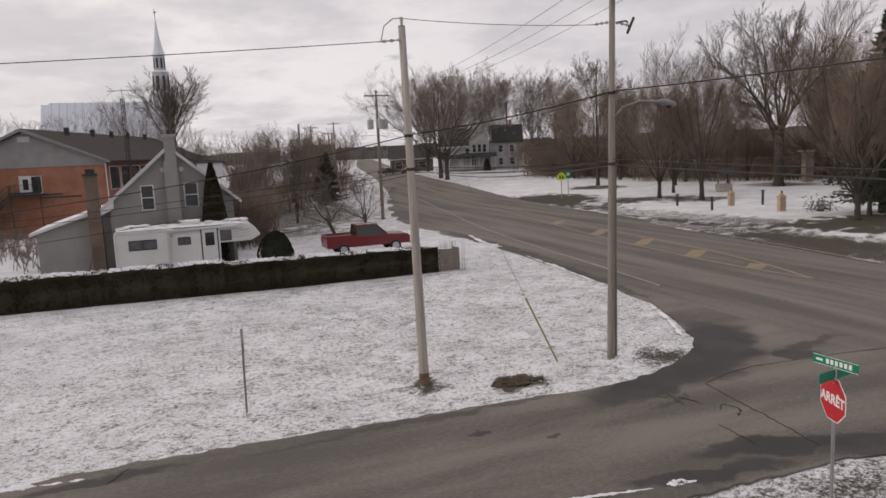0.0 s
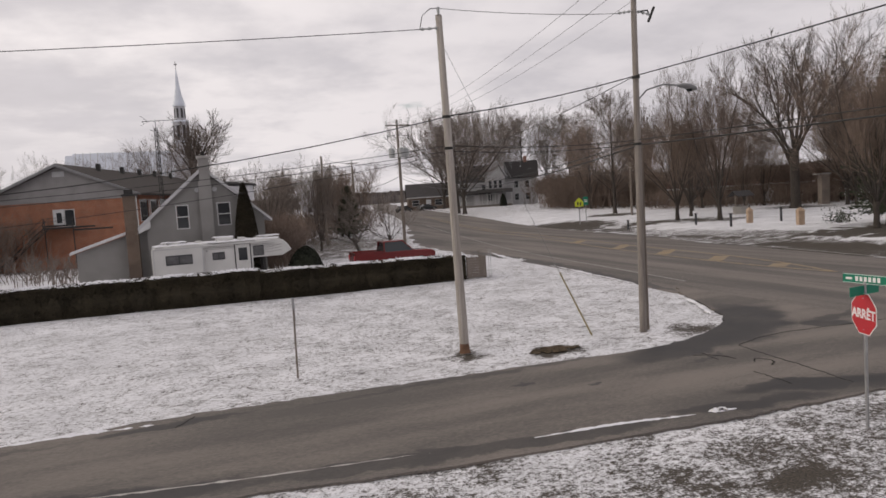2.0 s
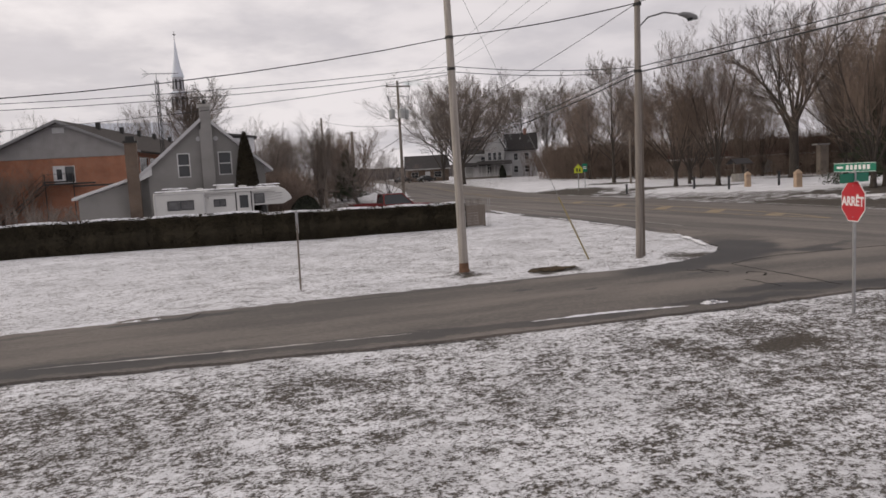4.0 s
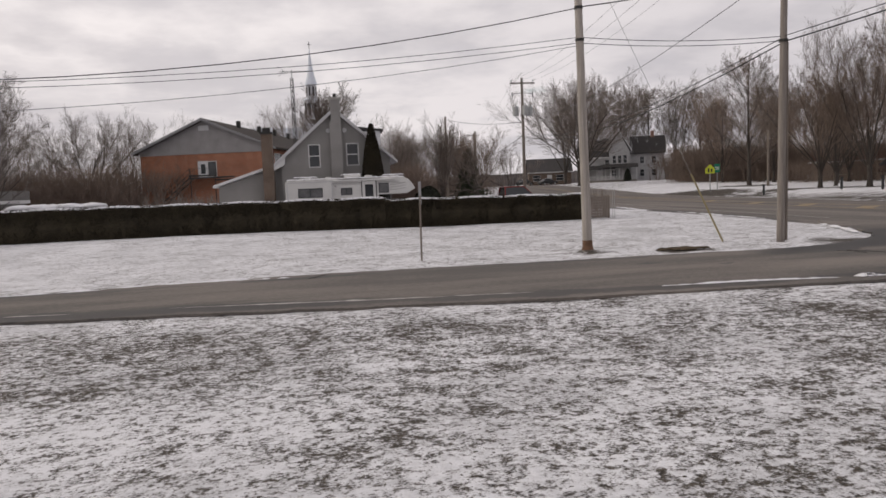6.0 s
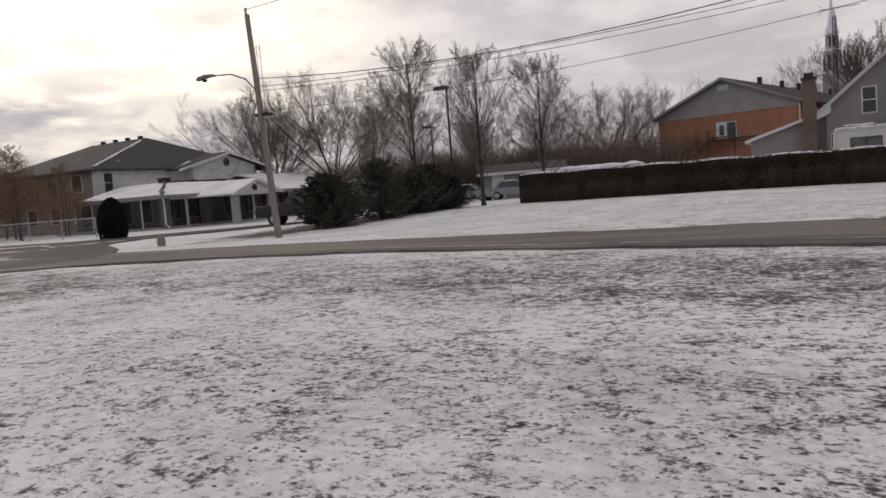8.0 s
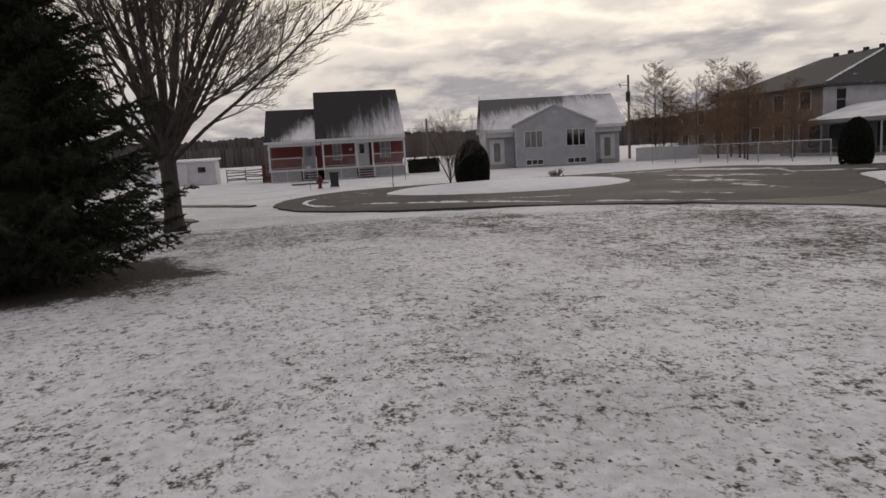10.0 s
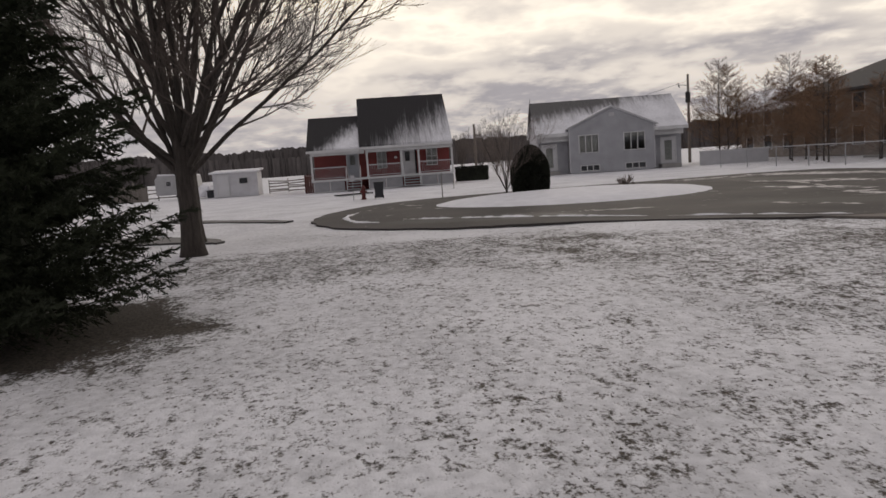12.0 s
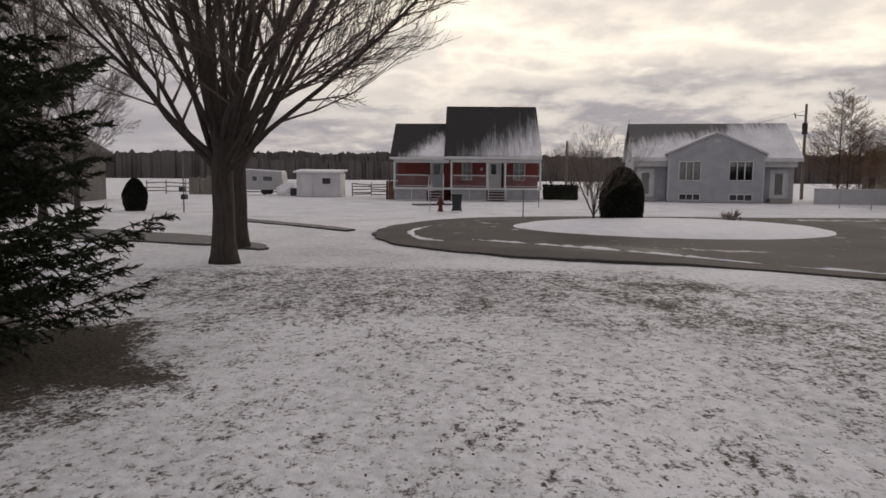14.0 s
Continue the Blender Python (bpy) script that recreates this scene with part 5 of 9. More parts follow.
def brick_block():
    h = thing("brick_building", pose(-18.6, 57.9, 0, 0, 0, -15), "two-storey orange brick building with grey gable and iron stair", "building")
    d0 = (-0.75, 1.15, 4.15, 5.75)
    wall_x("wall", h, -7.0, 7.05, 0, 0, 6.55, [d0], "brick", 0.3)
    part("gable", Geo().prism([(-7.1, 6.56), (7.15, 6.56), (7.15, 6.95), (0.1, 9.95), (-7.1, 6.95)], "y", -0.06, 0.25), "gable_siding", h)
    part("vent", Geo().box(-0.5, 0.6, -0.12, -0.06, 8.95, 9.45), "grey_trim", h)
    for x, t in ((-7.0, 0.3), (7.05, -0.3)):
        holes = [(1.0 + 3.2 * k, 3.7 + 3.2 * k, z, z + 2.1) for k in range(11) for z in (0.9, 4.2)]
        wall_y("wall", h, 0.3, 40, x, 0, 6.8, holes, "brick", t)
        for hy0, hy1, z0, z1 in holes:
            xa, xb = (x - 0.02, x + 0.03) if x > 0 else (x - 0.03, x + 0.02)
            w = part("window", Geo().box(xa, xb, hy0 - 0.06, hy0 + 0.02, z0, z1).box(xa, xb, hy1 - 0.02, hy1 + 0.06, z0, z1).box(xa, xb, hy0 - 0.06, hy1 + 0.06, z0 - 0.06, z0).box(xa, xb, hy0 - 0.06, hy1 + 0.06, z1, z1 + 0.06), "white_trim", h)
            part("pane", Geo().box(x - 0.12 if x > 0 else x + 0.1, x - 0.1 if x > 0 else x + 0.12, hy0, hy1, z0, z1), "glass", w)
    wall_x("wall", h, -6.7, 6.75, 39.7, 0, 6.8, [], "brick", 0.3)
    part("roof", Geo().prism(chevron(-7.6, 7.7, 6.7, 9.98, 0.22, 0.08), "y", -0.6, 40.6), "roof_dark", h)
    part("bargeboard", Geo().prism([(-7.64, 6.62), (0.08, 9.92), (7.74, 6.70), (7.74, 6.90), (0.08, 10.20), (-7.64, 6.90)], "y", -0.68, -0.602), "lamp_grey", h)
    for y in (7, 14, 20, 26, 33):
        part("roof_vent", Geo().box(0.9, 1.3, y, y + 0.4, 9.5, 10.5), "dark_metal", h)
    door_x(h, -0.75, 0.15, 4.15, 5.73, 0, "door_white", (-0.55, -0.05, 4.5, 5.5))
    window_x(h, 0.25, 1.13, 4.2, 5.73, 0)
    part("downspout", Geo().tube([(-7.05, -0.1, 0), (-7.05, -0.1, 6.7)], 0.06, 6), "white_trim", h)
    part("downspout", Geo().tube([(7.1, -0.1, 0), (7.1, -0.1, 6.7)], 0.06, 6), "white_trim", h)
    st = part("stair", Geo().box(-1.2, 1.6, -1.5, -0.01, 4.0, 4.12), "dark_metal", h, "black iron fire stair")
    for i in range(18):
        z = 4.0 - 0.22 * i
        part("tread", Geo().box(-1.2 - 0.27 * (i + 1), -1.2 - 0.27 * i, -1.4, -0.3, z - 0.06, z), "dark_metal", st)
    for z, x0, x1 in ((4.12, -1.2, 3.6), (4.34, -1.2, 1.6), (3.86, 1.6, 5.2)):
        part("landing_board", Geo().box(x0, x1, -1.58, -1.52, z - 0.16, z), "dark_metal", st)
    g = Geo()
    for y in (-1.45, -0.2):
        g.tube([(-1.2, y, 4.06), (-6.1, y, 0.1)], 0.07, 4)
        g.tube([(-1.2, y, 5.0), (-6.1, y, 1.0)], 0.03, 4)
        for i in range(8):
            x = -1.2 - 0.65 * i
            g.tube([(x, y, 4.05 - 0.53 * i), (x, y, 5.0 - 0.53 * i)], 0.02, 4)
    for x in (-1.1, 1.5):
        g.tube([(x, -1.4, 0), (x, -1.4, 5.0)], 0.05, 5)
    g.tube([(-1.1, -1.4, 5.0), (1.5, -1.4, 5.0)], 0.03, 4)
    part("stair_rail", g, "dark_metal", st)


brick_block()


def church():
    h = thing("church", pose(-6.0, 318.0, 0), "large village church with pale tin roof and tall grey steeple", "church")
    part("nave_wall", Geo().box(-45, -8, 4, 24, 0, 17).box(-8, 4, 2, 24, 0, 17), "stone", h)
    part("roof", Geo().prism(chevron(1, 27, 17, 33.5, 0.5), "x", -46, 2), "tin_roof", h)
    part("apse_roof", Geo().prism([(1, 17), (27, 17), (14, 33.3)], "x", -49, -46.01), "tin_roof", h)
    for k in range(-45, 2, 3):
        part("roof_seam", Geo().prism([(0.9, 17.5), (1.2, 17.5), (14.1, 34.1), (14.0, 34.3)], "x", k, k + 0.25), "grey_trim", h)
    t = part("tower", Geo().box(-3.8, 3.8, -3.8, 3.8, 0, 36), "tower", h, "square grey steeple tower")
    g = Geo()
    for z0, z1, r0, r1 in ((36, 45, 3.6, 3.3), (45.8, 52, 2.5, 2.3)):
        g.lathe([(r0, z0), (r1, z1)], n=8)
    part("belfry", g, "tower", t)
    for prof in ([(4.3, 36), (4.3, 36.6)], [(4.0, 45), (3.2, 45.8)], [(2.9, 52), (2.5, 52.6)]):
        part("cornice", Geo().lathe(prof, n=8), "tin_roof", t)
    for z0, z1, r in ((37.5, 43.5, 3.42), (46.8, 51, 2.35)):
        for k in range(8):
            a = 2 * math.pi * (k + 0.5) / 8
            q = r * math.cos(math.pi / 8)
            c, s = math.cos(a), math.sin(a)
            w = r * 0.17
            g = Geo()
            g.add([(c * q - s * w, s * q + c * w, z0), (c * q + s * w, s * q - c * w, z0), (c * q + s * w, s * q - c * w, z1), (c * q - s * w, s * q + c * w, z1),
                   (c * (q + .2) - s * w, s * (q + .2) + c * w, z0), (c * (q + .2) + s * w, s * (q + .2) - c * w, z0), (c * (q + .2) + s * w, s * (q + .2) - c * w, z1), (c * (q + .2) - s * w, s * (q + .2) + c * w, z1)],
                  [(0, 1, 2, 3), (7, 6, 5, 4), (0, 4, 5, 1), (1, 5, 6, 2), (2, 6, 7, 3), (3, 7, 4, 0)])
            part("belfry_opening", g, "louvre", t)
    part("spire", Geo().lathe([(2.7, 52.6), (1.7, 56), (0.9, 61), (0.12, 68.5)], n=8), "tin_roof", t)
    part("cross", Geo().box(-0.12, 0.12, -0.12, 0.12, 68.3, 71.6).box(-0.7, 0.7, -0.12, 0.12, 70.2, 70.5), "dark_metal", t)


church()


def residence():
    """Two-storey home with a wrap-around porch; its front looks east and a lower wing runs back to the west."""
    h = thing("care_residence", pose(-64.0, 30.0, 0, 0, 0, 90), "large white and brick residence with hipped grey roof and snowy porch", "building")
    XA, XB, D = -10.0, 9.6, 12.0
    wall_x("wall", h, XA, XB, 0, 0, 5.25, [(-9.0, -8.2, 3.3, 4.9)], "white_siding")
    window_x(h, -9.0, -8.2, 3.3, 4.9, 0.0, 1, 2)

    def side_wall(xa, y0, y1, top, holes):
        wall_y("wall", h, y0, y1, xa, 0, top, holes, "brick_tan", 0.25)
        for a, b, z0, z1 in holes:
            g = Geo().box(xa - 0.04, xa + 0.05, a - 0.06, a + 0.02, z0, z1).box(xa - 0.04, xa + 0.05, b - 0.02, b + 0.06, z0, z1)
            g.box(xa - 0.05, xa + 0.05, a - 0.06, b + 0.06, z0 - 0.06, z0).box(xa - 0.04, xa + 0.05, a - 0.06, b + 0.06, z1, z1 + 0.06)
            w = part("window", g, "white_trim", h)
            part("pane", Geo().box(xa + 0.08, xa + 0.1, a, b, z0, z1), "glass", w)

    side_wall(XA, 0.2, D, 5.25, [(1.6 + 3.4 * k, 3.0 + 3.4 * k, z, z + 1.4) for k in range(3) for z in (0.9, 3.5)])
    side_wall(XA + 1.2, D, 25.6, 4.75, [(D + 1.2 + 3.4 * k, D + 2.6 + 3.4 * k, z, z + 1.3) for k in range(4) for z in (0.8, 3.2)])
    wall_x("wall", h, XA + 1.2, XB, 25.6, 0, 4.75, [], "brick_tan")
    wall_y("wall", h, 0.2, 25.6, XB, 0, 4.75, [], "brick_tan", -0.25)
    ov, ze, zr = 0.7, 5.3, 8.7

    def hip(name, x0, x1, y0, y1, ze, zr, run, material, label=""):
        xm = (x0 + x1) / 2
        g = Geo()
        g.add([(x0, y0, ze), (x1, y0, ze), (x1, y1, ze), (x0, y1, ze), (xm, y0 + run, zr), (xm, y1 - run * 0.4, zr), (x0, y0, ze - 0.2), (x1, y0, ze - 0.2), (x1, y1, ze - 0.2), (x0, y1, ze - 0.2)],
              [(0, 1, 4), (1, 2, 5, 4), (2, 3, 5), (3, 0, 4, 5), (9, 8, 7, 6), (0, 6, 7, 1), (1, 7, 8, 2), (2, 8, 9, 3), (3, 9, 6, 0)])
        part(name, g, material, h, label)

    x0, x1, y0 = XA - ov, XB + ov, -ov
    hip("roof", x0, x1, y0, 15.5, ze, zr, 5.6, "roof_brown", "hipped grey shingle roof with traces of snow")
    hip("wing_roof", x0 + 1.2, x1, 11.0, 26.4, 4.8, 6.7, 6.0, "roof_snow", "lower snowy wing roof")
    part("wing_end_roof", Geo().prism(chevron(XA - 0.3, XA + 7.4, 4.75, 6.75, 0.16), "y", 20.5, 27.2), "roof_snow", h, "snowy cross roof at the end of the wing")
    for i in range(4):
        part("roof_vent", Geo().box(-0.4, -0.05, 5.5 + 1.9 * i, 5.85 + 1.9 * i, 8.5, 8.95), "dark_metal", h)
    # a strip of snow left along the south hip, and one in the valley
    g = Geo()
    n = 24
    rng = random.Random(15)
    for s in range(n + 1):
        q = 0.04 + 0.86 * s / n
        cx, cy, cz = x0 + (0.5 * (x1 - x0)) * q, y0 + 5.6 * q, ze + (zr - ze) * q
        w = rng.uniform(0.12, 0.24) if 0 < s < n else 0.03
        g.v += [(cx - w * 0.2, cy + w, cz + 0.02), (cx, cy, cz + 0.10), (cx + w * 1.1, cy - w * 0.1, cz + 0.04)]
    for s in range(n):
        for k in range(2):
            g.f.append((3 * s + k, 3 * s + k + 1, 3 * s + 4 + k, 3 * s + 3 + k))
    part("hip_snow", g, "snow", h)
    g = Geo()
    for s in range(10):
        q = s / 9
        cx, cy, cz = -1.35 + 2.5 * q, -0.75 + 1.15 * q, 5.1 + 0.7 * q
        w = rng.uniform(0.3, 0.5)
        g.v += [(cx - w, cy, cz + 0.2), (cx + w * 0.2, cy - w * 0.3, cz + 0.2)]
    for s in range(9):
        g.f.append((2 * s, 2 * s + 1, 2 * s + 3, 2 * s + 2))
    part("valley_snow", g, "snow", h)
    # cross gable at the north half of the front
    part("gable_wall", Geo().prism([(-0.3, 3.0), (8.1, 3.0), (8.1, 5.47), (4.1, 6.48), (-0.3, 5.37)], "y", -1.2, -0.02), "white_siding", h)
    part("gable_roof", Geo().prism(chevron(-2.4, 10.6, 4.95, 6.6, 0.18), "y", -1.8, 8.0), "roof_brown", h)
    part("bargeboard", Geo().prism([(-2.44, 4.85), (4.1, 6.52), (10.64, 4.85), (10.64, 5.08), (4.1, 6.75), (-2.44, 5.08)], "y", -1.87, -1.802), "white_trim", h)
    part("gable_vent", Geo().tube([(4.1, -1.28, 5.75), (4.1, -1.2, 5.75)], 0.42, 8), "dark_metal", h)
    # one-storey front with its porch: floor, wall behind the posts, hipped roof
    PX0, PX1, PY = -13.8, 4.4, -12.6
    part("porch_floor", Geo().box(PX0, PX1, PY, -0.01, -0.02, 0.12), "concrete", h)
    fronts = (-11.3, -9.4, -5.4, -3.2, -1.0, 1.4)
    # wall and window frames are coloured darker for the shade under this roof
    wall_x("porch_wall", h, -12.0, PX1, PY + 2.6, 0.12, 2.45, [(x, x + 1.3, 0.7, 2.1) for x in fronts], "porch_brick")
    sides = [(PY + 3.4 + 2.3 * k, PY + 4.8 + 2.3 * k, 0.5, 2.15) for k in range(4)]
    wall_y("porch_wall", h, PY + 2.81, -0.01, -12.0, 0.12, 2.45, sides, "porch_brick", 0.2)
    for x in fronts:
        window_x(h, x, x + 1.3, 0.7, 2.1, PY + 2.6, 2, trim="lamp_grey")
    for a, b, z0, z1 in sides:
        w = part("window", Geo().box(-12.04, -11.9, a - 0.05, a, z0, z1).box(-12.04, -11.9, b, b + 0.05, z0, z1).box(-12.04, -11.9, a - 0.05, b + 0.05, z1, z1 + 0.05).box(-12.06, -11.9, a - 0.05, b + 0.05, z0 - 0.05, z0), "lamp_grey", h)
        part("pane", Geo().box(-11.93, -11.91, a, b, z0, z1), "glass", w)
    part("porch_back_wall", Geo().box(-11.7, PX1 - 0.1, -6.0, -5.8, 0.12, 2.4), "interior", h)
    g = Geo()
    ex, ey = PX0 - 0.5, PY - 0.5
    g.add([(ex, ey, 2.42), (PX1, ey, 2.42), (PX1, -0.03, 3.75), (ex, -4.0, 2.5), (ex + 6.2, PY + 6.3, 3.65), (PX1, PY + 6.3, 3.65), (ex + 7.0, -0.03, 3.75),
           (ex, ey, 2.24), (PX1, ey, 2.24), (PX1, -0.03, 2.24), (ex, -4.0, 2.24)],
          [(0, 1, 5, 4), (0, 4, 6, 3), (4, 5, 2, 6), (10, 9, 8, 7), (0, 7, 8, 1), (1, 8, 9, 2, 5), (2, 9, 10, 3, 6), (3, 10, 7, 0)])
    part("porch_roof", g, "roof_snow", h, "snow-covered hipped porch roof")
    part("porch_fascia", Geo().box(ex - 0.04, PX1, ey - 0.06, ey - 0.005, 2.2, 2.43), "lamp_grey", h)
    part("porch_fascia", Geo().box(ex - 0.06, ex - 0.005, ey, -4.0, 2.2, 2.46), "lamp_grey", h)
    rng = random.Random(17)
    caps = (((ex + 6.2, PY + 6.3, 3.65), (ex, ey, 2.42), 12), ((ex + 6.0, PY + 6.3, 3.65), (ex + 13.0, PY + 6.3, 3.65), 14))
    for p, q, n in caps:
        line = [Vector(p).lerp(Vector(q), k / n) + Vector((rng.uniform(-0.1, 0.1), rng.uniform(-0.1, 0.1), 0.04)) for k in range(n + 1)]
        part("ridge_cap", Geo().tube(line, [rng.uniform(0.05, 0.15) for _ in line], 5), "dark_metal", h, "dark bare ridge shingles showing through the snow")
    part("roof_lantern", Geo().box(ex + 6.0, ex + 6.7, PY + 6.1, PY + 6.8, 3.6, 3.95).box(ex + 5.9, ex + 6.8, PY + 6.0, PY + 6.9, 3.95, 4.02), "dark_metal", h)
    for x, w in ((PX0 + 0.1, 0.6), (-11.6, 0.09), (-9.9, 0.6), (-4.6, 0.09), (-2.4, 0.09), (0.0, 0.09), (2.4, 0.09)):
        part("porch_post", Geo().box(x, x + w, PY + 0.05, PY + 0.2 + w * 0.6, 0.12, 2.23), "porch_brick" if w > 0.5 else "grey_trim", h)
    for y in (-10.2, -7.4, -4.6):
        part("porch_post", Geo().box(PX0 + 0.05, PX0 + 0.14, y, y + 0.09, 0.12, 2.23), "grey_trim", h)
    part("downspout", Geo().tube([(ex + 0.1, ey + 0.1, 2.4), (PX0 + 0.05, PY - 0.05, 2.0), (PX0 + 0.05, PY - 0.05, 0.3), (PX0 + 0.2, PY - 0.2, 0.12)], 0.06, 6), "white_trim", h)
    rng = random.Random(16)
    for x in (-12.6, -10.6, -4.0, -3.2):
        g = Geo()
        for _ in range(26):
            a = rng.uniform(0, 6.28)
            g.tube([(x, PY + 0.6, 0.1), (x + 0.35 * math.cos(a), PY + 0.6 + 0.3 * math.sin(a), rng.uniform(0.5, 1.0))], [0.015, 0.008], 3)
        part("porch_plant", g, "larch", h, "dry brown potted stems")
    # entrance canopy with its own small gable, and the low wing north of it
    c = -8.6
    part("canopy_gable", Geo().prism([(c - 2.2, 2.05), (c + 2.2, 2.05), (c + 2.2, 2.2), (c, 3.0), (c - 2.2, 2.2)], "y", PY - 3.9, PY - 3.7), "white_siding", h)
    part("canopy_roof", Geo().prism(chevron(c - 2.6, c + 2.6, 2.1, 3.1, 0.14), "y", PY - 4.3, PY + 4.5), "roof_snow", h)
    part("canopy_trim", Geo().prism([(c - 2.64, 2.04), (c, 3.06), (c + 2.64, 2.04), (c + 2.64, 2.22), (c, 3.24), (c - 2.64, 2.22)], "y", PY - 4.38, PY - 4.302), "white_trim", h)
    part("canopy_vent", Geo().tube([(c, PY - 3.98, 2.55), (c, PY - 3.9, 2.55)], 0.24, 8), "dark_metal", h)
    for x in (c - 2.15, c + 1.7):
        part("canopy_pillar", Geo().box(x, x + 0.45, PY - 3.95, PY - 3.5, 0, 2.06), "stone", h)
    part("wing_wall", Geo().box(PX1 + 0.02, 17.0, -10.0, 6.0, 0, 2.6), "white_siding", h)
    part("wing_roof", Geo().prism(chevron(-10.8, 6.8, 2.55, 4.3, 0.16), "x", PX1 + 0.02, 17.6), "roof_snow", h)
    for x in (6.0, 9.0, 12.5):
        window_x(h, x, x + 1.4, 0.9, 2.1, -10.0, 2)


residence()


def lean_house(name, m, w, d, eave, ridge_z, wall, roof, label, wins, porch=None, ridge_along="x", rows=1, doors=(), trim="white_trim"):
    """A plain gabled house with windows on its front; wins are (x0, x1, z0, z1)."""
    h = thing(name, m, label, "house")
    x0, x1 = -w / 2, w / 2
    wall_x("wall", h, x0, x1, 0, 0, eave, [q for q in wins if q[3] <= eave + 0.001] + list(doors), wall)
    for x, t in ((x0, 0.2), (x1, -0.2)):
        wall_y("wall", h, 0.2, d, x, 0, eave, [], wall, t)
    wall_x("wall", h, x0 + 0.2, x1 - 0.2, d - 0.2, 0, eave, [], wall)
    if ridge_along == "x":
        part("roof", Geo().prism(chevron(-0.45, d + 0.45, eave - 0.1, ridge_z, 0.18), "x", x0 - 0.4, x1 + 0.4), roof, h)
        for q in (x0, x1 - 0.2):
            part("gable", Geo().prism([(0, eave), (d, eave), (d / 2, ridge_z - 0.1)], "x", q, q + 0.2), wall, h)
        part("fascia", Geo().box(x0 - 0.4, x1 + 0.4, -0.5, -0.452, eave - 0.16, eave + 0.08), trim, h)
    else:
        part("roof", Geo().prism(chevron(x0 - 0.45, x1 + 0.45, eave - 0.1, ridge_z, 0.18), "y", -0.45, d + 0.4), roof, h)
        for q in (0.0, d - 0.2):
            part("gable", Geo().prism([(x0, eave), (x1, eave), (0, ridge_z - 0.1)], "y", q, q + 0.2), wall, h)
        part("bargeboard", Geo().prism([(x0 - 0.47, eave - 0.2), (0, ridge_z - 0.1), (x1 + 0.47, eave - 0.2), (x1 + 0.47, eave + 0.05), (0, ridge_z + 0.16), (x0 - 0.47, eave + 0.05)], "y", -0.52, -0.452), trim, h)
    for q in wins:
        window_x(h, *q, 0.0 if q[3] <= eave else -0.06, 1, 2, trim)
    for q in doors:
        door_x(h, *q, 0)
    if porch:
        a, b, dep, ph = porch
        part("porch_floor", Geo().box(a, b, -dep, -0.01, 0, 0.4), "planks", h)
        part("porch_roof", Geo().prism([(-dep - 0.3, ph), (-0.01, ph + 0.7), (-0.01, ph + 0.85), (-dep - 0.3, ph + 0.15)], "x", a - 0.3, b + 0.3), roof, h)
        k = max(2, int((b - a) / 1.6))
        for i in range(k + 1):
            x = a + (b - a) * i / k
            part("porch_post", Geo().box(x - 0.08, x + 0.08, -dep, -dep + 0.16, 0.4, ph + 0.05), trim, h)
        g = Geo().box(a, b, -dep + 0.02, -dep + 0.1, 1.15, 1.22)
        for i in range(int((b - a) / 0.2)):
            g.box(a + 0.2 * i, a + 0.2 * i + 0.05, -dep + 0.03, -dep + 0.08, 0.4, 1.15)
        part("railing", g, trim, h)
    return h


# white house with a porch beyond the main road, and its neighbours
yaw_w = -24
wh = lean_house("white_house", pose(56.0, 121.5, rise_at(56.0, 121.5), 0, 0, yaw_w), 4.2, 9.0, 6.4, 10.6, "dim_siding", "shingle", "two-storey white wooden house with gable and open porch", [(-1.4, -0.7, 3.9, 5.5), (-0.3, 0.4, 3.9, 5.5), (0.8, 1.5, 3.9, 5.5), (-1.6, -0.8, 1.0, 2.5)], (-3.6, 3.4, 2.4, 2.9), "y", doors=((0.5, 1.4, 0.3, 2.4),))
part("side_wing", Geo().box(2.21, 9.2, 2.5, 8.5, 0, 5.8), "dim_siding", wh)
part("wing_roof", Geo().prism(chevron(2.0, 9.0, 5.7, 9.4, 0.18), "x", 2.3, 9.6), "shingle", wh)
for x in (4.2, 6.6):
    for z in (1.0, 3.7):
        window_x(wh, x, x + 0.9, z, z + 1.4, 2.44, 1, 2)
part("chimney", Geo().box(6.6, 7.3, 5.2, 5.9, 8.4, 10.6), "brick_red", wh)
lean_house("dark_roofed_house", pose(52.0, 124.0, rise_at(52.0, 124), 0, 0, yaw_w), 7.5, 8.0, 5.2, 9.0, "dim_siding", "shingle", "white two-storey house with dark roof and front porch", [(-2.6, -1.7, 3.3, 4.7), (1.7, 2.6, 3.3, 4.7), (-2.6, -1.6, 1.0, 2.4)], (-3.5, 3.5, 2.0, 2.7), "x", doors=((0.2, 1.1, 0.3, 2.4),))
lean_house("far_brick_house", pose(48.0, 143.0, rise_at(48, 143), 0, 0, -15), 10.0, 9.0, 3.0, 6.2, "brick_brown", "roof_brown", "low dull brown brick house beside the far road", [(-4.0, -2.4, 1.0, 2.3), (1.5, 3.2, 1.0, 2.3)], None, "x", doors=((-0.6, 0.4, 0.2, 2.3),))
lean_house("far_white_house", pose(27.0, 175.0, rise_at(27, 175), 0, 0, -5), 9.0, 8.0, 3.2, 6.5, "white_siding", "roof_snow", "small pale house far along the road", [(-3.0, -1.8, 1.0, 2.4), (1.8, 3.0, 1.0, 2.4)])
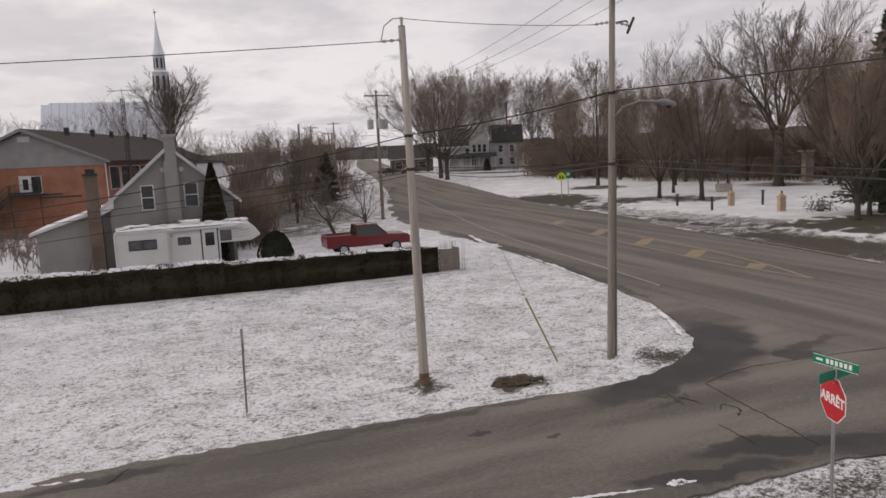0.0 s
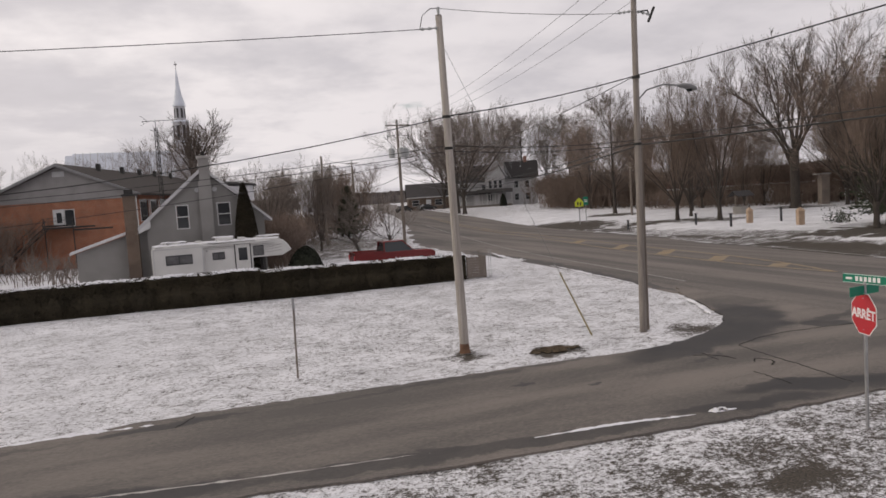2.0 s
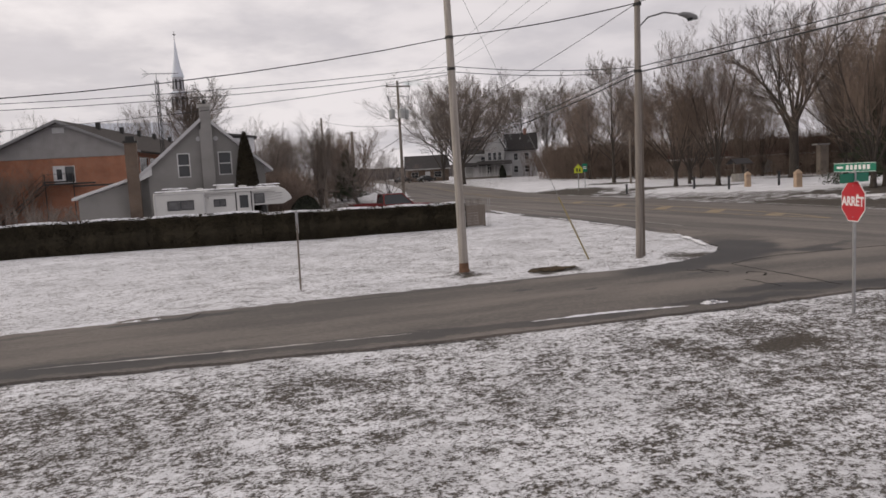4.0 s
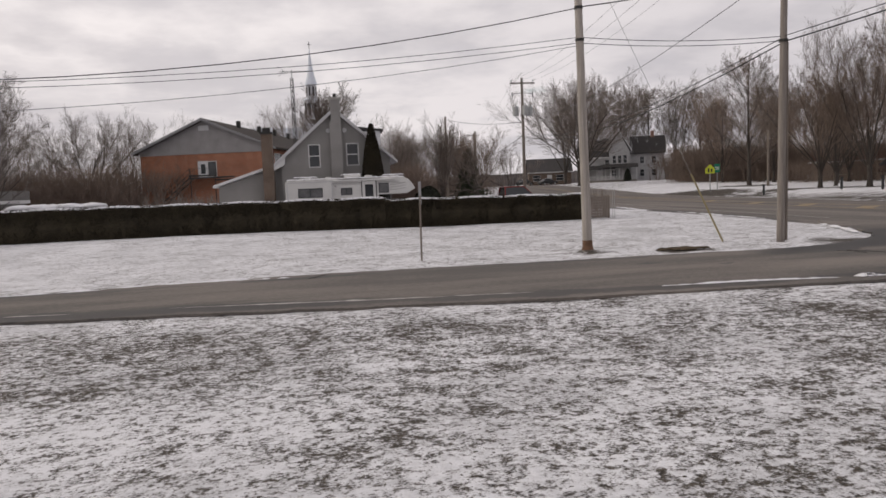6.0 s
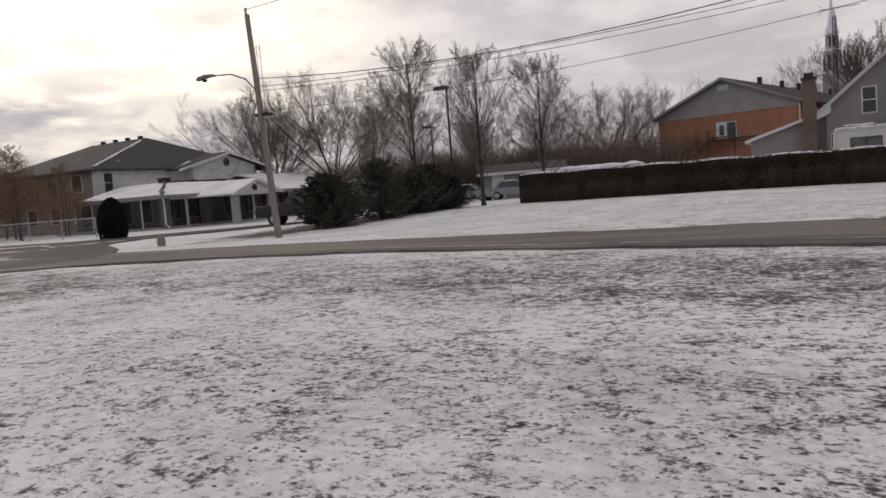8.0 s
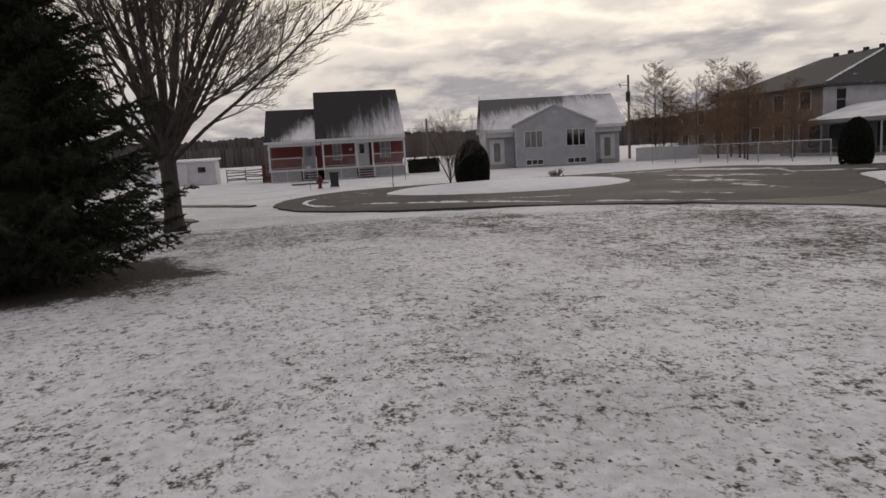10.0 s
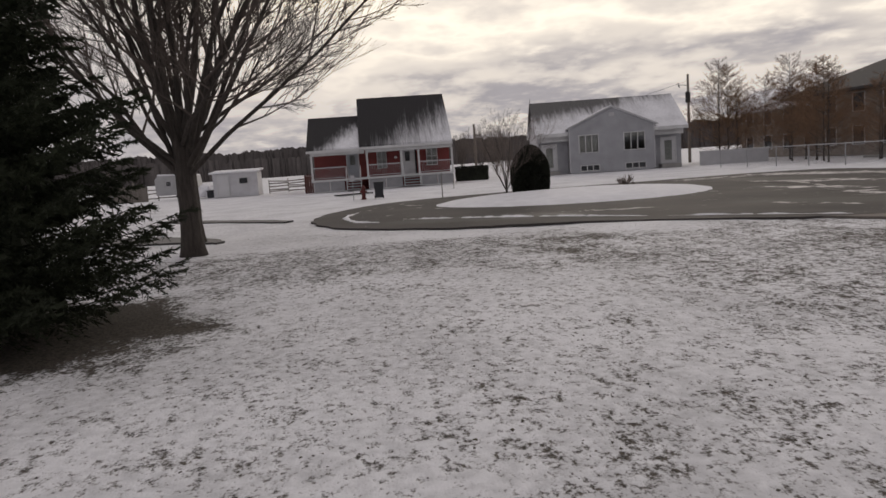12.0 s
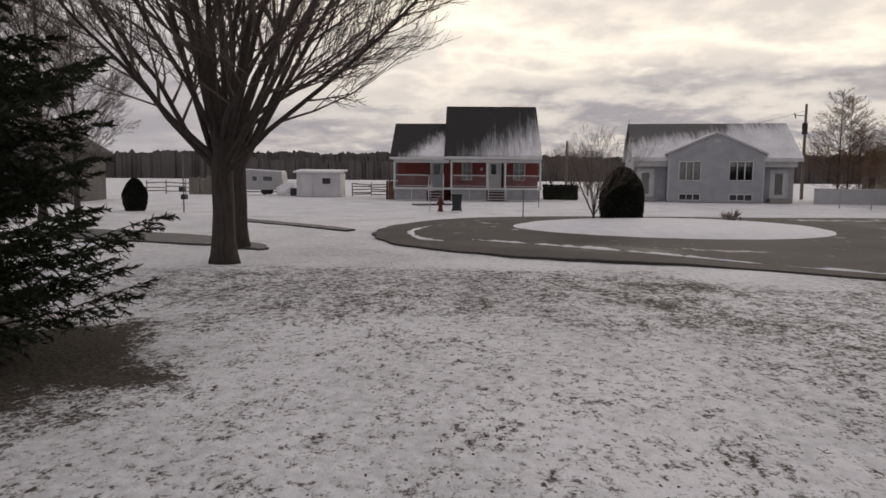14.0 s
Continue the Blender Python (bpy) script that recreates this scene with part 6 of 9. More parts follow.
lean_house("far_blue_house", pose(38.0, 205.0, rise_at(38, 205), 0, 0, -5), 10.0, 8.0, 5.0, 8.0, "grey_siding", "roof_brown", "pale two-storey house far along the road", [(-3.0, -1.8, 1.0, 2.4), (1.8, 3.0, 1.0, 2.4), (-3.0, -1.8, 3.4, 4.6)])
lean_house("brick_bungalow", pose(69.0, 62.0, rise_at(69, 62), 0, 0, -48), 22.0, 9.0, 2.7, 4.8, "brick_tan", "roof_rust", "long tan brick bungalow with a reddish roof behind bare trees", [(-8.0, -6.0, 0.9, 2.2), (-3.0, -1.0, 0.9, 2.2), (5.0, 7.0, 0.9, 2.2)], None, "x", doors=((2.2, 3.2, 0.2, 2.3),))
# the stone house takes the same brick, its shade put into the colour
lean_house("stone_house", pose(-59.5, -44.6, 0, 0, 0, 100), 6.0, 9.0, 3.2, 5.2, "porch_brick", "roof_brown", "grey stone house partly hidden by trees", [(1.5, 2.3, 0.9, 2.6), (-2.0, -0.8, 0.9, 2.4)], None, "y")
lean_house("garage", pose(-33.0, 39.0, 0, 0, 0, 20), 7.0, 8.0, 2.3, 3.0, "farm_siding", "roof_brown", "low grey garage with a dark snow-flecked roof", [], None, "x", doors=((-2.6, -1.7, 0.1, 2.1),))
lean_house("long_barn", pose(-44.0, 80.0, 0, 0, 0, 10), 26.0, 10.0, 3.2, 5.6, "farm_siding", "roof_snow", "long low grey building with snowy roof", [(-9, -7, 1.0, 2.2), (3, 5, 1.0, 2.2)])


# ---- trees ----
def turned(d, ang, az):
    side = d.orthogonal().normalized()
    side = Matrix.Rotation(az, 3, d) @ side
    return (d * math.cos(ang) + side * math.sin(ang)).normalized()


def bare_tree(seed, height, trunk_h, r0, limbs, spread=(15, 42), kids=(9, 7, 5), up=0.10, wob=0.16, lens=(0.42, 0.40, 0.45), twig=0.006, extra=(), leader=False, taper=0.08, limb_r=(0.26, 0.42), fork=0.3):
    """Trunk and crown of a leafless tree: limbs, branches, twigs, each thinner and more numerous."""
    rng = random.Random(seed)
    trunk, crown, limb_list = Geo(), Geo(), []
    sides = (7, 6, 4, 3, 3)
    segs = (7, 5, 4, 3, 2)

    angles = ((25, 45), (26, 48), (20, 42), (14, 34), (12, 30))
    lift = (1.0, 1.0, 1.3, 1.7, 1.7)
    sway = (1.0, 1.0, 0.85, 0.6, 0.5)

    def branch(p, d, length, r, level, g):
        n = segs[level]
        pts, dirs = [p.copy()], [d.copy()]
        w = wob * sway[level]
        for i in range(n):
            d = (d + Vector((rng.gauss(0, w), rng.gauss(0, w), rng.gauss(0, w * 0.6) + up * lift[level]))).normalized()
            p = p + d * (length / n)
            pts.append(p.copy())
            dirs.append(d.copy())
        end = max(twig * 0.6, r * 0.22)
        rads = [r + (end - r) * (i / n) ** 0.8 for i in range(n + 1)]
        g.tube(pts, rads, sides[level], cap=False)
        if level - 1 >= len(kids) or (level > 0 and kids[level - 1] == 0):
            return
        count = kids[level - 1] if level else 0
        for k in range(count):
            t = 0.20 + 0.78 * ((k + rng.random()) / count) ** 0.85
            i = min(n - 1, int(t * n))
            f = t * n - i
            q = pts[i].lerp(pts[i + 1], f)
            rr = rads[i] + (rads[i + 1] - rads[i]) * f
            nd = turned(dirs[i + 1], radians(rng.uniform(*angles[level])), rng.uniform(0, 6.28))
            # side shoots that would grow downwards are fewer and shorter
            ll = length * lens[min(level - 1, len(lens) - 1)] * rng.uniform(0.65, 1.3) * (1.15 - 0.5 * t) * (0.75 if nd.z < 0 else 1.0)
            branch(q, nd, ll, max(twig, min(rr * 0.62, 0.017 * ll + twig)), level + 1, crown)

    def fresh():
        limb_list.append(Geo())
        return limb_list[-1]

    # trunk with a flared foot
    pts = [Vector((0, 0, -0.1)), Vector((0, 0, 0.15)), Vector((0.01, 0, 0.5))]
    rads = [r0 * 1.55, r0 * 1.25, r0 * 1.05]
    p = pts[-1]
    n = 4
    for i in range(n):
        p = p + Vector((rng.gauss(0, 0.02), rng.gauss(0, 0.02), (trunk_h - 0.5) / n))
        pts.append(p.copy())
        rads.append(r0 * (1.0 - taper * (i + 1) / n + (0.12 if i == n - 1 and taper < 0.5 else 0)))
    trunk.tube(pts, rads, 12)
    for k in range(limbs):
        az = 2 * math.pi * (k + rng.uniform(-0.3, 0.3)) / limbs
        ang = radians(rng.uniform(*spread)) if not (leader and k == 0) else radians(3)
        d = Vector((math.sin(ang) * math.cos(az), math.sin(ang) * math.sin(az), math.cos(ang)))
        start = p - Vector((0, 0, rng.uniform(0.0, fork) * trunk_h)) + Vector((d.x, d.y, 0)) * r0 * 0.5
        branch(start, d, (height - trunk_h) * rng.uniform(0.82, 1.05) / max(0.75, math.cos(ang)), r0 * rng.uniform(*limb_r), 1, fresh())
    for az, ang, length, rr, z in extra:
        d = Vector((math.sin(ang) * math.cos(az), math.sin(ang) * math.sin(az), math.cos(ang)))
        branch(Vector((0, 0, z)) + Vector((d.x, d.y, 0)) * r0 * 0.6, d, length, rr, 1, fresh())
    return trunk, crown, limb_list


def make_tree(name, geos, m, label, category="tree", group="", bark="bark", twig="twig"):
    t = thing(name, m, label, category, group)
    part("trunk", geos[0], bark, t, smooth=True)
    part("crown", geos[1], twig, t)
    for g in geos[2] if len(geos) > 2 else ():
        part("limb", g, bark, t, smooth=True)
    return t


# the two maples on the lawn
MAPLE_SIDE = ((radians(62), radians(58), 7.0, 0.065, 1.75), (radians(48), radians(46), 6.8, 0.07, 1.9), (radians(75), radians(40), 7.2, 0.075, 2.1), (radians(235), radians(50), 6.0, 0.07, 1.7), (radians(300), radians(52), 5.4, 0.06, 2.0), (radians(95), radians(62), 5.0, 0.045, 2.3), (radians(20), radians(58), 5.2, 0.05, 2.4), (radians(115), radians(50), 5.6, 0.055, 2.5), (radians(262), radians(42), 7.0, 0.08, 1.8), (radians(205), radians(36), 7.6, 0.085, 2.0), (radians(340), radians(40), 6.4, 0.06, 2.3), (radians(160), radians(46), 6.0, 0.06, 2.2))
maple_a = make_tree("maple_tree", bare_tree(11, 11.0, 2.5, 0.215, 8, (2, 24), (15, 10, 7), up=0.055, wob=0.11, twig=0.0042, limb_r=(0.30, 0.54), lens=(0.34, 0.44, 0.55), extra=MAPLE_SIDE, fork=0.45), pose(-32.84, -22.5, 0), "large bare maple with a spreading crown on the lawn", group="lawn maples", twig="twig_dark")
maple_b = make_tree("maple_tree", bare_tree(12, 10.5, 2.5, 0.20, 9, (3, 34), (13, 9, 6), up=0.055, wob=0.10, twig=0.0042, limb_r=(0.30, 0.48), lens=(0.34, 0.44, 0.55), fork=0.36), pose(-35.8, -23.15, 0), "bare maple standing close behind another on the lawn", group="lawn maples", twig="twig_dark")

# tree kinds for the distance, built at 12 m and scaled where they stand
KINDS = []
for s, (th, r, lb, sp, up) in enumerate(((2.0, 0.21, 13, (5, 46), 0.06), (1.8, 0.19, 13, (4, 34), 0.07), (3.0, 0.25, 11, (8, 50), 0.045), (1.6, 0.17, 13, (4, 30), 0.07))):
    KINDS.append(bare_tree(30 + s, 12.0, th, r, lb, sp, (14, 9, 6) if s != 2 else (17, 11, 7), up=up, wob=0.085 if s != 2 else 0.12, twig=0.0058 if s != 2 else 0.0050, lens=(0.34, 0.44, 0.55), leader=s in (1, 3), fork=0.35))
# a slim larch: one straight stem with short side limbs all the way up
larch_rng = random.Random(55)
KINDS.append(bare_tree(40, 12.0, 11.6, 0.10, 2, (3, 8), (14, 6), up=0.02, wob=0.07, twig=0.0075, lens=(0.28, 0.45), taper=0.85, extra=[(larch_rng.uniform(0, 6.28), radians(larch_rng.uniform(50, 76)), (0.9 + 5.0 * (1 - z / 12.2)) * larch_rng.uniform(0.8, 1.15), 0.022, z) for z in [0.9 + 0.11 * i for i in range(96)]]))
# an upright tree with one leader and steep side limbs
KINDS.append(bare_tree(41, 12.0, 11.0, 0.17, 3, (3, 12), (12, 8, 5), up=0.045, wob=0.06, twig=0.0046, lens=(0.34, 0.44, 0.55), taper=0.85, extra=[(larch_rng.uniform(0, 6.28), radians(larch_rng.uniform(30, 52)), 5.0 * math.sin(math.pi * (0.26 + 0.68 * (z - 1.6) / 9.6)) ** 0.8 * larch_rng.uniform(0.8, 1.15), 0.048 - 0.003 * z, z) for z in [1.7 + 0.22 * i for i in range(43)]]))
# a leaning old fruit tree with a crooked crown
KINDS.append(bare_tree(42, 12.0, 5.0, 0.30, 7, (15, 75), (10, 8, 6), up=0.03, wob=0.20, twig=0.010, lens=(0.42, 0.46, 0.55)))
# an old maple with a stout trunk and a high, dense, rounded crown
KINDS.append(bare_tree(43, 12.0, 4.6, 0.34, 11, (8, 52), (15, 10, 7), up=0.04, wob=0.13, twig=0.0062, limb_r=(0.30, 0.48), lens=(0.36, 0.44, 0.52), fork=0.4))
FIRST = {}


def plant(kind, x, y, height, turn, name="bare_tree", label="leafless deciduous tree with a twiggy crown", group="bare trees", twig="twig", lean=0):
    m = pose(x, y, rise_at(x, y), 0, 0, turn) if not lean else pose(x, y, rise_at(x, y), 0, lean, 0)
    s = height / 12.0
    key = (kind, twig)
    if key not in FIRST:
        FIRST[key] = make_tree(name, KINDS[kind], m @ Matrix.Diagonal((s, s, s, 1)), label, "tree", group, twig=twig)
        return FIRST[key]
    t = copy_thing(FIRST[key], m)
    t.scale = (s, s, s)
    return tagged(t, label, "tree", group)


EASTERN = [  # trees along the far side of the main road
    (0, 41.4, 42.8, 11.0, 0, "twig_red"), (1, 42.4, 37.6, 13.6, 40, "twig_red"), (5, 48.8, 65.5, 16.0, 70, "twig"), (7, 61.0, 46.0, 18.5, 10, "twig_dark"), (3, 67, 44, 15.0, 280, "twig_dark"), (0, 73, 43, 15.0, 130, "twig"), (1, 64.5, 38, 13.0, 35, "twig_dark"), (3, 70, 36, 13.0, 310, "twig"), (0, 47.0, 47.5, 9.6, 200, "twig_dark"),
    (0, 37.4, 16.6, 11.0, 80, "twig_red"), (3, 39.8, 17.6, 11.0, 20, "twig_red"), (2, 41.4, 106.8, 18.0, 30, "twig"), (2, 40.6, 101.4, 17.0, 130, "twig"),
    (5, 55.0, 134.0, 20.0, 90, "twig"), (3, 63, 136, 21.0, 150, "twig"), (5, 69, 134, 20.0, 10, "twig"), (3, 71, 125, 19.5, 210, "twig"), (5, 76, 124, 19.0, 100, "twig"), (1, 50, 138, 20.0, 300, "twig"), (3, 70, 108, 15.0, 20, "twig_red"), (5, 65, 100, 13.0, 240, "twig_red"),
    (1, 71, 66, 14.0, 310, "twig"), (1, 66, 42, 10.0, 77, "twig_red"), (3, 62, 76, 14.0, 260, "twig"), (3, 76, 54, 13.0, 50, "twig"), (2, 82, 44, 11.0, 110, "twig"), (3, 69, 34, 9.5, 170, "twig_red"), (1, 57, 72, 11.5, 222, "twig_red"),
    (0, 54, 80, 12.0, 300, "twig_red"), (1, 62, 30, 9.0, 33, "twig_red"), (3, 50, 25, 9.0, 133, "twig_red"), (0, 66, 88, 13.0, 12, "twig"), (0, 60, 61, 10.5, 140, "twig_red"), (3, 66, 56, 10.5, 180, "twig_red"), (1, 72, 47, 10.0, 60, "twig_red"), (0, 55, 57, 9.0, 15, "twig_red"), (3, 64, 68, 11.5, 95, "twig_red"), (0, 74, 39, 11.0, 285, "twig_red"), (3, 58, 51, 8.5, 200, "twig_red"), (1, 68, 76, 12.0, 330, "twig_red")]
for k, x, y, hgt, trn, tw in EASTERN:
    plant(k, x, y, hgt, trn, twig=tw, label="tall bare tree beyond the main road" if hgt > 14 else "rounded bare tree on the snowy verge", group="trees along the main road")
NORTHERN = [(1, -0.6, 44.0, 7.2, 5), (0, -18.3, 112, 12.5, 170), (0, -9.5, 98, 13.5, 200), (1, 0.8, 50, 6.6, 280), (0, 9.0, 78, 6.5, 300), (3, 16.5, 98, 7.0, 12), (3, 5.2, 52, 8.2, 80), (1, 20.0, 126, 9.0, 150), (3, 12, 130, 10.0, 188), (3, 3.0, 66, 8.0, 120), (1, -3.0, 62, 8.5, 20)]
BRUSHY = [(3, 8.2, 67, 7.6, 130), (0, 11.4, 71, 7.4, 220), (3, 14.4, 84, 8.2, 75), (1, 4.2, 72, 7.8, 255), (0, 18.6, 90, 8.0, 15)]
for k, x, y, hgt, trn in NORTHERN:
    plant(k, x, y, hgt, trn, label="bare tree behind the houses", group="trees behind the houses")
for k, x, y, hgt, trn in BRUSHY:
    plant(k, x, y, hgt, trn, twig="twig_red", label="brushy reddish bare tree beyond the gardens", group="trees behind the houses")
plant(6, 5.0, 32.5, 5.2, 0, label="leaning dark old fruit tree in the garden", group="", lean=-24)
plant(6, 7.4, 34.0, 4.6, 200, label="crooked low fruit tree in the garden", group="")
WESTERN = [(2, -56.2, 43.2, 13.2, 15), (2, -67, 45.3, 12.6, 75), (5, -36.0, 25.8, 11.4, 0), (5, -27.3, 18.5, 8.6, 48), (5, -30.4, 37.3, 11.0, 118), (2, -31.6, 63.2, 10.5, 160), (3, -44.0, 32.0, 8.8, 190), (5, -47, 44, 11.0, 225), (0, -28.4, 69, 9.7, 260), (3, -41, 47, 9.0, 290), (3, -36, 52, 9.0, 330), (2, -72, 52, 13.5, 350), (1, -52, 70, 10.0, 20), (3, -22.6, 91, 11.5, 62), (0, -38, 70, 9.0, 205)]
for k, x, y, hgt, trn in WESTERN:
    plant(k, x, y, hgt, trn, label="bare tree beside the parking area", group="trees by the parking area")
for k, x, y, hgt, trn in ((5, -44.6, -33.2, 10.5, 30), (5, -52, -36, 9.0, 170), (5, -40, -34, 10.0, 66)):
    plant(k, x, y, hgt, trn, label="bare tree at the edge of the lawn", group="trees at the lawn edge")
for k, x, y, hgt, trn in ((4, -78.5, 13.0, 9.2, 10), (4, -80.0, 14.6, 8.8, 130), (4, -76.5, 13.6, 6.4, 210), (4, -61.0, 11.6, 6.4, 300), (4, -72.5, 16.0, 8.6, 90), (4, -66.5, 14.4, 7.4, 45), (4, -69.4, 15.4, 6.6, 75), (4, -63.6, 13.0, 7.2, 175), (4, -74.4, 15.0, 7.2, 330), (4, -68.0, 13.4, 6.2, 120), (4, -60.0, 14.6, 5.6, 200), (4, -58.6, 13.4, 5.0, 60)):
    plant(k, x, y, hgt, trn, "larch", "rusty bare larch in front of the residence", "larches", "larch")
for k, x, y, hgt, trn in ((0, -45.3, -13.0, 2.9, 40),):
    plant(k, x, y, hgt, trn, label="small bare ornamental tree on the traffic island", group="")


def thicket(name, count, region, hts, seed, material, label):
    """Leafless undergrowth: many thin forked stems."""
    rng = random.Random(seed)
    g = Geo()
    for _ in range(count):
        x, y = region(rng)
        h = rng.uniform(*hts)
        d = Vector((rng.gauss(0, 0.25), rng.gauss(0, 0.25), 1)).normalized()
        p0 = Vector((x, y, rise_at(x, y) - 0.05))
        p1 = p0 + d * h * 0.5
        g.tube([p0, p1], [0.03, 0.02], 3, cap=False)
        for _k in range(4):
            e = turned(d, radians(rng.uniform(8, 40)), rng.uniform(0, 6.28))
            p2 = p1 + e * h * rng.uniform(0.3, 0.55)
            g.tube([p1, p2], [0.018, 0.008], 3, cap=False)
            for _j in range(3):
                e2 = turned(e, radians(rng.uniform(15, 50)), rng.uniform(0, 6.28))
                b = p1.lerp(p2, rng.uniform(0.3, 0.9))
                g.tube([b, b + e2 * h * rng.uniform(0.12, 0.28)], [0.012, 0.006], 3, cap=False)
    tagged(part(name, g, material), label, "undergrowth", kind="stuff")


def band(p0, p1, wide):
    def pick(r):
        t = r.random()
        return (p0[0] + (p1[0] - p0[0]) * t + r.uniform(-wide, wide), p0[1] + (p1[1] - p0[1]) * t + r.uniform(-wide, wide))
    return pick


for k, x, y, hgt, trn in ((2, -93.0, -6.6, 4.6, 10), (0, -95.0, -4.6, 4.2, 90), (3, -96.0, -8.4, 4.0, 200)):
    plant(k, x, y, hgt, trn, label="low bare tree behind the gardens", group="trees behind the gardens")
make_tree("old_elm_tree", bare_tree(77, 22.5, 12.5, 0.62, 16, (4, 50), (13, 9, 6), up=0.03, wob=0.10, twig=0.014, lens=(0.36, 0.44, 0.55), fork=0.25), pose(-5.0, 132.0, 0), "very tall bare elm with a rounded crown before the church", twig="twig_dark")


thicket("undergrowth_east", 3400, band((56, 88), (84, 46), 6), (2.4, 6.6), 81, "twig_red", "brown leafless undergrowth behind the roadside trees")
thicket("undergrowth_fence", 520, band((54.5, 90.5), (58.5, 86), 3), (2.2, 5.2), 91, "twig_red", "brown leafless brush beside the white house garden")
thicket("undergrowth_garden", 1500, band((64, 112), (76, 98), 4.5), (2.5, 7.0), 89, "twig_red", "brown leafless undergrowth beside the white house")
thicket("undergrowth_bungalow", 380, band((57, 67), (72, 50), 1.8), (1.6, 3.6), 88, "twig_red", "leafless shrubs in front of the bungalow")
thicket("undergrowth_east_low", 700, band((56, 97), (62, 86), 1.5), (0.8, 1.7), 82, "twig_red", "low leafless shrubs along a garden edge")
thicket("undergrowth_north", 420, band((-2, 35), (0.5, 44), 1.8), (2.2, 4.4), 83, "twig_red", "dense leafless shrubs behind the trailer")
thicket("undergrowth_north_far", 900, band((-1, 58), (18, 96), 5), (1.2, 3.6), 84, "twig_red", "leafless brush beyond the gardens")
thicket("undergrowth_west", 2600, band((-62, 46), (-24, 60), 5), (2.4, 6.2), 85, "twig_red", "leafless brush behind the parking area")
thicket("undergrowth_yard", 110, band((-21, 46), (-12.5, 29), 1.6), (0.8, 2.4), 90, "twig", "low leafless shrubs between the farmhouse and the brick building")
thicket("undergrowth_far_north", 500, band((-44, 112), (-14, 116), 6), (2.5, 6.0), 86, "twig", "leafless brush behind the brick building")
thicket("island_shrub", 10, band((-44.6, -8.3), (-44.4, -8.1), 0.15), (0.5, 0.9), 87, "twig", "small leafless shrub on the traffic island")


def conifer(seed, height, radius, whorls, per, sprigs, needles, nl, low=0.25, droop=0.25, power=0.9, core_share=0.5):
    rng = random.Random(seed)
    trunk, crown = Geo(), Geo()
    trunk.tube([(0, 0, -0.1), (0, 0, height * 0.5), (0, 0, height)], [0.016 * height + 0.05, 0.01 * height + 0.02, 0.01], 8)
    core = []
    for i in range(9):
        s = i / 8
        core.append((max(0.01, radius * core_share * ((1 - s) ** (power + 1.2) if power > 0 else 1 - s ** -power)), low + 0.1 + (height - low) * 0.97 * s))
    crown.lathe(core, n=9)
    for w in range(whorls):
        t = w / (whorls - 1)
        z = low + (height - low - 0.1) * t
        R = radius * ((1 - t) ** power if power > 0 else 1 - t ** -power) * rng.uniform(0.8, 1.12) + 0.12
        for b in range(per):
            az = 2 * math.pi * (b + rng.random()) / per + w * 0.7
            zb = z + rng.uniform(-0.5, 0.5) * (height / whorls)
            L = R * rng.uniform(0.72, 1.15)
            out = Vector((math.cos(az), math.sin(az), 0))
            pts = []
            for i in range(5):
                s = i / 4
                pts.append(Vector((0, 0, max(0.12, zb))) + out * L * s + Vector((0, 0, L * (0.12 * s - droop * s * s + 0.16 * s ** 3))))
            crown.tube(pts, [0.02, 0.016, 0.012, 0.008, 0.004], 3, cap=False)
            for k in range(sprigs):
                s = 0.18 + 0.82 * (k + rng.random()) / sprigs
                i = min(3, int(s * 4))
                q = pts[i].lerp(pts[i + 1], s * 4 - i)
                side = 1 if k % 2 else -1
                d = (out * rng.uniform(0.5, 1.0) + Vector((-out.y, out.x, 0)) * side * rng.uniform(0.5, 1.0) + Vector((0, 0, rng.uniform(-0.75, 0.15)))).normalized()
                if k >= sprigs - 2:
                    d = (out + Vector((0, 0, rng.uniform(-0.1, 0.25)))).normalized()
                ln = (0.16 + 0.30 * L * (1.05 - s) * 0.6) * rng.uniform(0.7, 1.25)
                for j in range(needles):
                    u = (j + rng.random()) / needles
                    base = q + d * ln * u
                    nd = (d * 0.8 + Vector((rng.uniform(-1, 1), rng.uniform(-1, 1), rng.uniform(-0.8, 0.9)))).normalized()
                    wv = nd.orthogonal().normalized() * nl * rng.uniform(0.13, 0.24)
                    kk = len(crown.v)
                    crown.v += [tuple(base - wv), tuple(base + wv), tuple(base + nd * nl * rng.uniform(0.7, 1.3))]
                    crown.f.append((kk, kk + 1, kk + 2))
    return trunk, crown


make_tree("spruce_tree", conifer(101, 5.3, 2.15, 25, 17, 34, 20, 0.08, 0.1, 0.09, -2.1, 0.45), pose(-24.85, -23.2, 0), "dark green spruce with low sweeping boughs", "spruce", bark="bark", twig="needles")
make_tree("spruce_tree", conifer(102, 14.4, 4.0, 40, 11, 12, 9, 0.22, 0.8, 0.30), pose(42.4, 18.6, rise_at(42.4, 18.6)), "tall dark spruce beyond the main road", "spruce", twig="needles")
for i, (x, y, hh, rr) in enumerate(((-28.6, 5.4, 2.3, 1.35), (-29.2, 6.9, 2.0, 1.5), (-28.7, 9.8, 2.9, 1.6), (-28.4, 12.4, 2.4, 1.6), (-28.8, 14.6, 2.7, 1.5), (-28.6, 16.6, 2.0, 1.3))):
    make_tree("pine_tree", conifer(110 + i, hh, rr, 13, 8, 13, 12, 0.13, 0.15, -0.16, 0.55, 0.12), pose(x, y, 0, 0, 0, 40 * i), "bushy dark green pine beside the road", "pine", "row of young pines", twig="pine")
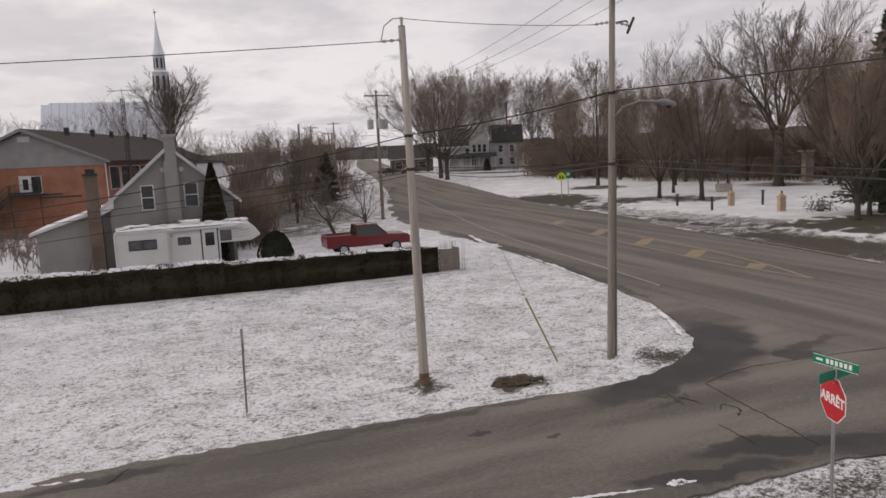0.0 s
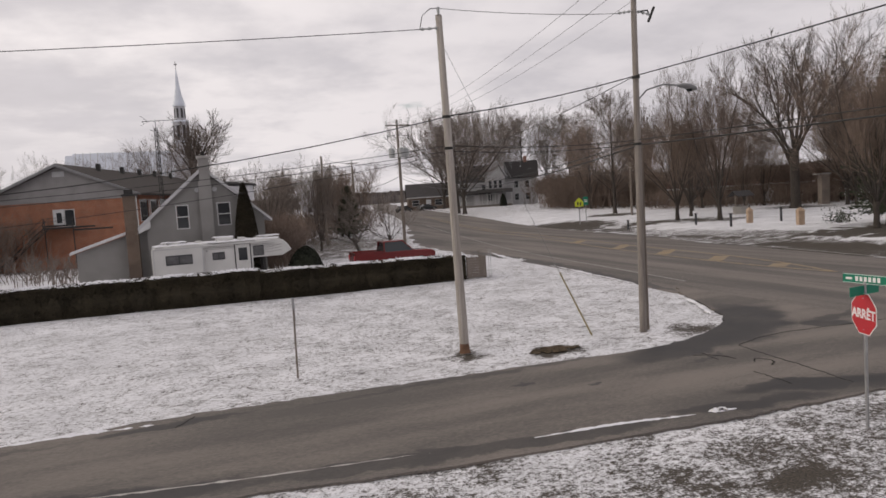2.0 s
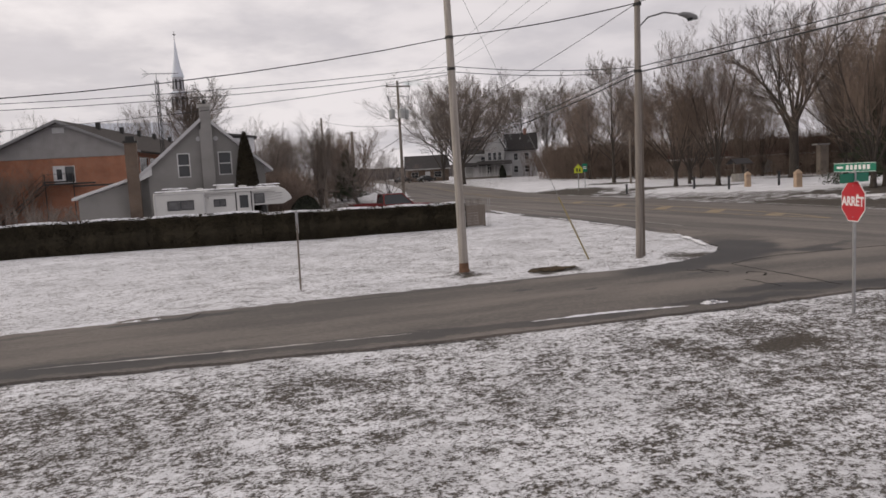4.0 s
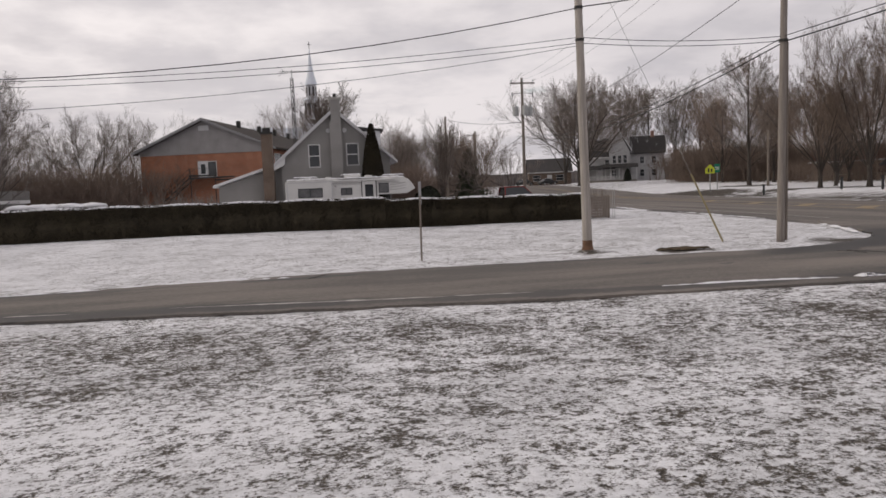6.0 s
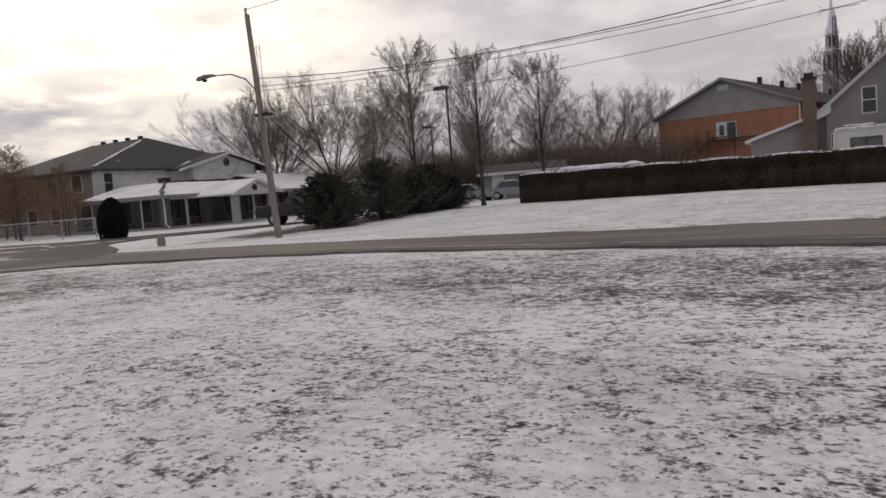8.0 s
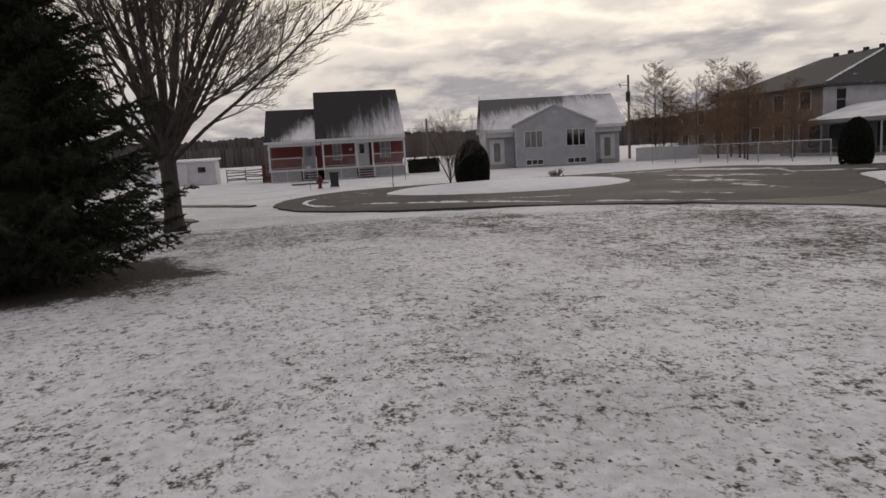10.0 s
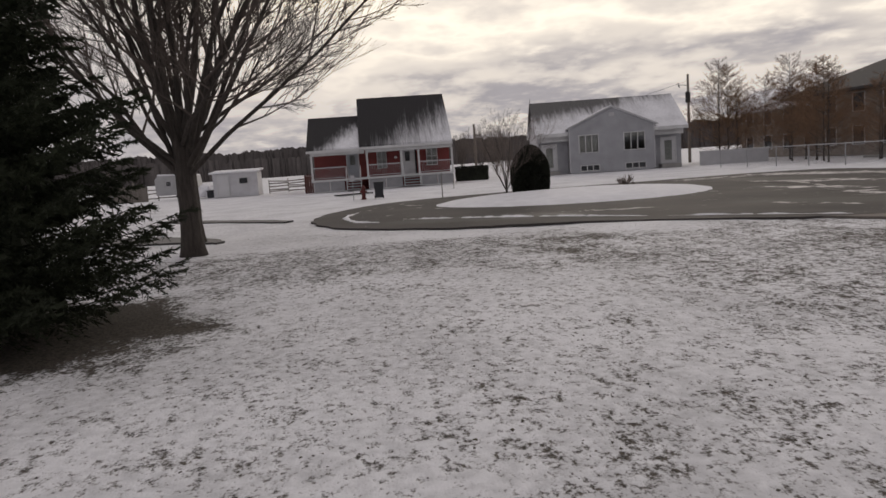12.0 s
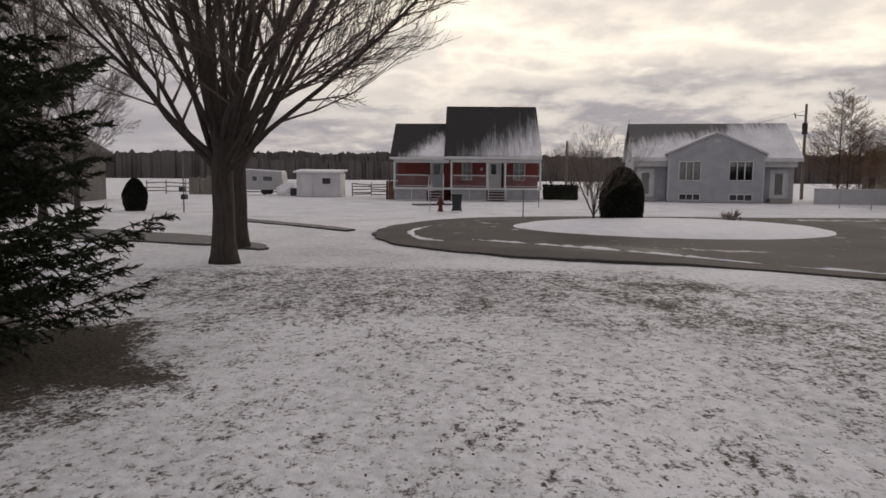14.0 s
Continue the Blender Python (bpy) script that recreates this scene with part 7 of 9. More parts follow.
for i, (x, y, hh, rr) in enumerate(((0.6, 62.0, 5.2, 1.9), (12.0, 70.0, 6.2, 2.2))):
    make_tree("spruce_tree", conifer(118 + i, hh, rr, 16, 9, 9, 8, 0.28, 0.4, 0.2), pose(x, y, rise_at(x, y)), "small dark conifer among bare trees", "spruce", twig="needles")


def leafy(seed, count, size, surface, snow=False):
    """Leaf clumps laid over a surface: surface(rng) gives a place and an outward direction."""
    rng = random.Random(seed)
    g = Geo()
    for _ in range(count):
        p, nrm = surface(rng)
        d = (nrm + Vector((rng.gauss(0, 0.5), rng.gauss(0, 0.5), rng.gauss(0.15, 0.5)))).normalized()
        w = d.orthogonal().normalized()
        w = Matrix.Rotation(rng.uniform(0, 6.28), 3, d) @ w
        s = size * rng.uniform(0.6, 1.4)
        k = len(g.v)
        g.v += [tuple(p - w * s * 0.45), tuple(p + w * s * 0.45), tuple(p + d * s + w * s * 0.2), tuple(p + d * s * 0.9 - w * s * 0.3)]
        g.f.append((k, k + 1, k + 2, k + 3))
    return g


def egg_bush(name, m, rx, ry, hgt, label, seed, count=9000, point=1.0, leaf="evergreen"):
    t = thing(name, m, label, "shrub")

    def surf(r):
        a, s = r.uniform(0, 6.28), r.random()
        z = s ** 0.9
        q = math.sin(math.pi * min(1.0, 0.22 + 0.78 * z)) ** 0.55 if z < 0.999 else 0.02
        q = min(1.0, q) * (1 + 0.07 * math.sin(3 * a + seed) + 0.05 * math.sin(7 * z + 2 * a))
        if point > 1:
            q = (1 - z ** 2.4) * 0.9 + 0.06 if z > 0.15 else 0.9 + 0.1 * z
        return Vector((math.cos(a) * rx * q, math.sin(a) * ry * q, z * hgt)), Vector((math.cos(a), math.sin(a), z - 0.3)).normalized()

    prof = []
    for i in range(9):
        z = i / 8
        q = math.sin(math.pi * min(1.0, 0.22 + 0.78 * z)) ** 0.55 if 0 < z < 0.99 else (0.6 if z == 0 else 0.02)
        if point > 1:
            q = (1 - z ** 2.4) * 0.85 + 0.03
        prof.append((max(0.02, q * rx * 0.93), z * hgt * 0.98))
    part("stem_mass", Geo().lathe(prof, n=14), leaf, t)
    part("foliage", leafy(seed, count, 0.075, surf), leaf, t)
    return t


egg_bush("clipped_bush", pose(-45.9, -11.8, -0.02), 0.79, 0.78, 2.12, "dark rounded evergreen bush on the snowy island", 120)
egg_bush("cone_shrub", pose(-44.3, 6.75, 0), 0.72, 0.72, 2.2, "dark evergreen shrub beside the residence drive", 121, 6000)
egg_bush("cypress", pose(-3.84, 27.2, 0), 0.82, 0.8, 6.3, "narrow dark columnar evergreen beside the farmhouse", 122, 9000, 2, "cedar")
egg_bush("clipped_bush", pose(-53.0, -33.7, 0), 0.5, 0.5, 1.5, "dark evergreen bush beside the stone house", 123, 4000)
egg_bush("small_evergreen", pose(55.4, 116.5, rise_at(55.4, 116.5)), 0.8, 0.8, 2.6, "small dark evergreen in front of the white house", 124, 2500, 2)
egg_bush("dark_shrub", pose(-0.6, 24.8, 0), 1.0, 0.9, 2.1, "dark leafless shrub beside the trailer", 125, 2500)


def hedge(x0, x1, y0, y1, h0, h1, seed, label):
    t = thing("cedar_hedge", pose(0, 0, 0), label, "hedge", "hedge rows")
    top = lambda x: h0 + (h1 - h0) * (x - x0) / (x1 - x0)
    g = Geo()
    n = int((x1 - x0) / 0.4)
    rng = random.Random(seed)
    prof = [(y0, 0.0), (y0 - 0.05, 0.5), (y0 + 0.02, 0.95), (y0 + 0.14, 1.0), (y1 - 0.14, 1.0), (y1, 0.9), (y1 + 0.03, 0.0)]
    for i in range(n + 1):
        x = x0 + (x1 - x0) * i / n
        for y, q in prof:
            g.v.append((x, y + 0.025 * noise.noise((x * 1.3, q * 3, seed)), -0.03 if q == 0 else top(x) * q + 0.03 * noise.noise((x * 2, y, 7))))
    k = len(prof)
    for i in range(n):
        for j in range(k - 1):
            g.f.append((i * k + j, (i + 1) * k + j, (i + 1) * k + j + 1, i * k + j + 1))
    g.f.append(tuple(range(k)))
    g.f.append(tuple(range((n + 1) * k - 1, n * k - 1, -1)))
    part("branch_mass", g, "cedar", t)

    def surf(r):
        x = r.uniform(x0, x1)
        q = r.random()
        wob = 0.06 * noise.noise((x * 1.7, seed, 0)) + 0.05 * noise.noise((x * 5.3, seed, 3))
        if q < 0.72:
            return Vector((x, y0 - 0.02 + wob * 0.6, top(x) * r.random())), Vector((0, -1, 0.2))
        if q < 0.92:
            return Vector((x, r.uniform(y0, y1), top(x) + wob * 0.5)), Vector((0, -0.2, 1))
        e = x0 if r.random() < 0.5 else x1
        return Vector((e, r.uniform(y0, y1), top(e) * r.random())), Vector((1 if e == x1 else -1, 0, 0.2))

    part("foliage", leafy(seed, int(1500 * (x1 - x0)), 0.05, surf), "cedar", t)
    s = Geo()
    for _ in range(int(95 * (x1 - x0))):
        x = rng.uniform(x0, x1)
        y = y0 + 0.04 + (y1 - y0 - 0.08) * rng.random()
        s.lump((x, y, top(x) - 0.01 + 0.025 * math.sin(x * 2.1)), rng.uniform(0.04, 0.15), rng.uniform(0.04, 0.12), rng.uniform(0.03, 0.085), rng, 5, 0.35)
    part("snow_cap", s, "snow", t, "broken white snow on the clipped top")


hedge(-24.4, -4.15, 17.0, 18.1, 1.72, 1.58, 131, "long dark clipped cedar hedge capped with snow")
hedge(-4.1, 6.9, 17.05, 18.1, 1.46, 1.32, 132, "lower dark cedar hedge capped with snow")


# far woods on the horizon, several ragged rows one behind another
def far_woods():
    """Three rings of bare woods round the horizon: uneven fronts of narrow crowns with ragged tops."""
    rng = random.Random(140)
    g = Geo()
    for row, (dist, hgt) in enumerate(((560, 12.5), (600, 15.5), (650, 17.5))):
        n = 3600
        first = len(g.v)
        for k in range(n):
            a = 2 * math.pi * k / n
            d = dist * (1 + 0.05 * math.sin(5 * a + row)) + 6.0 * noise.noise((k * 0.11, row, 0)) + rng.uniform(-1.3, 1.3)
            x, y = math.cos(a), math.sin(a)
            h = hgt * (0.9 + 0.10 * math.sin(9 * a + row * 2) + 0.16 * noise.noise((k * 0.045, row, 3)) + 0.10 * noise.noise((k * 0.31, row, 5)) + rng.uniform(-0.035, 0.035)) * (1.35 if x * d < -200 else 0.8)
            for off, z in ((0.0, -0.3), (0.6, h * 0.6), (2.4, h), (8.0, h * 0.85)):
                g.v.append((x * (d + off), y * (d + off), z))
        for k in range(n):
            o, p = first + 4 * k, first + 4 * ((k + 1) % n)
            g.f += [(o + j, p + j, p + j + 1, o + j + 1) for j in range(3)]
    tagged(part("far_woods", g, "woods"), "distant grey-brown bare woods along the horizon", "woods", kind="stuff")


far_woods()


# ---- poles, lamps and cables ----
def sag(a, b, drop, n=14):
    a, b = Vector(a), Vector(b)
    return [a.lerp(b, i / n) - Vector((0, 0, drop * 4 * (i / n) * (1 - i / n))) for i in range(n + 1)]


def cable(a, b, drop, r, label, material="wire", group="overhead cables"):
    g = Geo().tube(sag(a, b, drop), r * 0.82, 5)
    tagged(part("overhead_cable", g, material), label, "cable", group)


def insulator(parent, a, b, r=0.05, discs=3):
    g = Geo()
    a, b = Vector(a), Vector(b)
    pts, rads = [], []
    for i in range(discs * 3 + 1):
        pts.append(a.lerp(b, i / (discs * 3)))
        rads.append(r if i % 3 == 1 else r * 0.4)
    g.tube(pts, rads, 8)
    part("insulator", g, "transformer", parent)


P1, P1T = Vector((0, 0, 0)), Vector((-0.10, 0.12, 9.75))
P2, P2T = Vector((5.89, -0.48, 0)), Vector((6.12, -0.42, 10.95))
P3, P3T = Vector((13.0, 48.7, 0)), Vector((13.0, 48.7, 12.4))
P4, P4T = Vector((-27.4, 0.93, 0)), Vector((-27.82, 0.87, 8.0))
P6T = Vector((3.2, -46.0, 10.5))


def on(p, pt, z):
    return p.lerp(pt, z / pt.z)


def utility_pole(p, pt, label, material="pole", r=(0.14, 0.095), foot=True):
    t = thing("utility_pole", Matrix.Translation(p), label, "utility pole", "utility poles")
    d = pt - p
    part("shaft", Geo().tube([d * -0.02, d * 0.05, d * 0.5, d], [r[0] * 1.02, r[0], (r[0] + r[1]) / 2, r[1]], 14), material, t, smooth=True)
    part("pole_top", Geo().tube([d, d * 1.003], r[1] * 0.99, 14), "pole_dark", t)
    if foot:
        part("stained_foot", Geo().tube([d * 0.002, d * 0.012, d * 0.03], [r[0] * 1.25, r[0] * 1.06, r[0] * 1.02], 14, cap=False), "pole_rot", t)
    return t


p1 = utility_pole(P1, P1T, "weathered grey wooden utility pole on the snowy verge")
insulator(p1, (-0.12, 0.1, 9.42), (-0.75, 0.1, 9.36))
part("top_pin", Geo().tube([(-0.1, 0.12, 9.7), (-0.1, 0.12, 10.0)], [0.03, 0.05], 8), "transformer", p1)
part("jumper", Geo().tube([(-0.7, 0.1, 9.36), (-0.6, 0.1, 9.75), (-0.35, 0.11, 9.95), (-0.1, 0.12, 9.98)], 0.012, 5), "wire", p1)
for z in (6.9, 6.0):
    q = on(P1, P1T, z)
    part("clamp", Geo().tube([q - Vector((0, 0, 0.04)), q + Vector((0, 0, 0.04))], 0.125, 12), "dark_metal", p1)

p2 = utility_pole(P2, P2T, "tall weathered utility pole with street light at the corner", "pole_mid", (0.115, 0.083), foot=False)
o = -P2
for sx in (-1, 1):
    insulator(p2, Vector((6.1 + 0.12 * sx, -0.42, 9.9)) + o, Vector((6.1 + 0.62 * sx, -0.42, 9.82)) + o)
part("cutout_bracket", Geo().tube([Vector((6.25, -0.42, 9.9)) + o, Vector((6.6, -0.42, 9.95)) + o, Vector((6.72, -0.42, 9.7)) + o], 0.025, 6).tube([Vector((6.85, -0.42, 10.05)) + o, Vector((6.62, -0.42, 9.6)) + o], 0.04, 6), "dark_metal", p2)
part("crossarm", Geo().box(5.0 - 5.94, 7.25 - 5.94, -0.2, -0.1, 10.55, 10.67), "pole_dark", p2)
for x in (5.1, 6.1, 7.15):
    part("pin_insulator", Geo().lathe([(0.02, 10.66), (0.02, 10.74), (0.05, 10.76), (0.06, 10.84), (0.03, 10.9)], x - 5.94, -0.15, 8), "transformer", p2)
part("riser_pipe", Geo().tube([(0.165, -0.02, 0.0), (0.22, 0.0, 5.8)], 0.04, 8), "pole_dark", p2)
arm = part("lamp_arm", Geo().tube([(0.12, -0.02, 7.15), (0.5, -0.03, 7.5), (1.1, -0.05, 7.66), (1.75, -0.06, 7.62)], 0.026, 8), "lamp_grey", p2)
part("lamp_head", Geo().tube([(1.65, -0.06, 7.61), (1.8, -0.06, 7.62), (2.05, -0.06, 7.58), (2.3, -0.06, 7.53), (2.38, -0.06, 7.51)], [0.035, 0.075, 0.11, 0.085, 0.025], 10), "lamp_grey", arm, smooth=True)
part("lamp_lens", Geo().tube([(2.08, -0.06, 7.50), (2.08, -0.06, 7.42)], [0.11, 0.06], 10), "glass", arm)
for z in (5.85, 7.9):
    q = on(P2, P2T, z) - P2
    part("clamp", Geo().tube([q - Vector((0, 0, 0.04)), q + Vector((0, 0, 0.04))], 0.13, 12), "dark_metal", p2)

p3 = utility_pole(P3, P3T, "tall wooden pole carrying crossarm and three transformers", "pole_dark", (0.17, 0.12), foot=False)
part("crossarm", Geo().box(-1.25, 1.25, -0.18, -0.08, 11.85, 11.98), "pole_dark", p3)
for x in (-1.1, 0.0, 1.1):
    part("pin_insulator", Geo().lathe([(0.02, 11.97), (0.05, 12.1), (0.06, 12.2), (0.03, 12.28)], x, -0.13, 8), "transformer", p3)
for x, y in ((-0.72, 0.0), (0.72, 0.0), (0.1, -0.6)):
    tr = part("transformer", Geo().lathe([(0.26, 8.75), (0.30, 8.8), (0.30, 9.6), (0.27, 9.68), (0.1, 9.72)], x, y, 14), "transformer", p3, smooth=False)
    part("bushing", Geo().lathe([(0.05, 9.7), (0.07, 9.8), (0.04, 9.95)], x, y, 8), "transformer", tr)
for x in (-1.05, 1.05):
    part("fuse_cutout", Geo().tube([(x, -0.1, 11.0), (x, -0.1, 10.5)], [0.05, 0.035], 6).tube([(0, -0.1, 11.0), (x, -0.1, 10.85)], 0.025, 5), "dark_metal", p3)

p4 = utility_pole(P4, P4T, "weathered wooden pole with street light beside the pines", "pole_mid", (0.125, 0.09), foot=False)
arm = part("lamp_arm", Geo().tube([(-0.35, 0, 5.3), (-0.6, -0.25, 5.75), (-1.0, -0.55, 5.95), (-1.5, -0.9, 5.93)], 0.028, 8), "lamp_grey", p4)
part("lamp_head", Geo().tube([(-1.4, -0.83, 5.93), (-1.55, -0.94, 5.94), (-1.75, -1.08, 5.9), (-1.95, -1.22, 5.83), (-2.0, -1.25, 5.81)], [0.03, 0.06, 0.09, 0.075, 0.02], 10), "lamp_grey", arm, smooth=True)
part("lamp_lens", Geo().tube([(-1.75, -1.08, 5.8), (-1.75, -1.08, 5.73)], [0.1, 0.06], 10), "glass", arm)
part("cable_bracket", Geo().box(-0.5, 0.2, -0.1, 0.1, 4.4, 4.5), "dark_metal", p4)
part("top_pin", Geo().tube([(-0.45, -0.08, 8.0), (-0.45, -0.08, 8.25)], [0.03, 0.05], 8), "transformer", p4)

for x, y, h, lbl in ((-86.6, 13.9, 8.8, "dark wooden pole with a small transformer"), (-88.0, -7.9, 5.3, "short dark wooden pole behind the gardens"), (7.2, 59.3, 9.9, "dark wooden pole among bare trees"), (13.8, 73.2, 9.3, "dark wooden pole among bare trees"), (46.9, 58.8, 7.4, "dark pole on the far verge")):
    t = utility_pole(Vector((x, y, rise_at(x, y))), Vector((x, y, h)), lbl, "pole_dark", (0.15, 0.11), foot=False)
    if h == 8.8:
        part("transformer", Geo().lathe([(0.25, 6.0), (0.25, 7.0), (0.1, 7.1)], 0.35, -0.2, 10), "dark_metal", t)
        part("bracket", Geo().tube([(0, 0, 7.7), (-1.0, -0.6, 7.9)], 0.03, 5).tube([(-0.9, -0.5, 7.6), (-1.0, -0.6, 8.1)], 0.05, 5), "dark_metal", t)
for x, y, h in ((26.3, 128.3, 13.2), (19.9, 119.4, 12.2), (34, 170, 12.5)):
    t = utility_pole(Vector((x, y, rise_at(x, y))), Vector((x, y, h)), "distant utility pole with crossarm along the road", "pole_dark", (0.17, 0.12), foot=False)
    part("crossarm", Geo().box(-1.25, 1.25, -0.1, 0.1, h - rise_at(x, y) - 0.45, h - rise_at(x, y) - 0.3), "pole_dark", t)

# cables along the side road, and along the main road
cable(Vector((-0.75, 0.1, 9.36)), P4T + Vector((0, 0, 0.2)), 0.18, 0.013, "thin bare primary wire along the side road")
cable(on(P1, P1T, 6.9), on(P4, P4T, 5.75), 1.1, 0.017, "thick black cable along the side road")
cable(on(P1, P1T, 6.08), on(P4, P4T, 5.45), 0.62, 0.010, "black cable along the side road")
cable(on(P1, P1T, 5.92), on(P4, P4T, 5.3), 0.62, 0.010, "black cable along the side road")
cable(on(P1, P1T, 5.85), on(P4, P4T, 4.6), 0.78, 0.009, "thin black cable along the side road")
cable(P1T + Vector((0, 0, 0.22)), Vector((5.5, -0.42, 9.82)), 0.08, 0.012, "thin bare wire between two poles", "wire_light")
cable(on(P1, P1T, 6.92), on(P2, P2T, 7.95), 0.10, 0.021, "thick black cable between two poles")
cable(on(P1, P1T, 6.08), on(P2, P2T, 5.98), 0.12, 0.012, "black cable between two poles")
cable(on(P1, P1T, 5.92), on(P2, P2T, 5.85), 0.12, 0.012, "black cable between two poles")
cable(on(P2, P2T, 7.95), (13.1, 48.6, 8.2), 0.9, 0.015, "black cable along the main road")
cable(on(P2, P2T, 5.95), (13.1, 48.6, 7.0), 1.15, 0.017, "black cable along the main road")
cable(on(P2, P2T, 5.8), (13.1, 48.6, 6.7), 1.2, 0.024, "thick black cable along the main road")
cable(on(P2, P2T, 7.95), P6T - Vector((0, 0, 2.2)), 0.5, 0.021, "thick black cable along the main road")
cable(on(P2, P2T, 5.98), P6T - Vector((0, 0, 4.2)), 0.4, 0.015, "black cable along the main road")
cable(on(P2, P2T, 5.82), P6T - Vector((0, 0, 4.4)), 0.4, 0.024, "thick black cable along the main road")
for dx in (-0.9, 0.1, 1.1):
    cable(Vector((6.05 + dx, -0.6, 10.88)), Vector((13.1 + dx * 1.05, 48.5, 12.25)), 0.9, 0.011, "thin bare primary wire along the main road", "wire_light")
    cable(Vector((6.05 + dx, -0.6, 10.88)), P6T + Vector((dx, 0, 0.3)), 0.6, 0.011, "thin bare primary wire along the main road", "wire_light")
    cable(Vector((13.1 + dx * 1.05, 48.5, 12.25)), Vector((26.3 + dx, 128.3, 13.0)), 1.2, 0.012, "thin bare primary wire along the main road", "wire_light")
cable((13.1, 48.6, 8.2), (7.2, 59.3, 9.6), 0.4, 0.02, "service cable to the gardens")
cable((13.1, 48.6, 7.2), (46.9, 58.8, 6.5), 0.8, 0.016, "service cable across the main road")
cable((13.1, 48.6, 7.0), (26.3, 128.3, 8.5), 1.0, 0.035, "thick black cable along the main road")
cable((7.2, 59.3, 9.5), (0.0, 33.0, 5.2), 0.8, 0.012, "service cable to the farmhouse")
cable(on(P4, P4T, 5.6), (-63.0, 32.0, 5.2), 1.2, 0.02, "service cable to the residence")
cable(on(P4, P4T, 5.2), (-63.0, 34.0, 4.6), 1.2, 0.02, "service cable to the residence")
cable((-86.6, 13.9, 8.2), (-88.0, -7.9, 4.9), 0.8, 0.015, "thin cable behind the gardens")

# the guy wire and its yellow guard
top, foot = on(P1, P1T, 9.05), Vector((4.18, -0.23, 0.0))
tagged(part("guy_wire", Geo().tube([foot, top], 0.006, 5), "wire_light"), "steel guy wire staying the pole", "guy wire")
tagged(part("guy_guard", Geo().tube([foot.lerp(top, 0.005), foot.lerp(top, 0.23)], [0.03, 0.026], 8), "yellow"), "leaning yellow plastic guard on a guy wire", "guy guard")

m = thing("marker_stake", pose(-4.88, 0.03, 0), "slim grey marker post on the verge", "marker stake")
part("post", Geo().tube([(0, 0, -0.1), (0.02, 0.03, 1.2), (0.05, 0.1, 2.17)], [0.028, 0.026, 0.024], 8), "pole_dark", m)
part("flat_blade", Geo().box(0.005, 0.075, 0.055, 0.075, 1.55, 2.18), "metal", m)


def sign_text(body, size, parent, m, material="sign_white"):
    cu = bpy.data.curves.new("lettering", "FONT")
    cu.body, cu.size, cu.align_x, cu.align_y, cu.extrude, cu.offset = body, size, "CENTER", "CENTER", 0.002, size * 0.03
    tmp = bpy.data.objects.new("lettering", cu)
    me = bpy.data.meshes.new_from_object(tmp)
    bpy.data.objects.remove(tmp)
    me.materials.append(M[material])
    ob = new("lettering", me)
    ob.parent = parent
    ob.matrix_local = m
    return ob


def stop_sign():
    t = thing("stop_sign", pose(3.86, -9.95, 0, 0, 0, 250), "red octagonal stop sign with green street name blades", "stop sign")
    part("post", Geo().box(-0.032, 0.032, -0.012, 0.02, -0.2, 2.62), "metal", t)
    R = 0.375 / math.cos(math.pi / 8)
    def octagon(r):
        return [(r * math.cos(math.pi / 8 + k * math.pi / 4), 2.05 + r * math.sin(math.pi / 8 + k * math.pi / 4)) for k in range(8)]
    plate = part("plate", Geo().prism(octagon(R), "y", -0.022, -0.016), "sign_white", t)
    part("red_field", Geo().prism(octagon(R * 0.95), "y", -0.026, -0.0221), "stop_red", plate)
    sign_text("ARRÊT", 0.235, plate, pose(0, -0.0285, 2.04, 90, 0, 0))
    for z in (2.33, 1.76):
        part("bolt", Geo().tube([(0, -0.03, z), (0, -0.02, z)], 0.012, 8), "metal", plate)
    for z, turn, w in ((2.67, 22, 0.42), (2.48, -62, 0.42)):
        b = part("name_blade", Geo().box(-w, w, -0.006, 0.006, z - 0.085, z + 0.085), "sign_green", t, "green street name blade with white border")
        b.matrix_local = pose(0, 0, 0, 0, 0, turn)
        for k in range(6):
            xa = -w * 0.40 + w * 0.2 * k
            part("lettering_bar", Geo().box(xa, xa + w * 0.13, -0.0085, -0.0061, z - 0.042, z + 0.042), "sign_white", b)
        part("lettering_bar", Geo().box(-w * 0.85, -w * 0.55, -0.0085, -0.0061, z - 0.02, z + 0.02), "sign_white", b)
        part("blade_border", Geo().box(-w, w, -0.008, -0.0061, z + 0.072, z + 0.08).box(-w, w, -0.008, -0.0061, z - 0.08, z - 0.072), "sign_white", b)


stop_sign()


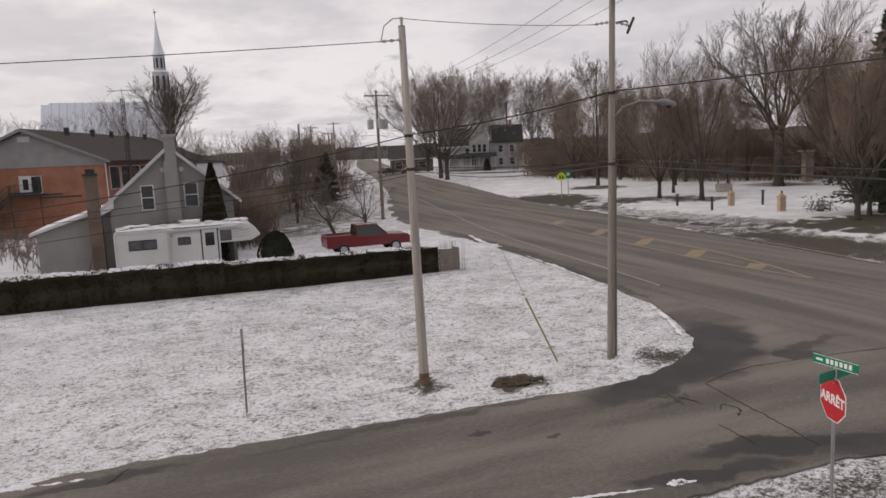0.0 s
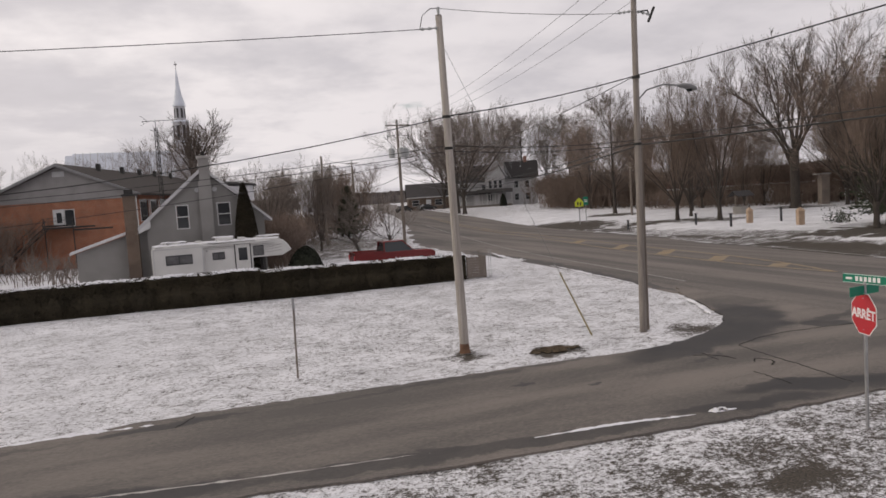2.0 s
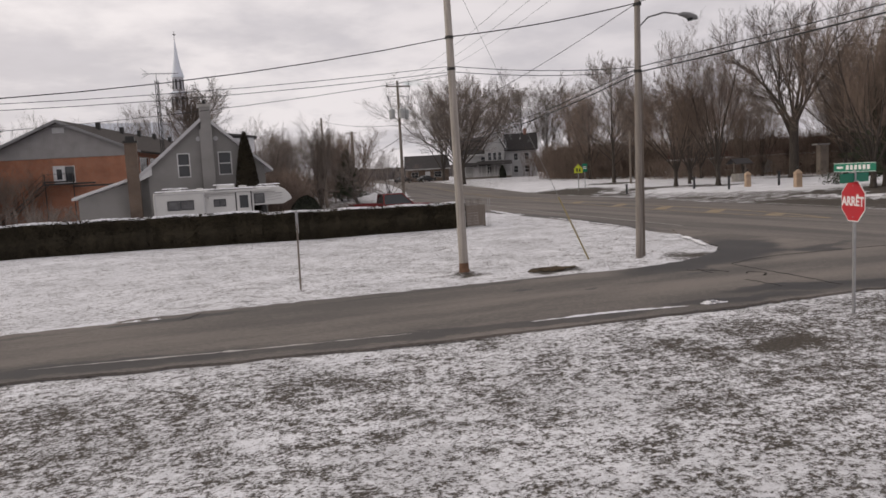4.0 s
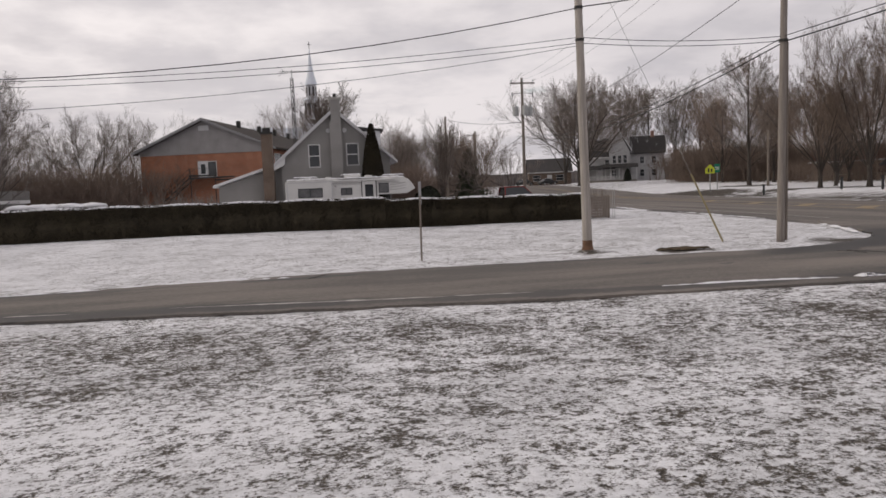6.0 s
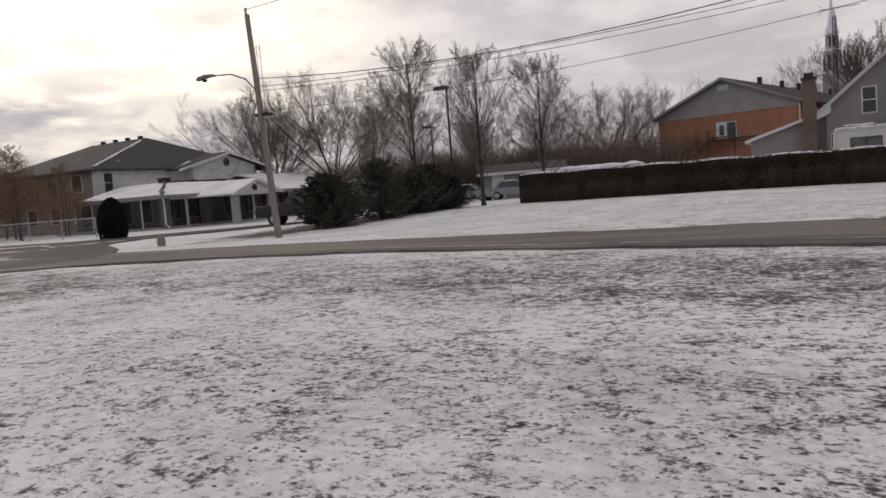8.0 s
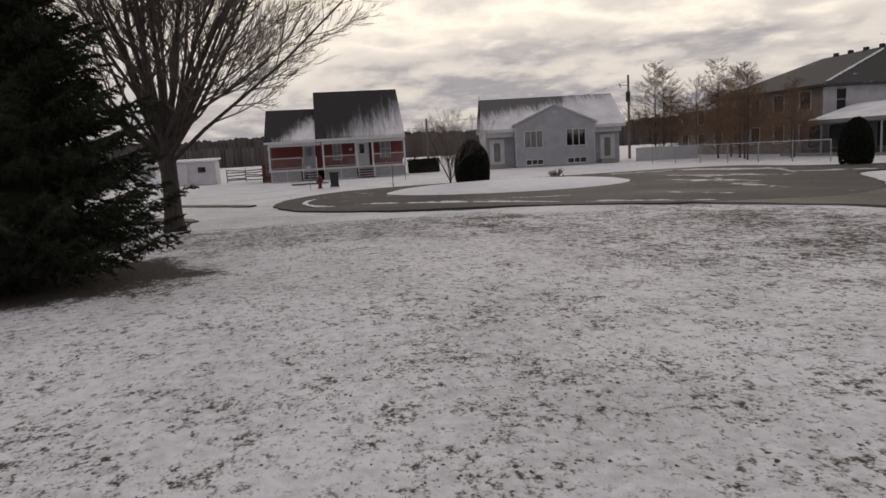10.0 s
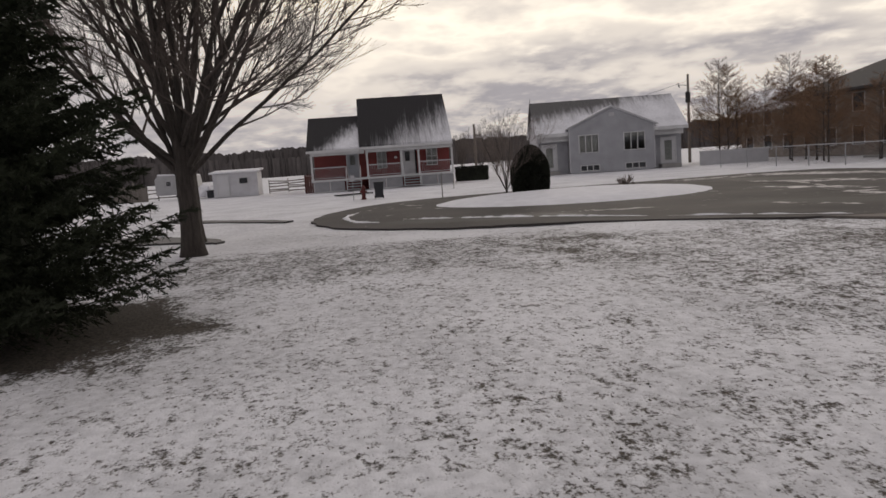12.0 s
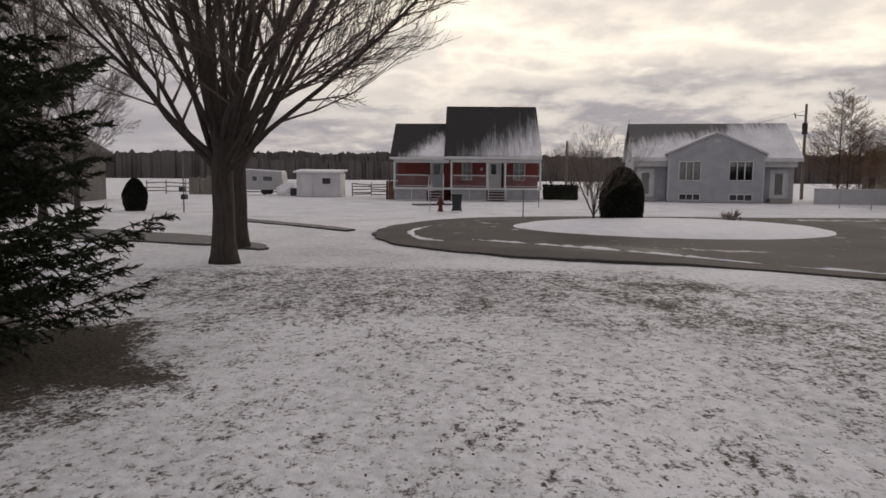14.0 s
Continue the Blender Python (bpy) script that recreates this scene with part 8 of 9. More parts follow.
def school_sign():
    t = thing("school_sign", pose(36.4, 54.2, rise_at(36.4, 54.2), 0, 0, -25), "lime yellow pentagonal warning sign on a post", "road sign")
    part("post", Geo().box(-0.05, 0.05, -0.02, 0.04, -0.2, 2.9), "metal", t)
    g = Geo().prism([(-0.5, 2.05), (0.5, 2.05), (0.5, 2.6), (0, 3.1), (-0.5, 2.6)], "y", -0.04, -0.025)
    pl = part("plate", g, "sign_lime", t)
    part("symbol", Geo().box(-0.24, -0.06, -0.045, -0.041, 2.2, 2.62).box(0.08, 0.26, -0.045, -0.041, 2.2, 2.58), "louvre", pl)
    t = thing("green_sign", pose(38.2, 55.7, rise_at(38.2, 55.7), 0, 0, -25), "small green sign on a metal post", "road sign")
    part("post", Geo().box(-0.04, 0.04, -0.02, 0.04, -0.2, 2.9), "metal", t)
    pl = part("plate", Geo().box(-0.3, 0.3, -0.035, -0.021, 1.95, 2.95), "sign_green", t)
    part("lettering_bar", Geo().box(-0.2, 0.2, -0.04, -0.036, 2.5, 2.6).box(-0.2, 0.2, -0.04, -0.036, 2.3, 2.4), "sign_white", pl)


school_sign()

# lights of the parking area
for x, y, h, rz in ((-29.0, 18.15, 7.1, 0), (-38.5, 33.2, 6.5, 0)):
    t = thing("parking_light", pose(x, y, 0, 0, 0, rz), "tall dark parking light with a box head", "lamp post", "parking lights")
    part("base", Geo().lathe([(0.22, 0), (0.22, 0.5)], n=10), "concrete", t)
    part("pole", Geo().tube([(0, 0, 0.45), (0, 0, h)], [0.085, 0.06], 8), "dark_metal", t)
    hd = part("head", Geo().box(-0.75, 0.12, -0.2, 0.2, h - 0.08, h + 0.14), "dark_metal", t, bevel=0.03)
    part("lens", Geo().box(-0.65, -0.1, -0.15, 0.15, h - 0.095, h - 0.081), "sign_white", hd)

# radio mast and rooftop aerial
def lattice(name, m, h, w, label, arms=()):
    t = thing(name, m, label, "mast")
    corner = [(w * math.cos(a), w * math.sin(a)) for a in (0.3, 0.3 + 2.094, 0.3 + 4.189)]
    for x, y in corner:
        part("leg", Geo().tube([(x, y, 0), (x * 0.8, y * 0.8, h)], 0.03, 5), "dark_metal", t)
    g = Geo()
    n = int(h / 0.45)
    for i in range(n):
        z0, z1 = h * i / n, h * (i + 1) / n
        for k in range(3):
            a, b = corner[k], corner[(k + 1) % 3]
            g.tube([(a[0], a[1], z0), (b[0], b[1], z1)], 0.012, 3)
    part("bracing", g, "dark_metal", t)
    if arms:
        g = Geo().tube([(0, 0, h - 0.3), (0, 0, h + 0.6)], 0.025, 5).tube([(-1.0, 0.1, h + 0.45), (1.7, -0.1, h + 0.62)], 0.02, 5)
        for i in range(7):
            x = -0.8 + 0.36 * i
            l = 0.5 - 0.05 * i
            g.tube([(x, -l, h + 0.48 + 0.06 * x), (x, l, h + 0.48 + 0.06 * x)], 0.01, 4)
        g.tube([(-0.6, 0, h + 0.46), (-1.1, 0, h + 0.85)], 0.015, 4).tube([(-0.6, 0, h + 0.46), (-1.1, 0, h + 0.1)], 0.015, 4)
        part("aerial", g, "dark_metal", t)
    return t


lattice("aerial_mast", pose(-8.95, 40.2, 0, 0, 0, 20), 11.4, 0.17, "slim lattice mast with a television aerial", arms=(1,))
lattice("radio_mast", pose(-64.0, 41.5, 0), 18.5, 0.45, "tall grey lattice radio mast behind trees")


# ---- vehicles ----
def wheel(parent, x, y, r=0.36, w=0.22):
    s = 1 if y > 0 else -1
    wh_ = part("wheel", Geo().tube([(x, y - w / 2, r), (x, y - w * 0.42, r), (x, y + w * 0.42, r), (x, y + w / 2, r)], [r * 0.9, r, r, r * 0.9], 18), "tyre", parent)
    part("rim", Geo().tube([(x, y + s * w * 0.5, r), (x, y + s * (w * 0.5 + 0.012), r)], r * 0.62, 14), "rim", wh_)


def car_body(parent, lower, upper, half, top_half, paint, glass_in=0.02):
    """lower and upper are side outlines (x, z); the cabin leans in towards its roof."""
    part("body", Geo().prism(lower, "y", -half, half), paint, parent, bevel=0.05)
    zs = [z for x, z in upper]
    z0, z1 = min(zs), max(zs)
    def wd(z, extra=0.0):
        return half * 0.97 + (top_half - half * 0.97) * (z - z0) / (z1 - z0) + extra
    n = len(upper)
    g = Geo()
    g.add([(x, -wd(z), z) for x, z in upper] + [(x, wd(z), z) for x, z in upper],
          [tuple(range(n - 1, -1, -1)), tuple(range(n, 2 * n))] + [(i, (i + 1) % n, n + (i + 1) % n, n + i) for i in range(n)])
    part("cabin", g, "glass", parent)
    rf = Geo()
    xs = [x for x, z in upper if z == z1]
    rf.add([(x, y, z) for x in (min(xs) - 0.08, max(xs) + 0.08) for y in (-top_half - 0.03, top_half + 0.03) for z in (z1 - 0.03, z1 + 0.05)],
           [(0, 1, 3, 2), (4, 6, 7, 5), (0, 4, 5, 1), (2, 3, 7, 6), (0, 2, 6, 4), (1, 5, 7, 3)])
    part("cabin_roof", rf, paint, parent, bevel=0.03)
    g = Geo()
    for s in (-1, 1):
        for (xa, za), (xb, zb) in zip(upper, upper[1:] + upper[:1]):
            if abs(za - zb) > 0.15:
                g.tube([(xa, s * wd(za, 0.012), za), (xb, s * wd(zb, 0.012), zb)], 0.04, 5)
        mid = (upper[0][0] + upper[-1][0]) / 2
        g.tube([(mid, s * wd(z0, 0.012), z0), (mid, s * wd(z1, 0.012), z1)], 0.04, 5)
    part("pillars", g, paint, parent)


def pickup(m, paint, label):
    t = thing("pickup_truck", m, label, "pickup truck")
    car_body(t, [(-2.8, 0.5), (2.75, 0.5), (2.8, 0.95), (2.6, 1.12), (1.2, 1.2), (-0.9, 1.2), (-2.8, 1.2)], [(-0.85, 1.18), (1.25, 1.18), (0.55, 1.85), (-0.7, 1.85)], 0.95, 0.72, paint)
    part("bed_rail", Geo().box(-2.8, -0.92, -0.96, -0.86, 1.2, 1.3).box(-2.8, -0.92, 0.86, 0.96, 1.2, 1.3).box(-2.8, -2.7, -0.85, 0.85, 1.2, 1.3), paint, t)
    for x in (-1.75, 1.75):
        for y in (-0.86, 0.86):
            wheel(t, x, y, 0.38)
    part("bumper", Geo().box(2.76, 2.9, -0.9, 0.9, 0.45, 0.68), "rim", t)
    for s in (-0.7, 0.7):
        part("headlight", Geo().box(2.74, 2.83, s - 0.18, s + 0.18, 0.82, 0.98), "sign_white", t)
        part("tail_light", Geo().box(-2.83, -2.795, s - 0.1 + 0.1 * (1 if s > 0 else -1), s + 0.1 + 0.1 * (1 if s > 0 else -1), 0.8, 1.1), "stop_red", t)
    return t


def sedan(m, paint, label):
    t = thing("parked_car", m, label, "car", "parked cars")
    car_body(t, [(-2.2, 0.35), (2.2, 0.35), (2.25, 0.6), (2.1, 0.78), (1.0, 0.92), (-1.5, 0.95), (-2.2, 0.88)], [(-1.55, 0.93), (1.05, 0.91), (0.3, 1.42), (-0.95, 1.42)], 0.88, 0.62, paint)
    for x in (-1.35, 1.35):
        for y in (-0.8, 0.8):
            wheel(t, x, y, 0.32, 0.2)
    for s in (-0.6, 0.6):
        part("headlight", Geo().box(2.15, 2.22, s - 0.16, s + 0.16, 0.6, 0.72), "sign_white", t)
    part("snow_cover", Geo().lump((-0.3, 0, 1.44), 0.65, 0.55, 0.07, random.Random(5), 10, 0.15), "snow", t)
    return t


pickup(pose(5.6, 27.2, 0, 0, 0, 0), "red_car", "bright red pickup truck parked behind the hedge")
pickup(pose(-35.4, 12.6, 0, 0, 0, 210), "dark_car", "dark pickup truck parked in the residence drive")
for x, y, rz, c in ((-35.6, 33.6, 10, "silver_car"), (-32.0, 34.6, 15, "silver_car"), (-39.5, 32.0, 10, "silver_car"), (-43.0, 29.6, 10, "dark_car"), (38.0, 131.0, 40, "dark_car"), (44.0, 133.0, 15, "dark_car")):
    sedan(pose(x, y, rise_at(x, y), 0, 0, rz), c, "silver parked car dusted with snow" if c == "silver_car" else "dark parked car dusted with snow")


def trailer():
    t = thing("travel_trailer", pose(-9.4, 24.3, 0), "long white travel trailer with snow on its roof", "trailer")
    prof = [(0.0, 0.75), (5.6, 0.75), (5.6, 1.75), (7.35, 1.75), (7.9, 2.05), (7.7, 2.40), (7.45, 2.66), (7.15, 2.79), (6.8, 2.82), (0.25, 2.82), (0.06, 2.74), (0.0, 2.56)]
    body = part("body", Geo().prism(prof, "y", 0.0, 2.4), "rv", t, bevel=0.06)
    part("skirt", Geo().box(0.05, 5.5, 0.03, 2.37, 0.5, 0.75), "rv_stripe", t)
    part("stripe", Geo().box(0.3, 6.9, -0.012, -0.001, 2.50, 2.54).box(0.3, 7.3, -0.012, -0.001, 2.42, 2.45), "rv_stripe", body)
    part("slide_out", Geo().box(0.15, 2.75, -0.30, -0.001, 0.9, 2.62), "rv", t, "white slide-out section")
    def pane(x0, x1, z0, z1, y, lights=1):
        w = part("window", Geo().box(x0, x1, y - 0.03, y, z0, z1), "black_plastic", t, bevel=0.06)
        for i in range(lights):
            a = x0 + (x1 - x0) * i / lights
            b = x0 + (x1 - x0) * (i + 1) / lights
            part("pane", Geo().box(a + 0.035, b - 0.035, y - 0.038, y - 0.031, z0 + 0.06, z1 - 0.06), "reflection_grey_glass", w)
    pane(0.75, 2.2, 1.72, 2.28, -0.302, 2)
    pane(3.3, 4.0, 1.80, 2.24, -0.001, 2)
    pane(5.62, 6.25, 1.85, 2.46, -0.001, 1)
    d = part("door", Geo().box(4.6, 5.45, -0.03, -0.001, 0.8, 2.62), "rv", t, bevel=0.02)
    part("door_frame", Geo().box(4.55, 4.61, -0.04, -0.001, 0.78, 2.66).box(5.44, 5.50, -0.04, -0.001, 0.78, 2.66).box(4.61, 5.44, -0.04, -0.001, 2.6, 2.66), "dark_metal", d)
    part("pane", Geo().box(4.78, 5.28, -0.04, -0.031, 1.65, 2.4), "glass", d)
    for x, l, w_, hh in ((1.2, 0.38, 0.5, 0.15), (2.6, 0.2, 0.3, 0.14), (4.1, 0.52, 0.5, 0.24), (5.1, 0.24, 0.3, 0.18), (6.1, 0.2, 0.2, 0.10), (6.7, 0.26, 0.45, 0.14)):
        part("roof_unit", Geo().box(x - l, x + l, 0.9, 1.5, 2.81, 2.81 + hh), "rv", t, bevel=0.08)
    rng = random.Random(9)
    g = Geo()
    for _ in range(240):
        x = rng.uniform(0.2, 7.2)
        g.lump((x, rng.uniform(0.03, 2.35), 2.81), rng.uniform(0.12, 0.4), rng.uniform(0.1, 0.35), rng.uniform(0.02, 0.07), rng, 6)
    for x, hh in ((1.2, 0.15), (4.1, 0.24), (6.7, 0.14)):
        for _ in range(12):
            g.lump((x + rng.uniform(-0.5, 0.5), rng.uniform(0.9, 1.5), 2.81 + hh), 0.25, 0.2, 0.06, rng, 6)
    part("roof_snow", g, "snow", t)
    part("lamp", Geo().tube([(3.0, -0.04, 2.35), (3.0, -0.001, 2.35)], 0.06, 8), "rv_stripe", body)
    for x in (2.2, 3.2):
        for y in (0.15, 2.25):
            wheel(t, x, y, 0.36)
    # moulded lines on the nose, the slide-out's rim and the awning tube
    for q in (0.0, 0.16, 0.30):
        part("nose_line", Geo().tube([(5.7, -0.008, 2.06 + q * 0.9), (6.6, -0.008, 2.02 + q), (7.3, -0.008, 2.10 + q * 1.1)], 0.014, 5), "rv_stripe", body)
    part("awning", Geo().tube([(2.85, -0.07, 2.68), (6.6, -0.07, 2.68)], 0.065, 8), "rv", body)
    part("slide_rim", Geo().box(0.10, 0.15, -0.32, -0.29, 0.88, 2.66).box(2.75, 2.80, -0.32, -0.29, 0.88, 2.66).box(0.15, 2.75, -0.33, -0.29, 2.62, 2.67), "grey_trim", body)
    for y in (0.3, 1.95):
        part("landing_leg", Geo().box(6.2, 6.35, y, y + 0.15, 0, 1.74), "dark_metal", t)


trailer()


# ---- yard things ----
def board_box():
    t = thing("wooden_bin", pose(7.0, 17.1, 0), "weathered board bin at the end of the hedge", "garden bin")
    for k in range(8):
        z = 0.02 + k * 0.145
        part("board", Geo().box(0.0, 1.15, 0.0, 0.03, z, z + 0.135), "pole_dark", t)
        part("board", Geo().box(1.12, 1.15, 0.031, 1.0, z, z + 0.135), "pole_dark", t)
    for x in (0.0, 1.06):
        part("corner_post", Geo().box(x, x + 0.08, 0.031, 0.11, -0.05, 1.2), "pole_dark", t)
    rng = random.Random(4)
    for k in range(16):
        x = rng.uniform(0.05, 1.1)
        part("stalk", Geo().tube([(x, 0.3, 0.0), (x + rng.uniform(-0.1, 0.1), 0.3, 1.55)], [0.012, 0.008], 4), "twig", t)
    for x in (1.28, 1.4):
        part("rod", Geo().tube([(x, -0.05, -0.1), (x + 0.03, -0.05, 1.55)], 0.012, 5), "metal", t)


board_box()

t = thing("covered_pile", pose(-20.6, 19.6, 0), "low flat roof covered with smooth snow behind the hedge", "shelter")
part("side", Geo().box(-2.2, 2.0, -0.6, 1.2, 0, 1.78), "grey_trim", t)
g = Geo()
rng = random.Random(6)
for _ in range(60):
    g.lump((rng.uniform(-2.0, 1.9), rng.uniform(-0.6, 1.2), 1.78), 0.5, 0.4, rng.uniform(0.10, 0.22), rng, 8, 0.12)
part("snow_cover", g, "snow", t, smooth=True)

t = thing("board_screen", pose(-75.0, -23.9, 0, 0, 0, 90), "short burgundy board fence beside the red house", "fence", "fences")
for k in range(5):
    part("board", Geo().box(0.19 * k, 0.19 * k + 0.17, 0, 0.03, -0.05, 1.45 + 0.05 * (k % 2)), "red_boards", t)
for z in (0.35, 1.1):
    part("rail", Geo().box(0.0, 0.95, 0.031, 0.07, z, z + 0.09), "red_boards", t)
t = thing("flat_board", pose(-63.0, -19.7, 0, 0, 0, 118), "dark flat board lying on the snow", "board")
part("board", Geo().box(-1.25, 1.25, -0.35, 0.35, 0.02, 0.10), "dark_metal", t, bevel=0.02)
t = thing("fire_hydrant", pose(-55.0, -18.95, 0), "short dull red fire hydrant in the snow", "hydrant")
part("barrel", Geo().lathe([(0.16, 0), (0.16, 0.06), (0.11, 0.08), (0.11, 0.5), (0.14, 0.52), (0.14, 0.58), (0.10, 0.68), (0.04, 0.74), (0.03, 0.8)], n=12), "hydrant", t)
for s in (-1, 1):
    part("outlet", Geo().tube([(0, 0.09 * s, 0.42), (0, 0.19 * s, 0.42)], 0.06, 8), "hydrant", t)
t = thing("hydrant_flag", pose(-55.3, -19.5, 0), "thin marker rod with a small pale plate", "marker")
part("rod", Geo().tube([(0, 0, -0.1), (0, 0, 1.3)], 0.02, 5), "metal", t)
part("plate", Geo().box(0.021, 0.035, -0.13, 0.13, 1.02, 1.32), "grey_trim", t)
t = thing("wheelie_bin", pose(-54.6, -18.12, 0, 0, 0, 90) @ Matrix.Diagonal((0.85, 0.85, 0.85, 1)), "dark plastic wheeled bin standing in the snow", "waste bin")
b = part("tub", Geo().add([(x * s, y * s2, z) for z, s, s2 in ((0.08, 0.82, 0.82), (0.98, 1, 1)) for x, y in ((-0.3, -0.33), (0.3, -0.33), (0.3, 0.33), (-0.3, 0.33))], [(3, 2, 1, 0), (4, 5, 6, 7), (0, 1, 5, 4), (1, 2, 6, 5), (2, 3, 7, 6), (3, 0, 4, 7)]), "black_plastic", t)
part("lid", Geo().box(-0.33, 0.33, -0.37, 0.37, 0.98, 1.06), "black_plastic", t, bevel=0.02)
for s in (-0.27, 0.27):
    part("wheel", Geo().tube([(s - 0.03, 0.3, 0.1), (s + 0.03, 0.3, 0.1)], 0.1, 12), "tyre", t)
part("handle", Geo().tube([(-0.25, 0.4, 0.98), (0.25, 0.4, 0.98)], 0.02, 6), "black_plastic", t)
for x, y, h in ((-49.9, -15.2, 1.2), (-62.5, -13.2, 0.9)):
    t = thing("garden_stake", pose(x, y, 0), "thin wooden stake standing in the snow", "stake", "garden stakes")
    part("rod", Geo().tube([(0, 0, -0.1), (0.02, 0.01, h)], [0.025, 0.02], 6), "planks", t)

t = thing("mail_post", pose(-51.7, -30.8, 0), "thin dark post with small boxes beside the garden", "mail post")
part("post", Geo().tube([(0, 0, -0.1), (0, 0, 2.7)], 0.03, 6), "planks", t)
for z, dx in ((0.95, 0.12), (0.6, -0.1)):
    part("box", Geo().box(dx - 0.18, dx + 0.18, -0.1, 0.1, z, z + 0.22), "black_plastic", t)
def old_camper():
    t = thing("old_camper", pose(-84.6, -36.5, 0, 0, 0, 90), "weathered white camper trailer parked in the snow", "trailer")
    body = part("body", Geo().prism([(-1.9, 0.45), (1.7, 0.45), (1.95, 1.0), (1.8, 2.15), (-1.6, 2.3), (-1.95, 1.9)], "y", 0.0, 2.0), "dim_siding", t, bevel=0.06)
    part("roof_snow_cover", Geo().prism([(-1.7, 2.28), (1.75, 2.14), (1.75, 2.24), (-1.6, 2.42)], "y", 0.05, 1.95), "snow", t)
    for a, b in ((-0.9, -0.5), (0.1, 0.95)):
        w = part("window", Geo().box(a - 0.04, b + 0.04, -0.03, -0.002, 1.26, 1.74), "grey_trim", t)
        part("pane", Geo().box(a, b, -0.04, -0.031, 1.3, 1.7), "reflection_grey_glass", w)
    for y in (0.15, 1.85):
        wheel(t, 0.2, y, 0.34, 0.2)
    part("hitch", Geo().tube([(1.8, 1.0, 0.55), (2.9, 1.0, 0.5), (2.9, 1.0, 0.0)], 0.05, 6), "dark_metal", t)
    t = thing("board_pile", pose(-85.4, -41.6, 0, 0, 0, 90), "long stack of weathered boards with snow on top", "board stack")
    rng = random.Random(61)
    for k in range(26):
        x = -2.1 + 0.165 * k
        part("board", Geo().box(x, x + 0.15, rng.uniform(-0.04, 0.04), 0.1, -0.05, rng.uniform(1.35, 1.75)), "planks", t)
    part("rail", Geo().box(-2.1, 2.2, 0.101, 0.16, 0.5, 0.62), "planks", t)
    part("rail", Geo().box(-2.1, 2.2, 0.101, 0.16, 1.1, 1.22), "planks", t)
    t = thing("snow_heap", pose(-83.6, -33.3, 0), "low mound of snow over garden clutter", "snow heap")
    g = Geo()
    for _ in range(16):
        g.lump((rng.uniform(-0.6, 0.6), rng.uniform(-1.3, 0.6), 0.1), rng.uniform(0.4, 0.7), rng.uniform(0.5, 0.8), rng.uniform(0.4, 1.1), rng, 8, 0.15)
    part("snow", g, "snow", t, smooth=True)
    t = thing("storage_box", pose(-81.6, -32.7, 0, 0, 0, 90), "dark plastic storage box beside the shed", "box")
    part("tub", Geo().box(-0.45, 0.45, 0, 0.5, 0, 0.62), "black_plastic", t, bevel=0.03)
    part("lid", Geo().box(-0.48, 0.48, -0.03, 0.53, 0.62, 0.68), "black_plastic", t, bevel=0.02)


old_camper()
t = thing("garden_shed", pose(-80.0, -30.3, 0, 0, 0, 90), "small white garden shed with a flat snowy roof", "shed")
wall_x("wall", t, -1.9, 1.9, 0, 0, 2.05, [(0.35, 1.05, 1.1, 1.6)], "white_siding", 0.1)
part("side_wall", Geo().box(-1.9, -1.8, 0.11, 2.6, 0, 2.05).box(1.8, 1.9, 0.11, 2.6, 0, 2.05).box(-1.8, 1.8, 2.5, 2.6, 0, 2.05), "white_siding", t)
part("roof", Geo().prism([(-0.2, 2.05), (2.8, 2.25), (2.8, 2.38), (-0.2, 2.18)], "x", -2.15, 2.1), "roof_snow", t)
window_x(t, 0.35, 1.05, 1.1, 1.6, 0, 1, 1)
door_x(t, -1.5, -0.6, 0.05, 1.9, -0.09, "door_white")


def rail_fence(x0, y0, x1, y1, rails, posts, h, label, material="planks"):
    d = Vector((x1 - x0, y1 - y0, 0))
    L = d.length
    t = thing("fence", pose(x0, y0, 0, 0, 0, math.degrees(math.atan2(d.y, d.x))), label, "fence", "fences")
    for k in range(posts + 1):
        x = L * k / posts
        part("post", Geo().box(x - 0.04, x + 0.04, -0.06, 0.03, -0.1, h + 0.04 + 0.06 * (k % 3)), material, t)
    for k in range(rails):
        z = h * (k + 0.6) / rails
        for j in range(posts):
            d0, d1 = 0.07 * math.sin(3.1 * j + 5 * k), 0.07 * math.sin(2.3 * j + 4 * k + 1)
            xa, xb = L * j / posts + 0.002, L * (j + 1) / posts - 0.002
            part("rail", Geo().prism([(xa, z + d0 - 0.05), (xb, z + d1 - 0.05), (xb, z + d1 + 0.05), (xa, z + d0 + 0.05)], "y", -0.09, -0.061), material, t)


rail_fence(-84, -28.0, -84, -17.5, 5, 6, 1.15, "weathered rail fence behind the red house")
rail_fence(-86, -48.0, -86, -33.0, 3, 8, 1.2, "weathered rail fence across the field")
t = thing("low_wall", pose(-73.6, 8.8, 0, 0, 0, 72), "pale low board wall beside the grey house", "wall")
for k in range(4):
    part("panel", Geo().box(k * 1.32, k * 1.32 + 1.28, 0, 0.08, -0.05, 1.15), "grey_trim", t)
for k in range(5):
    part("post", Geo().box(k * 1.32 - 0.04, k * 1.32 + 0.0, -0.03, 0.11, -0.05, 1.2), "grey_trim", t)


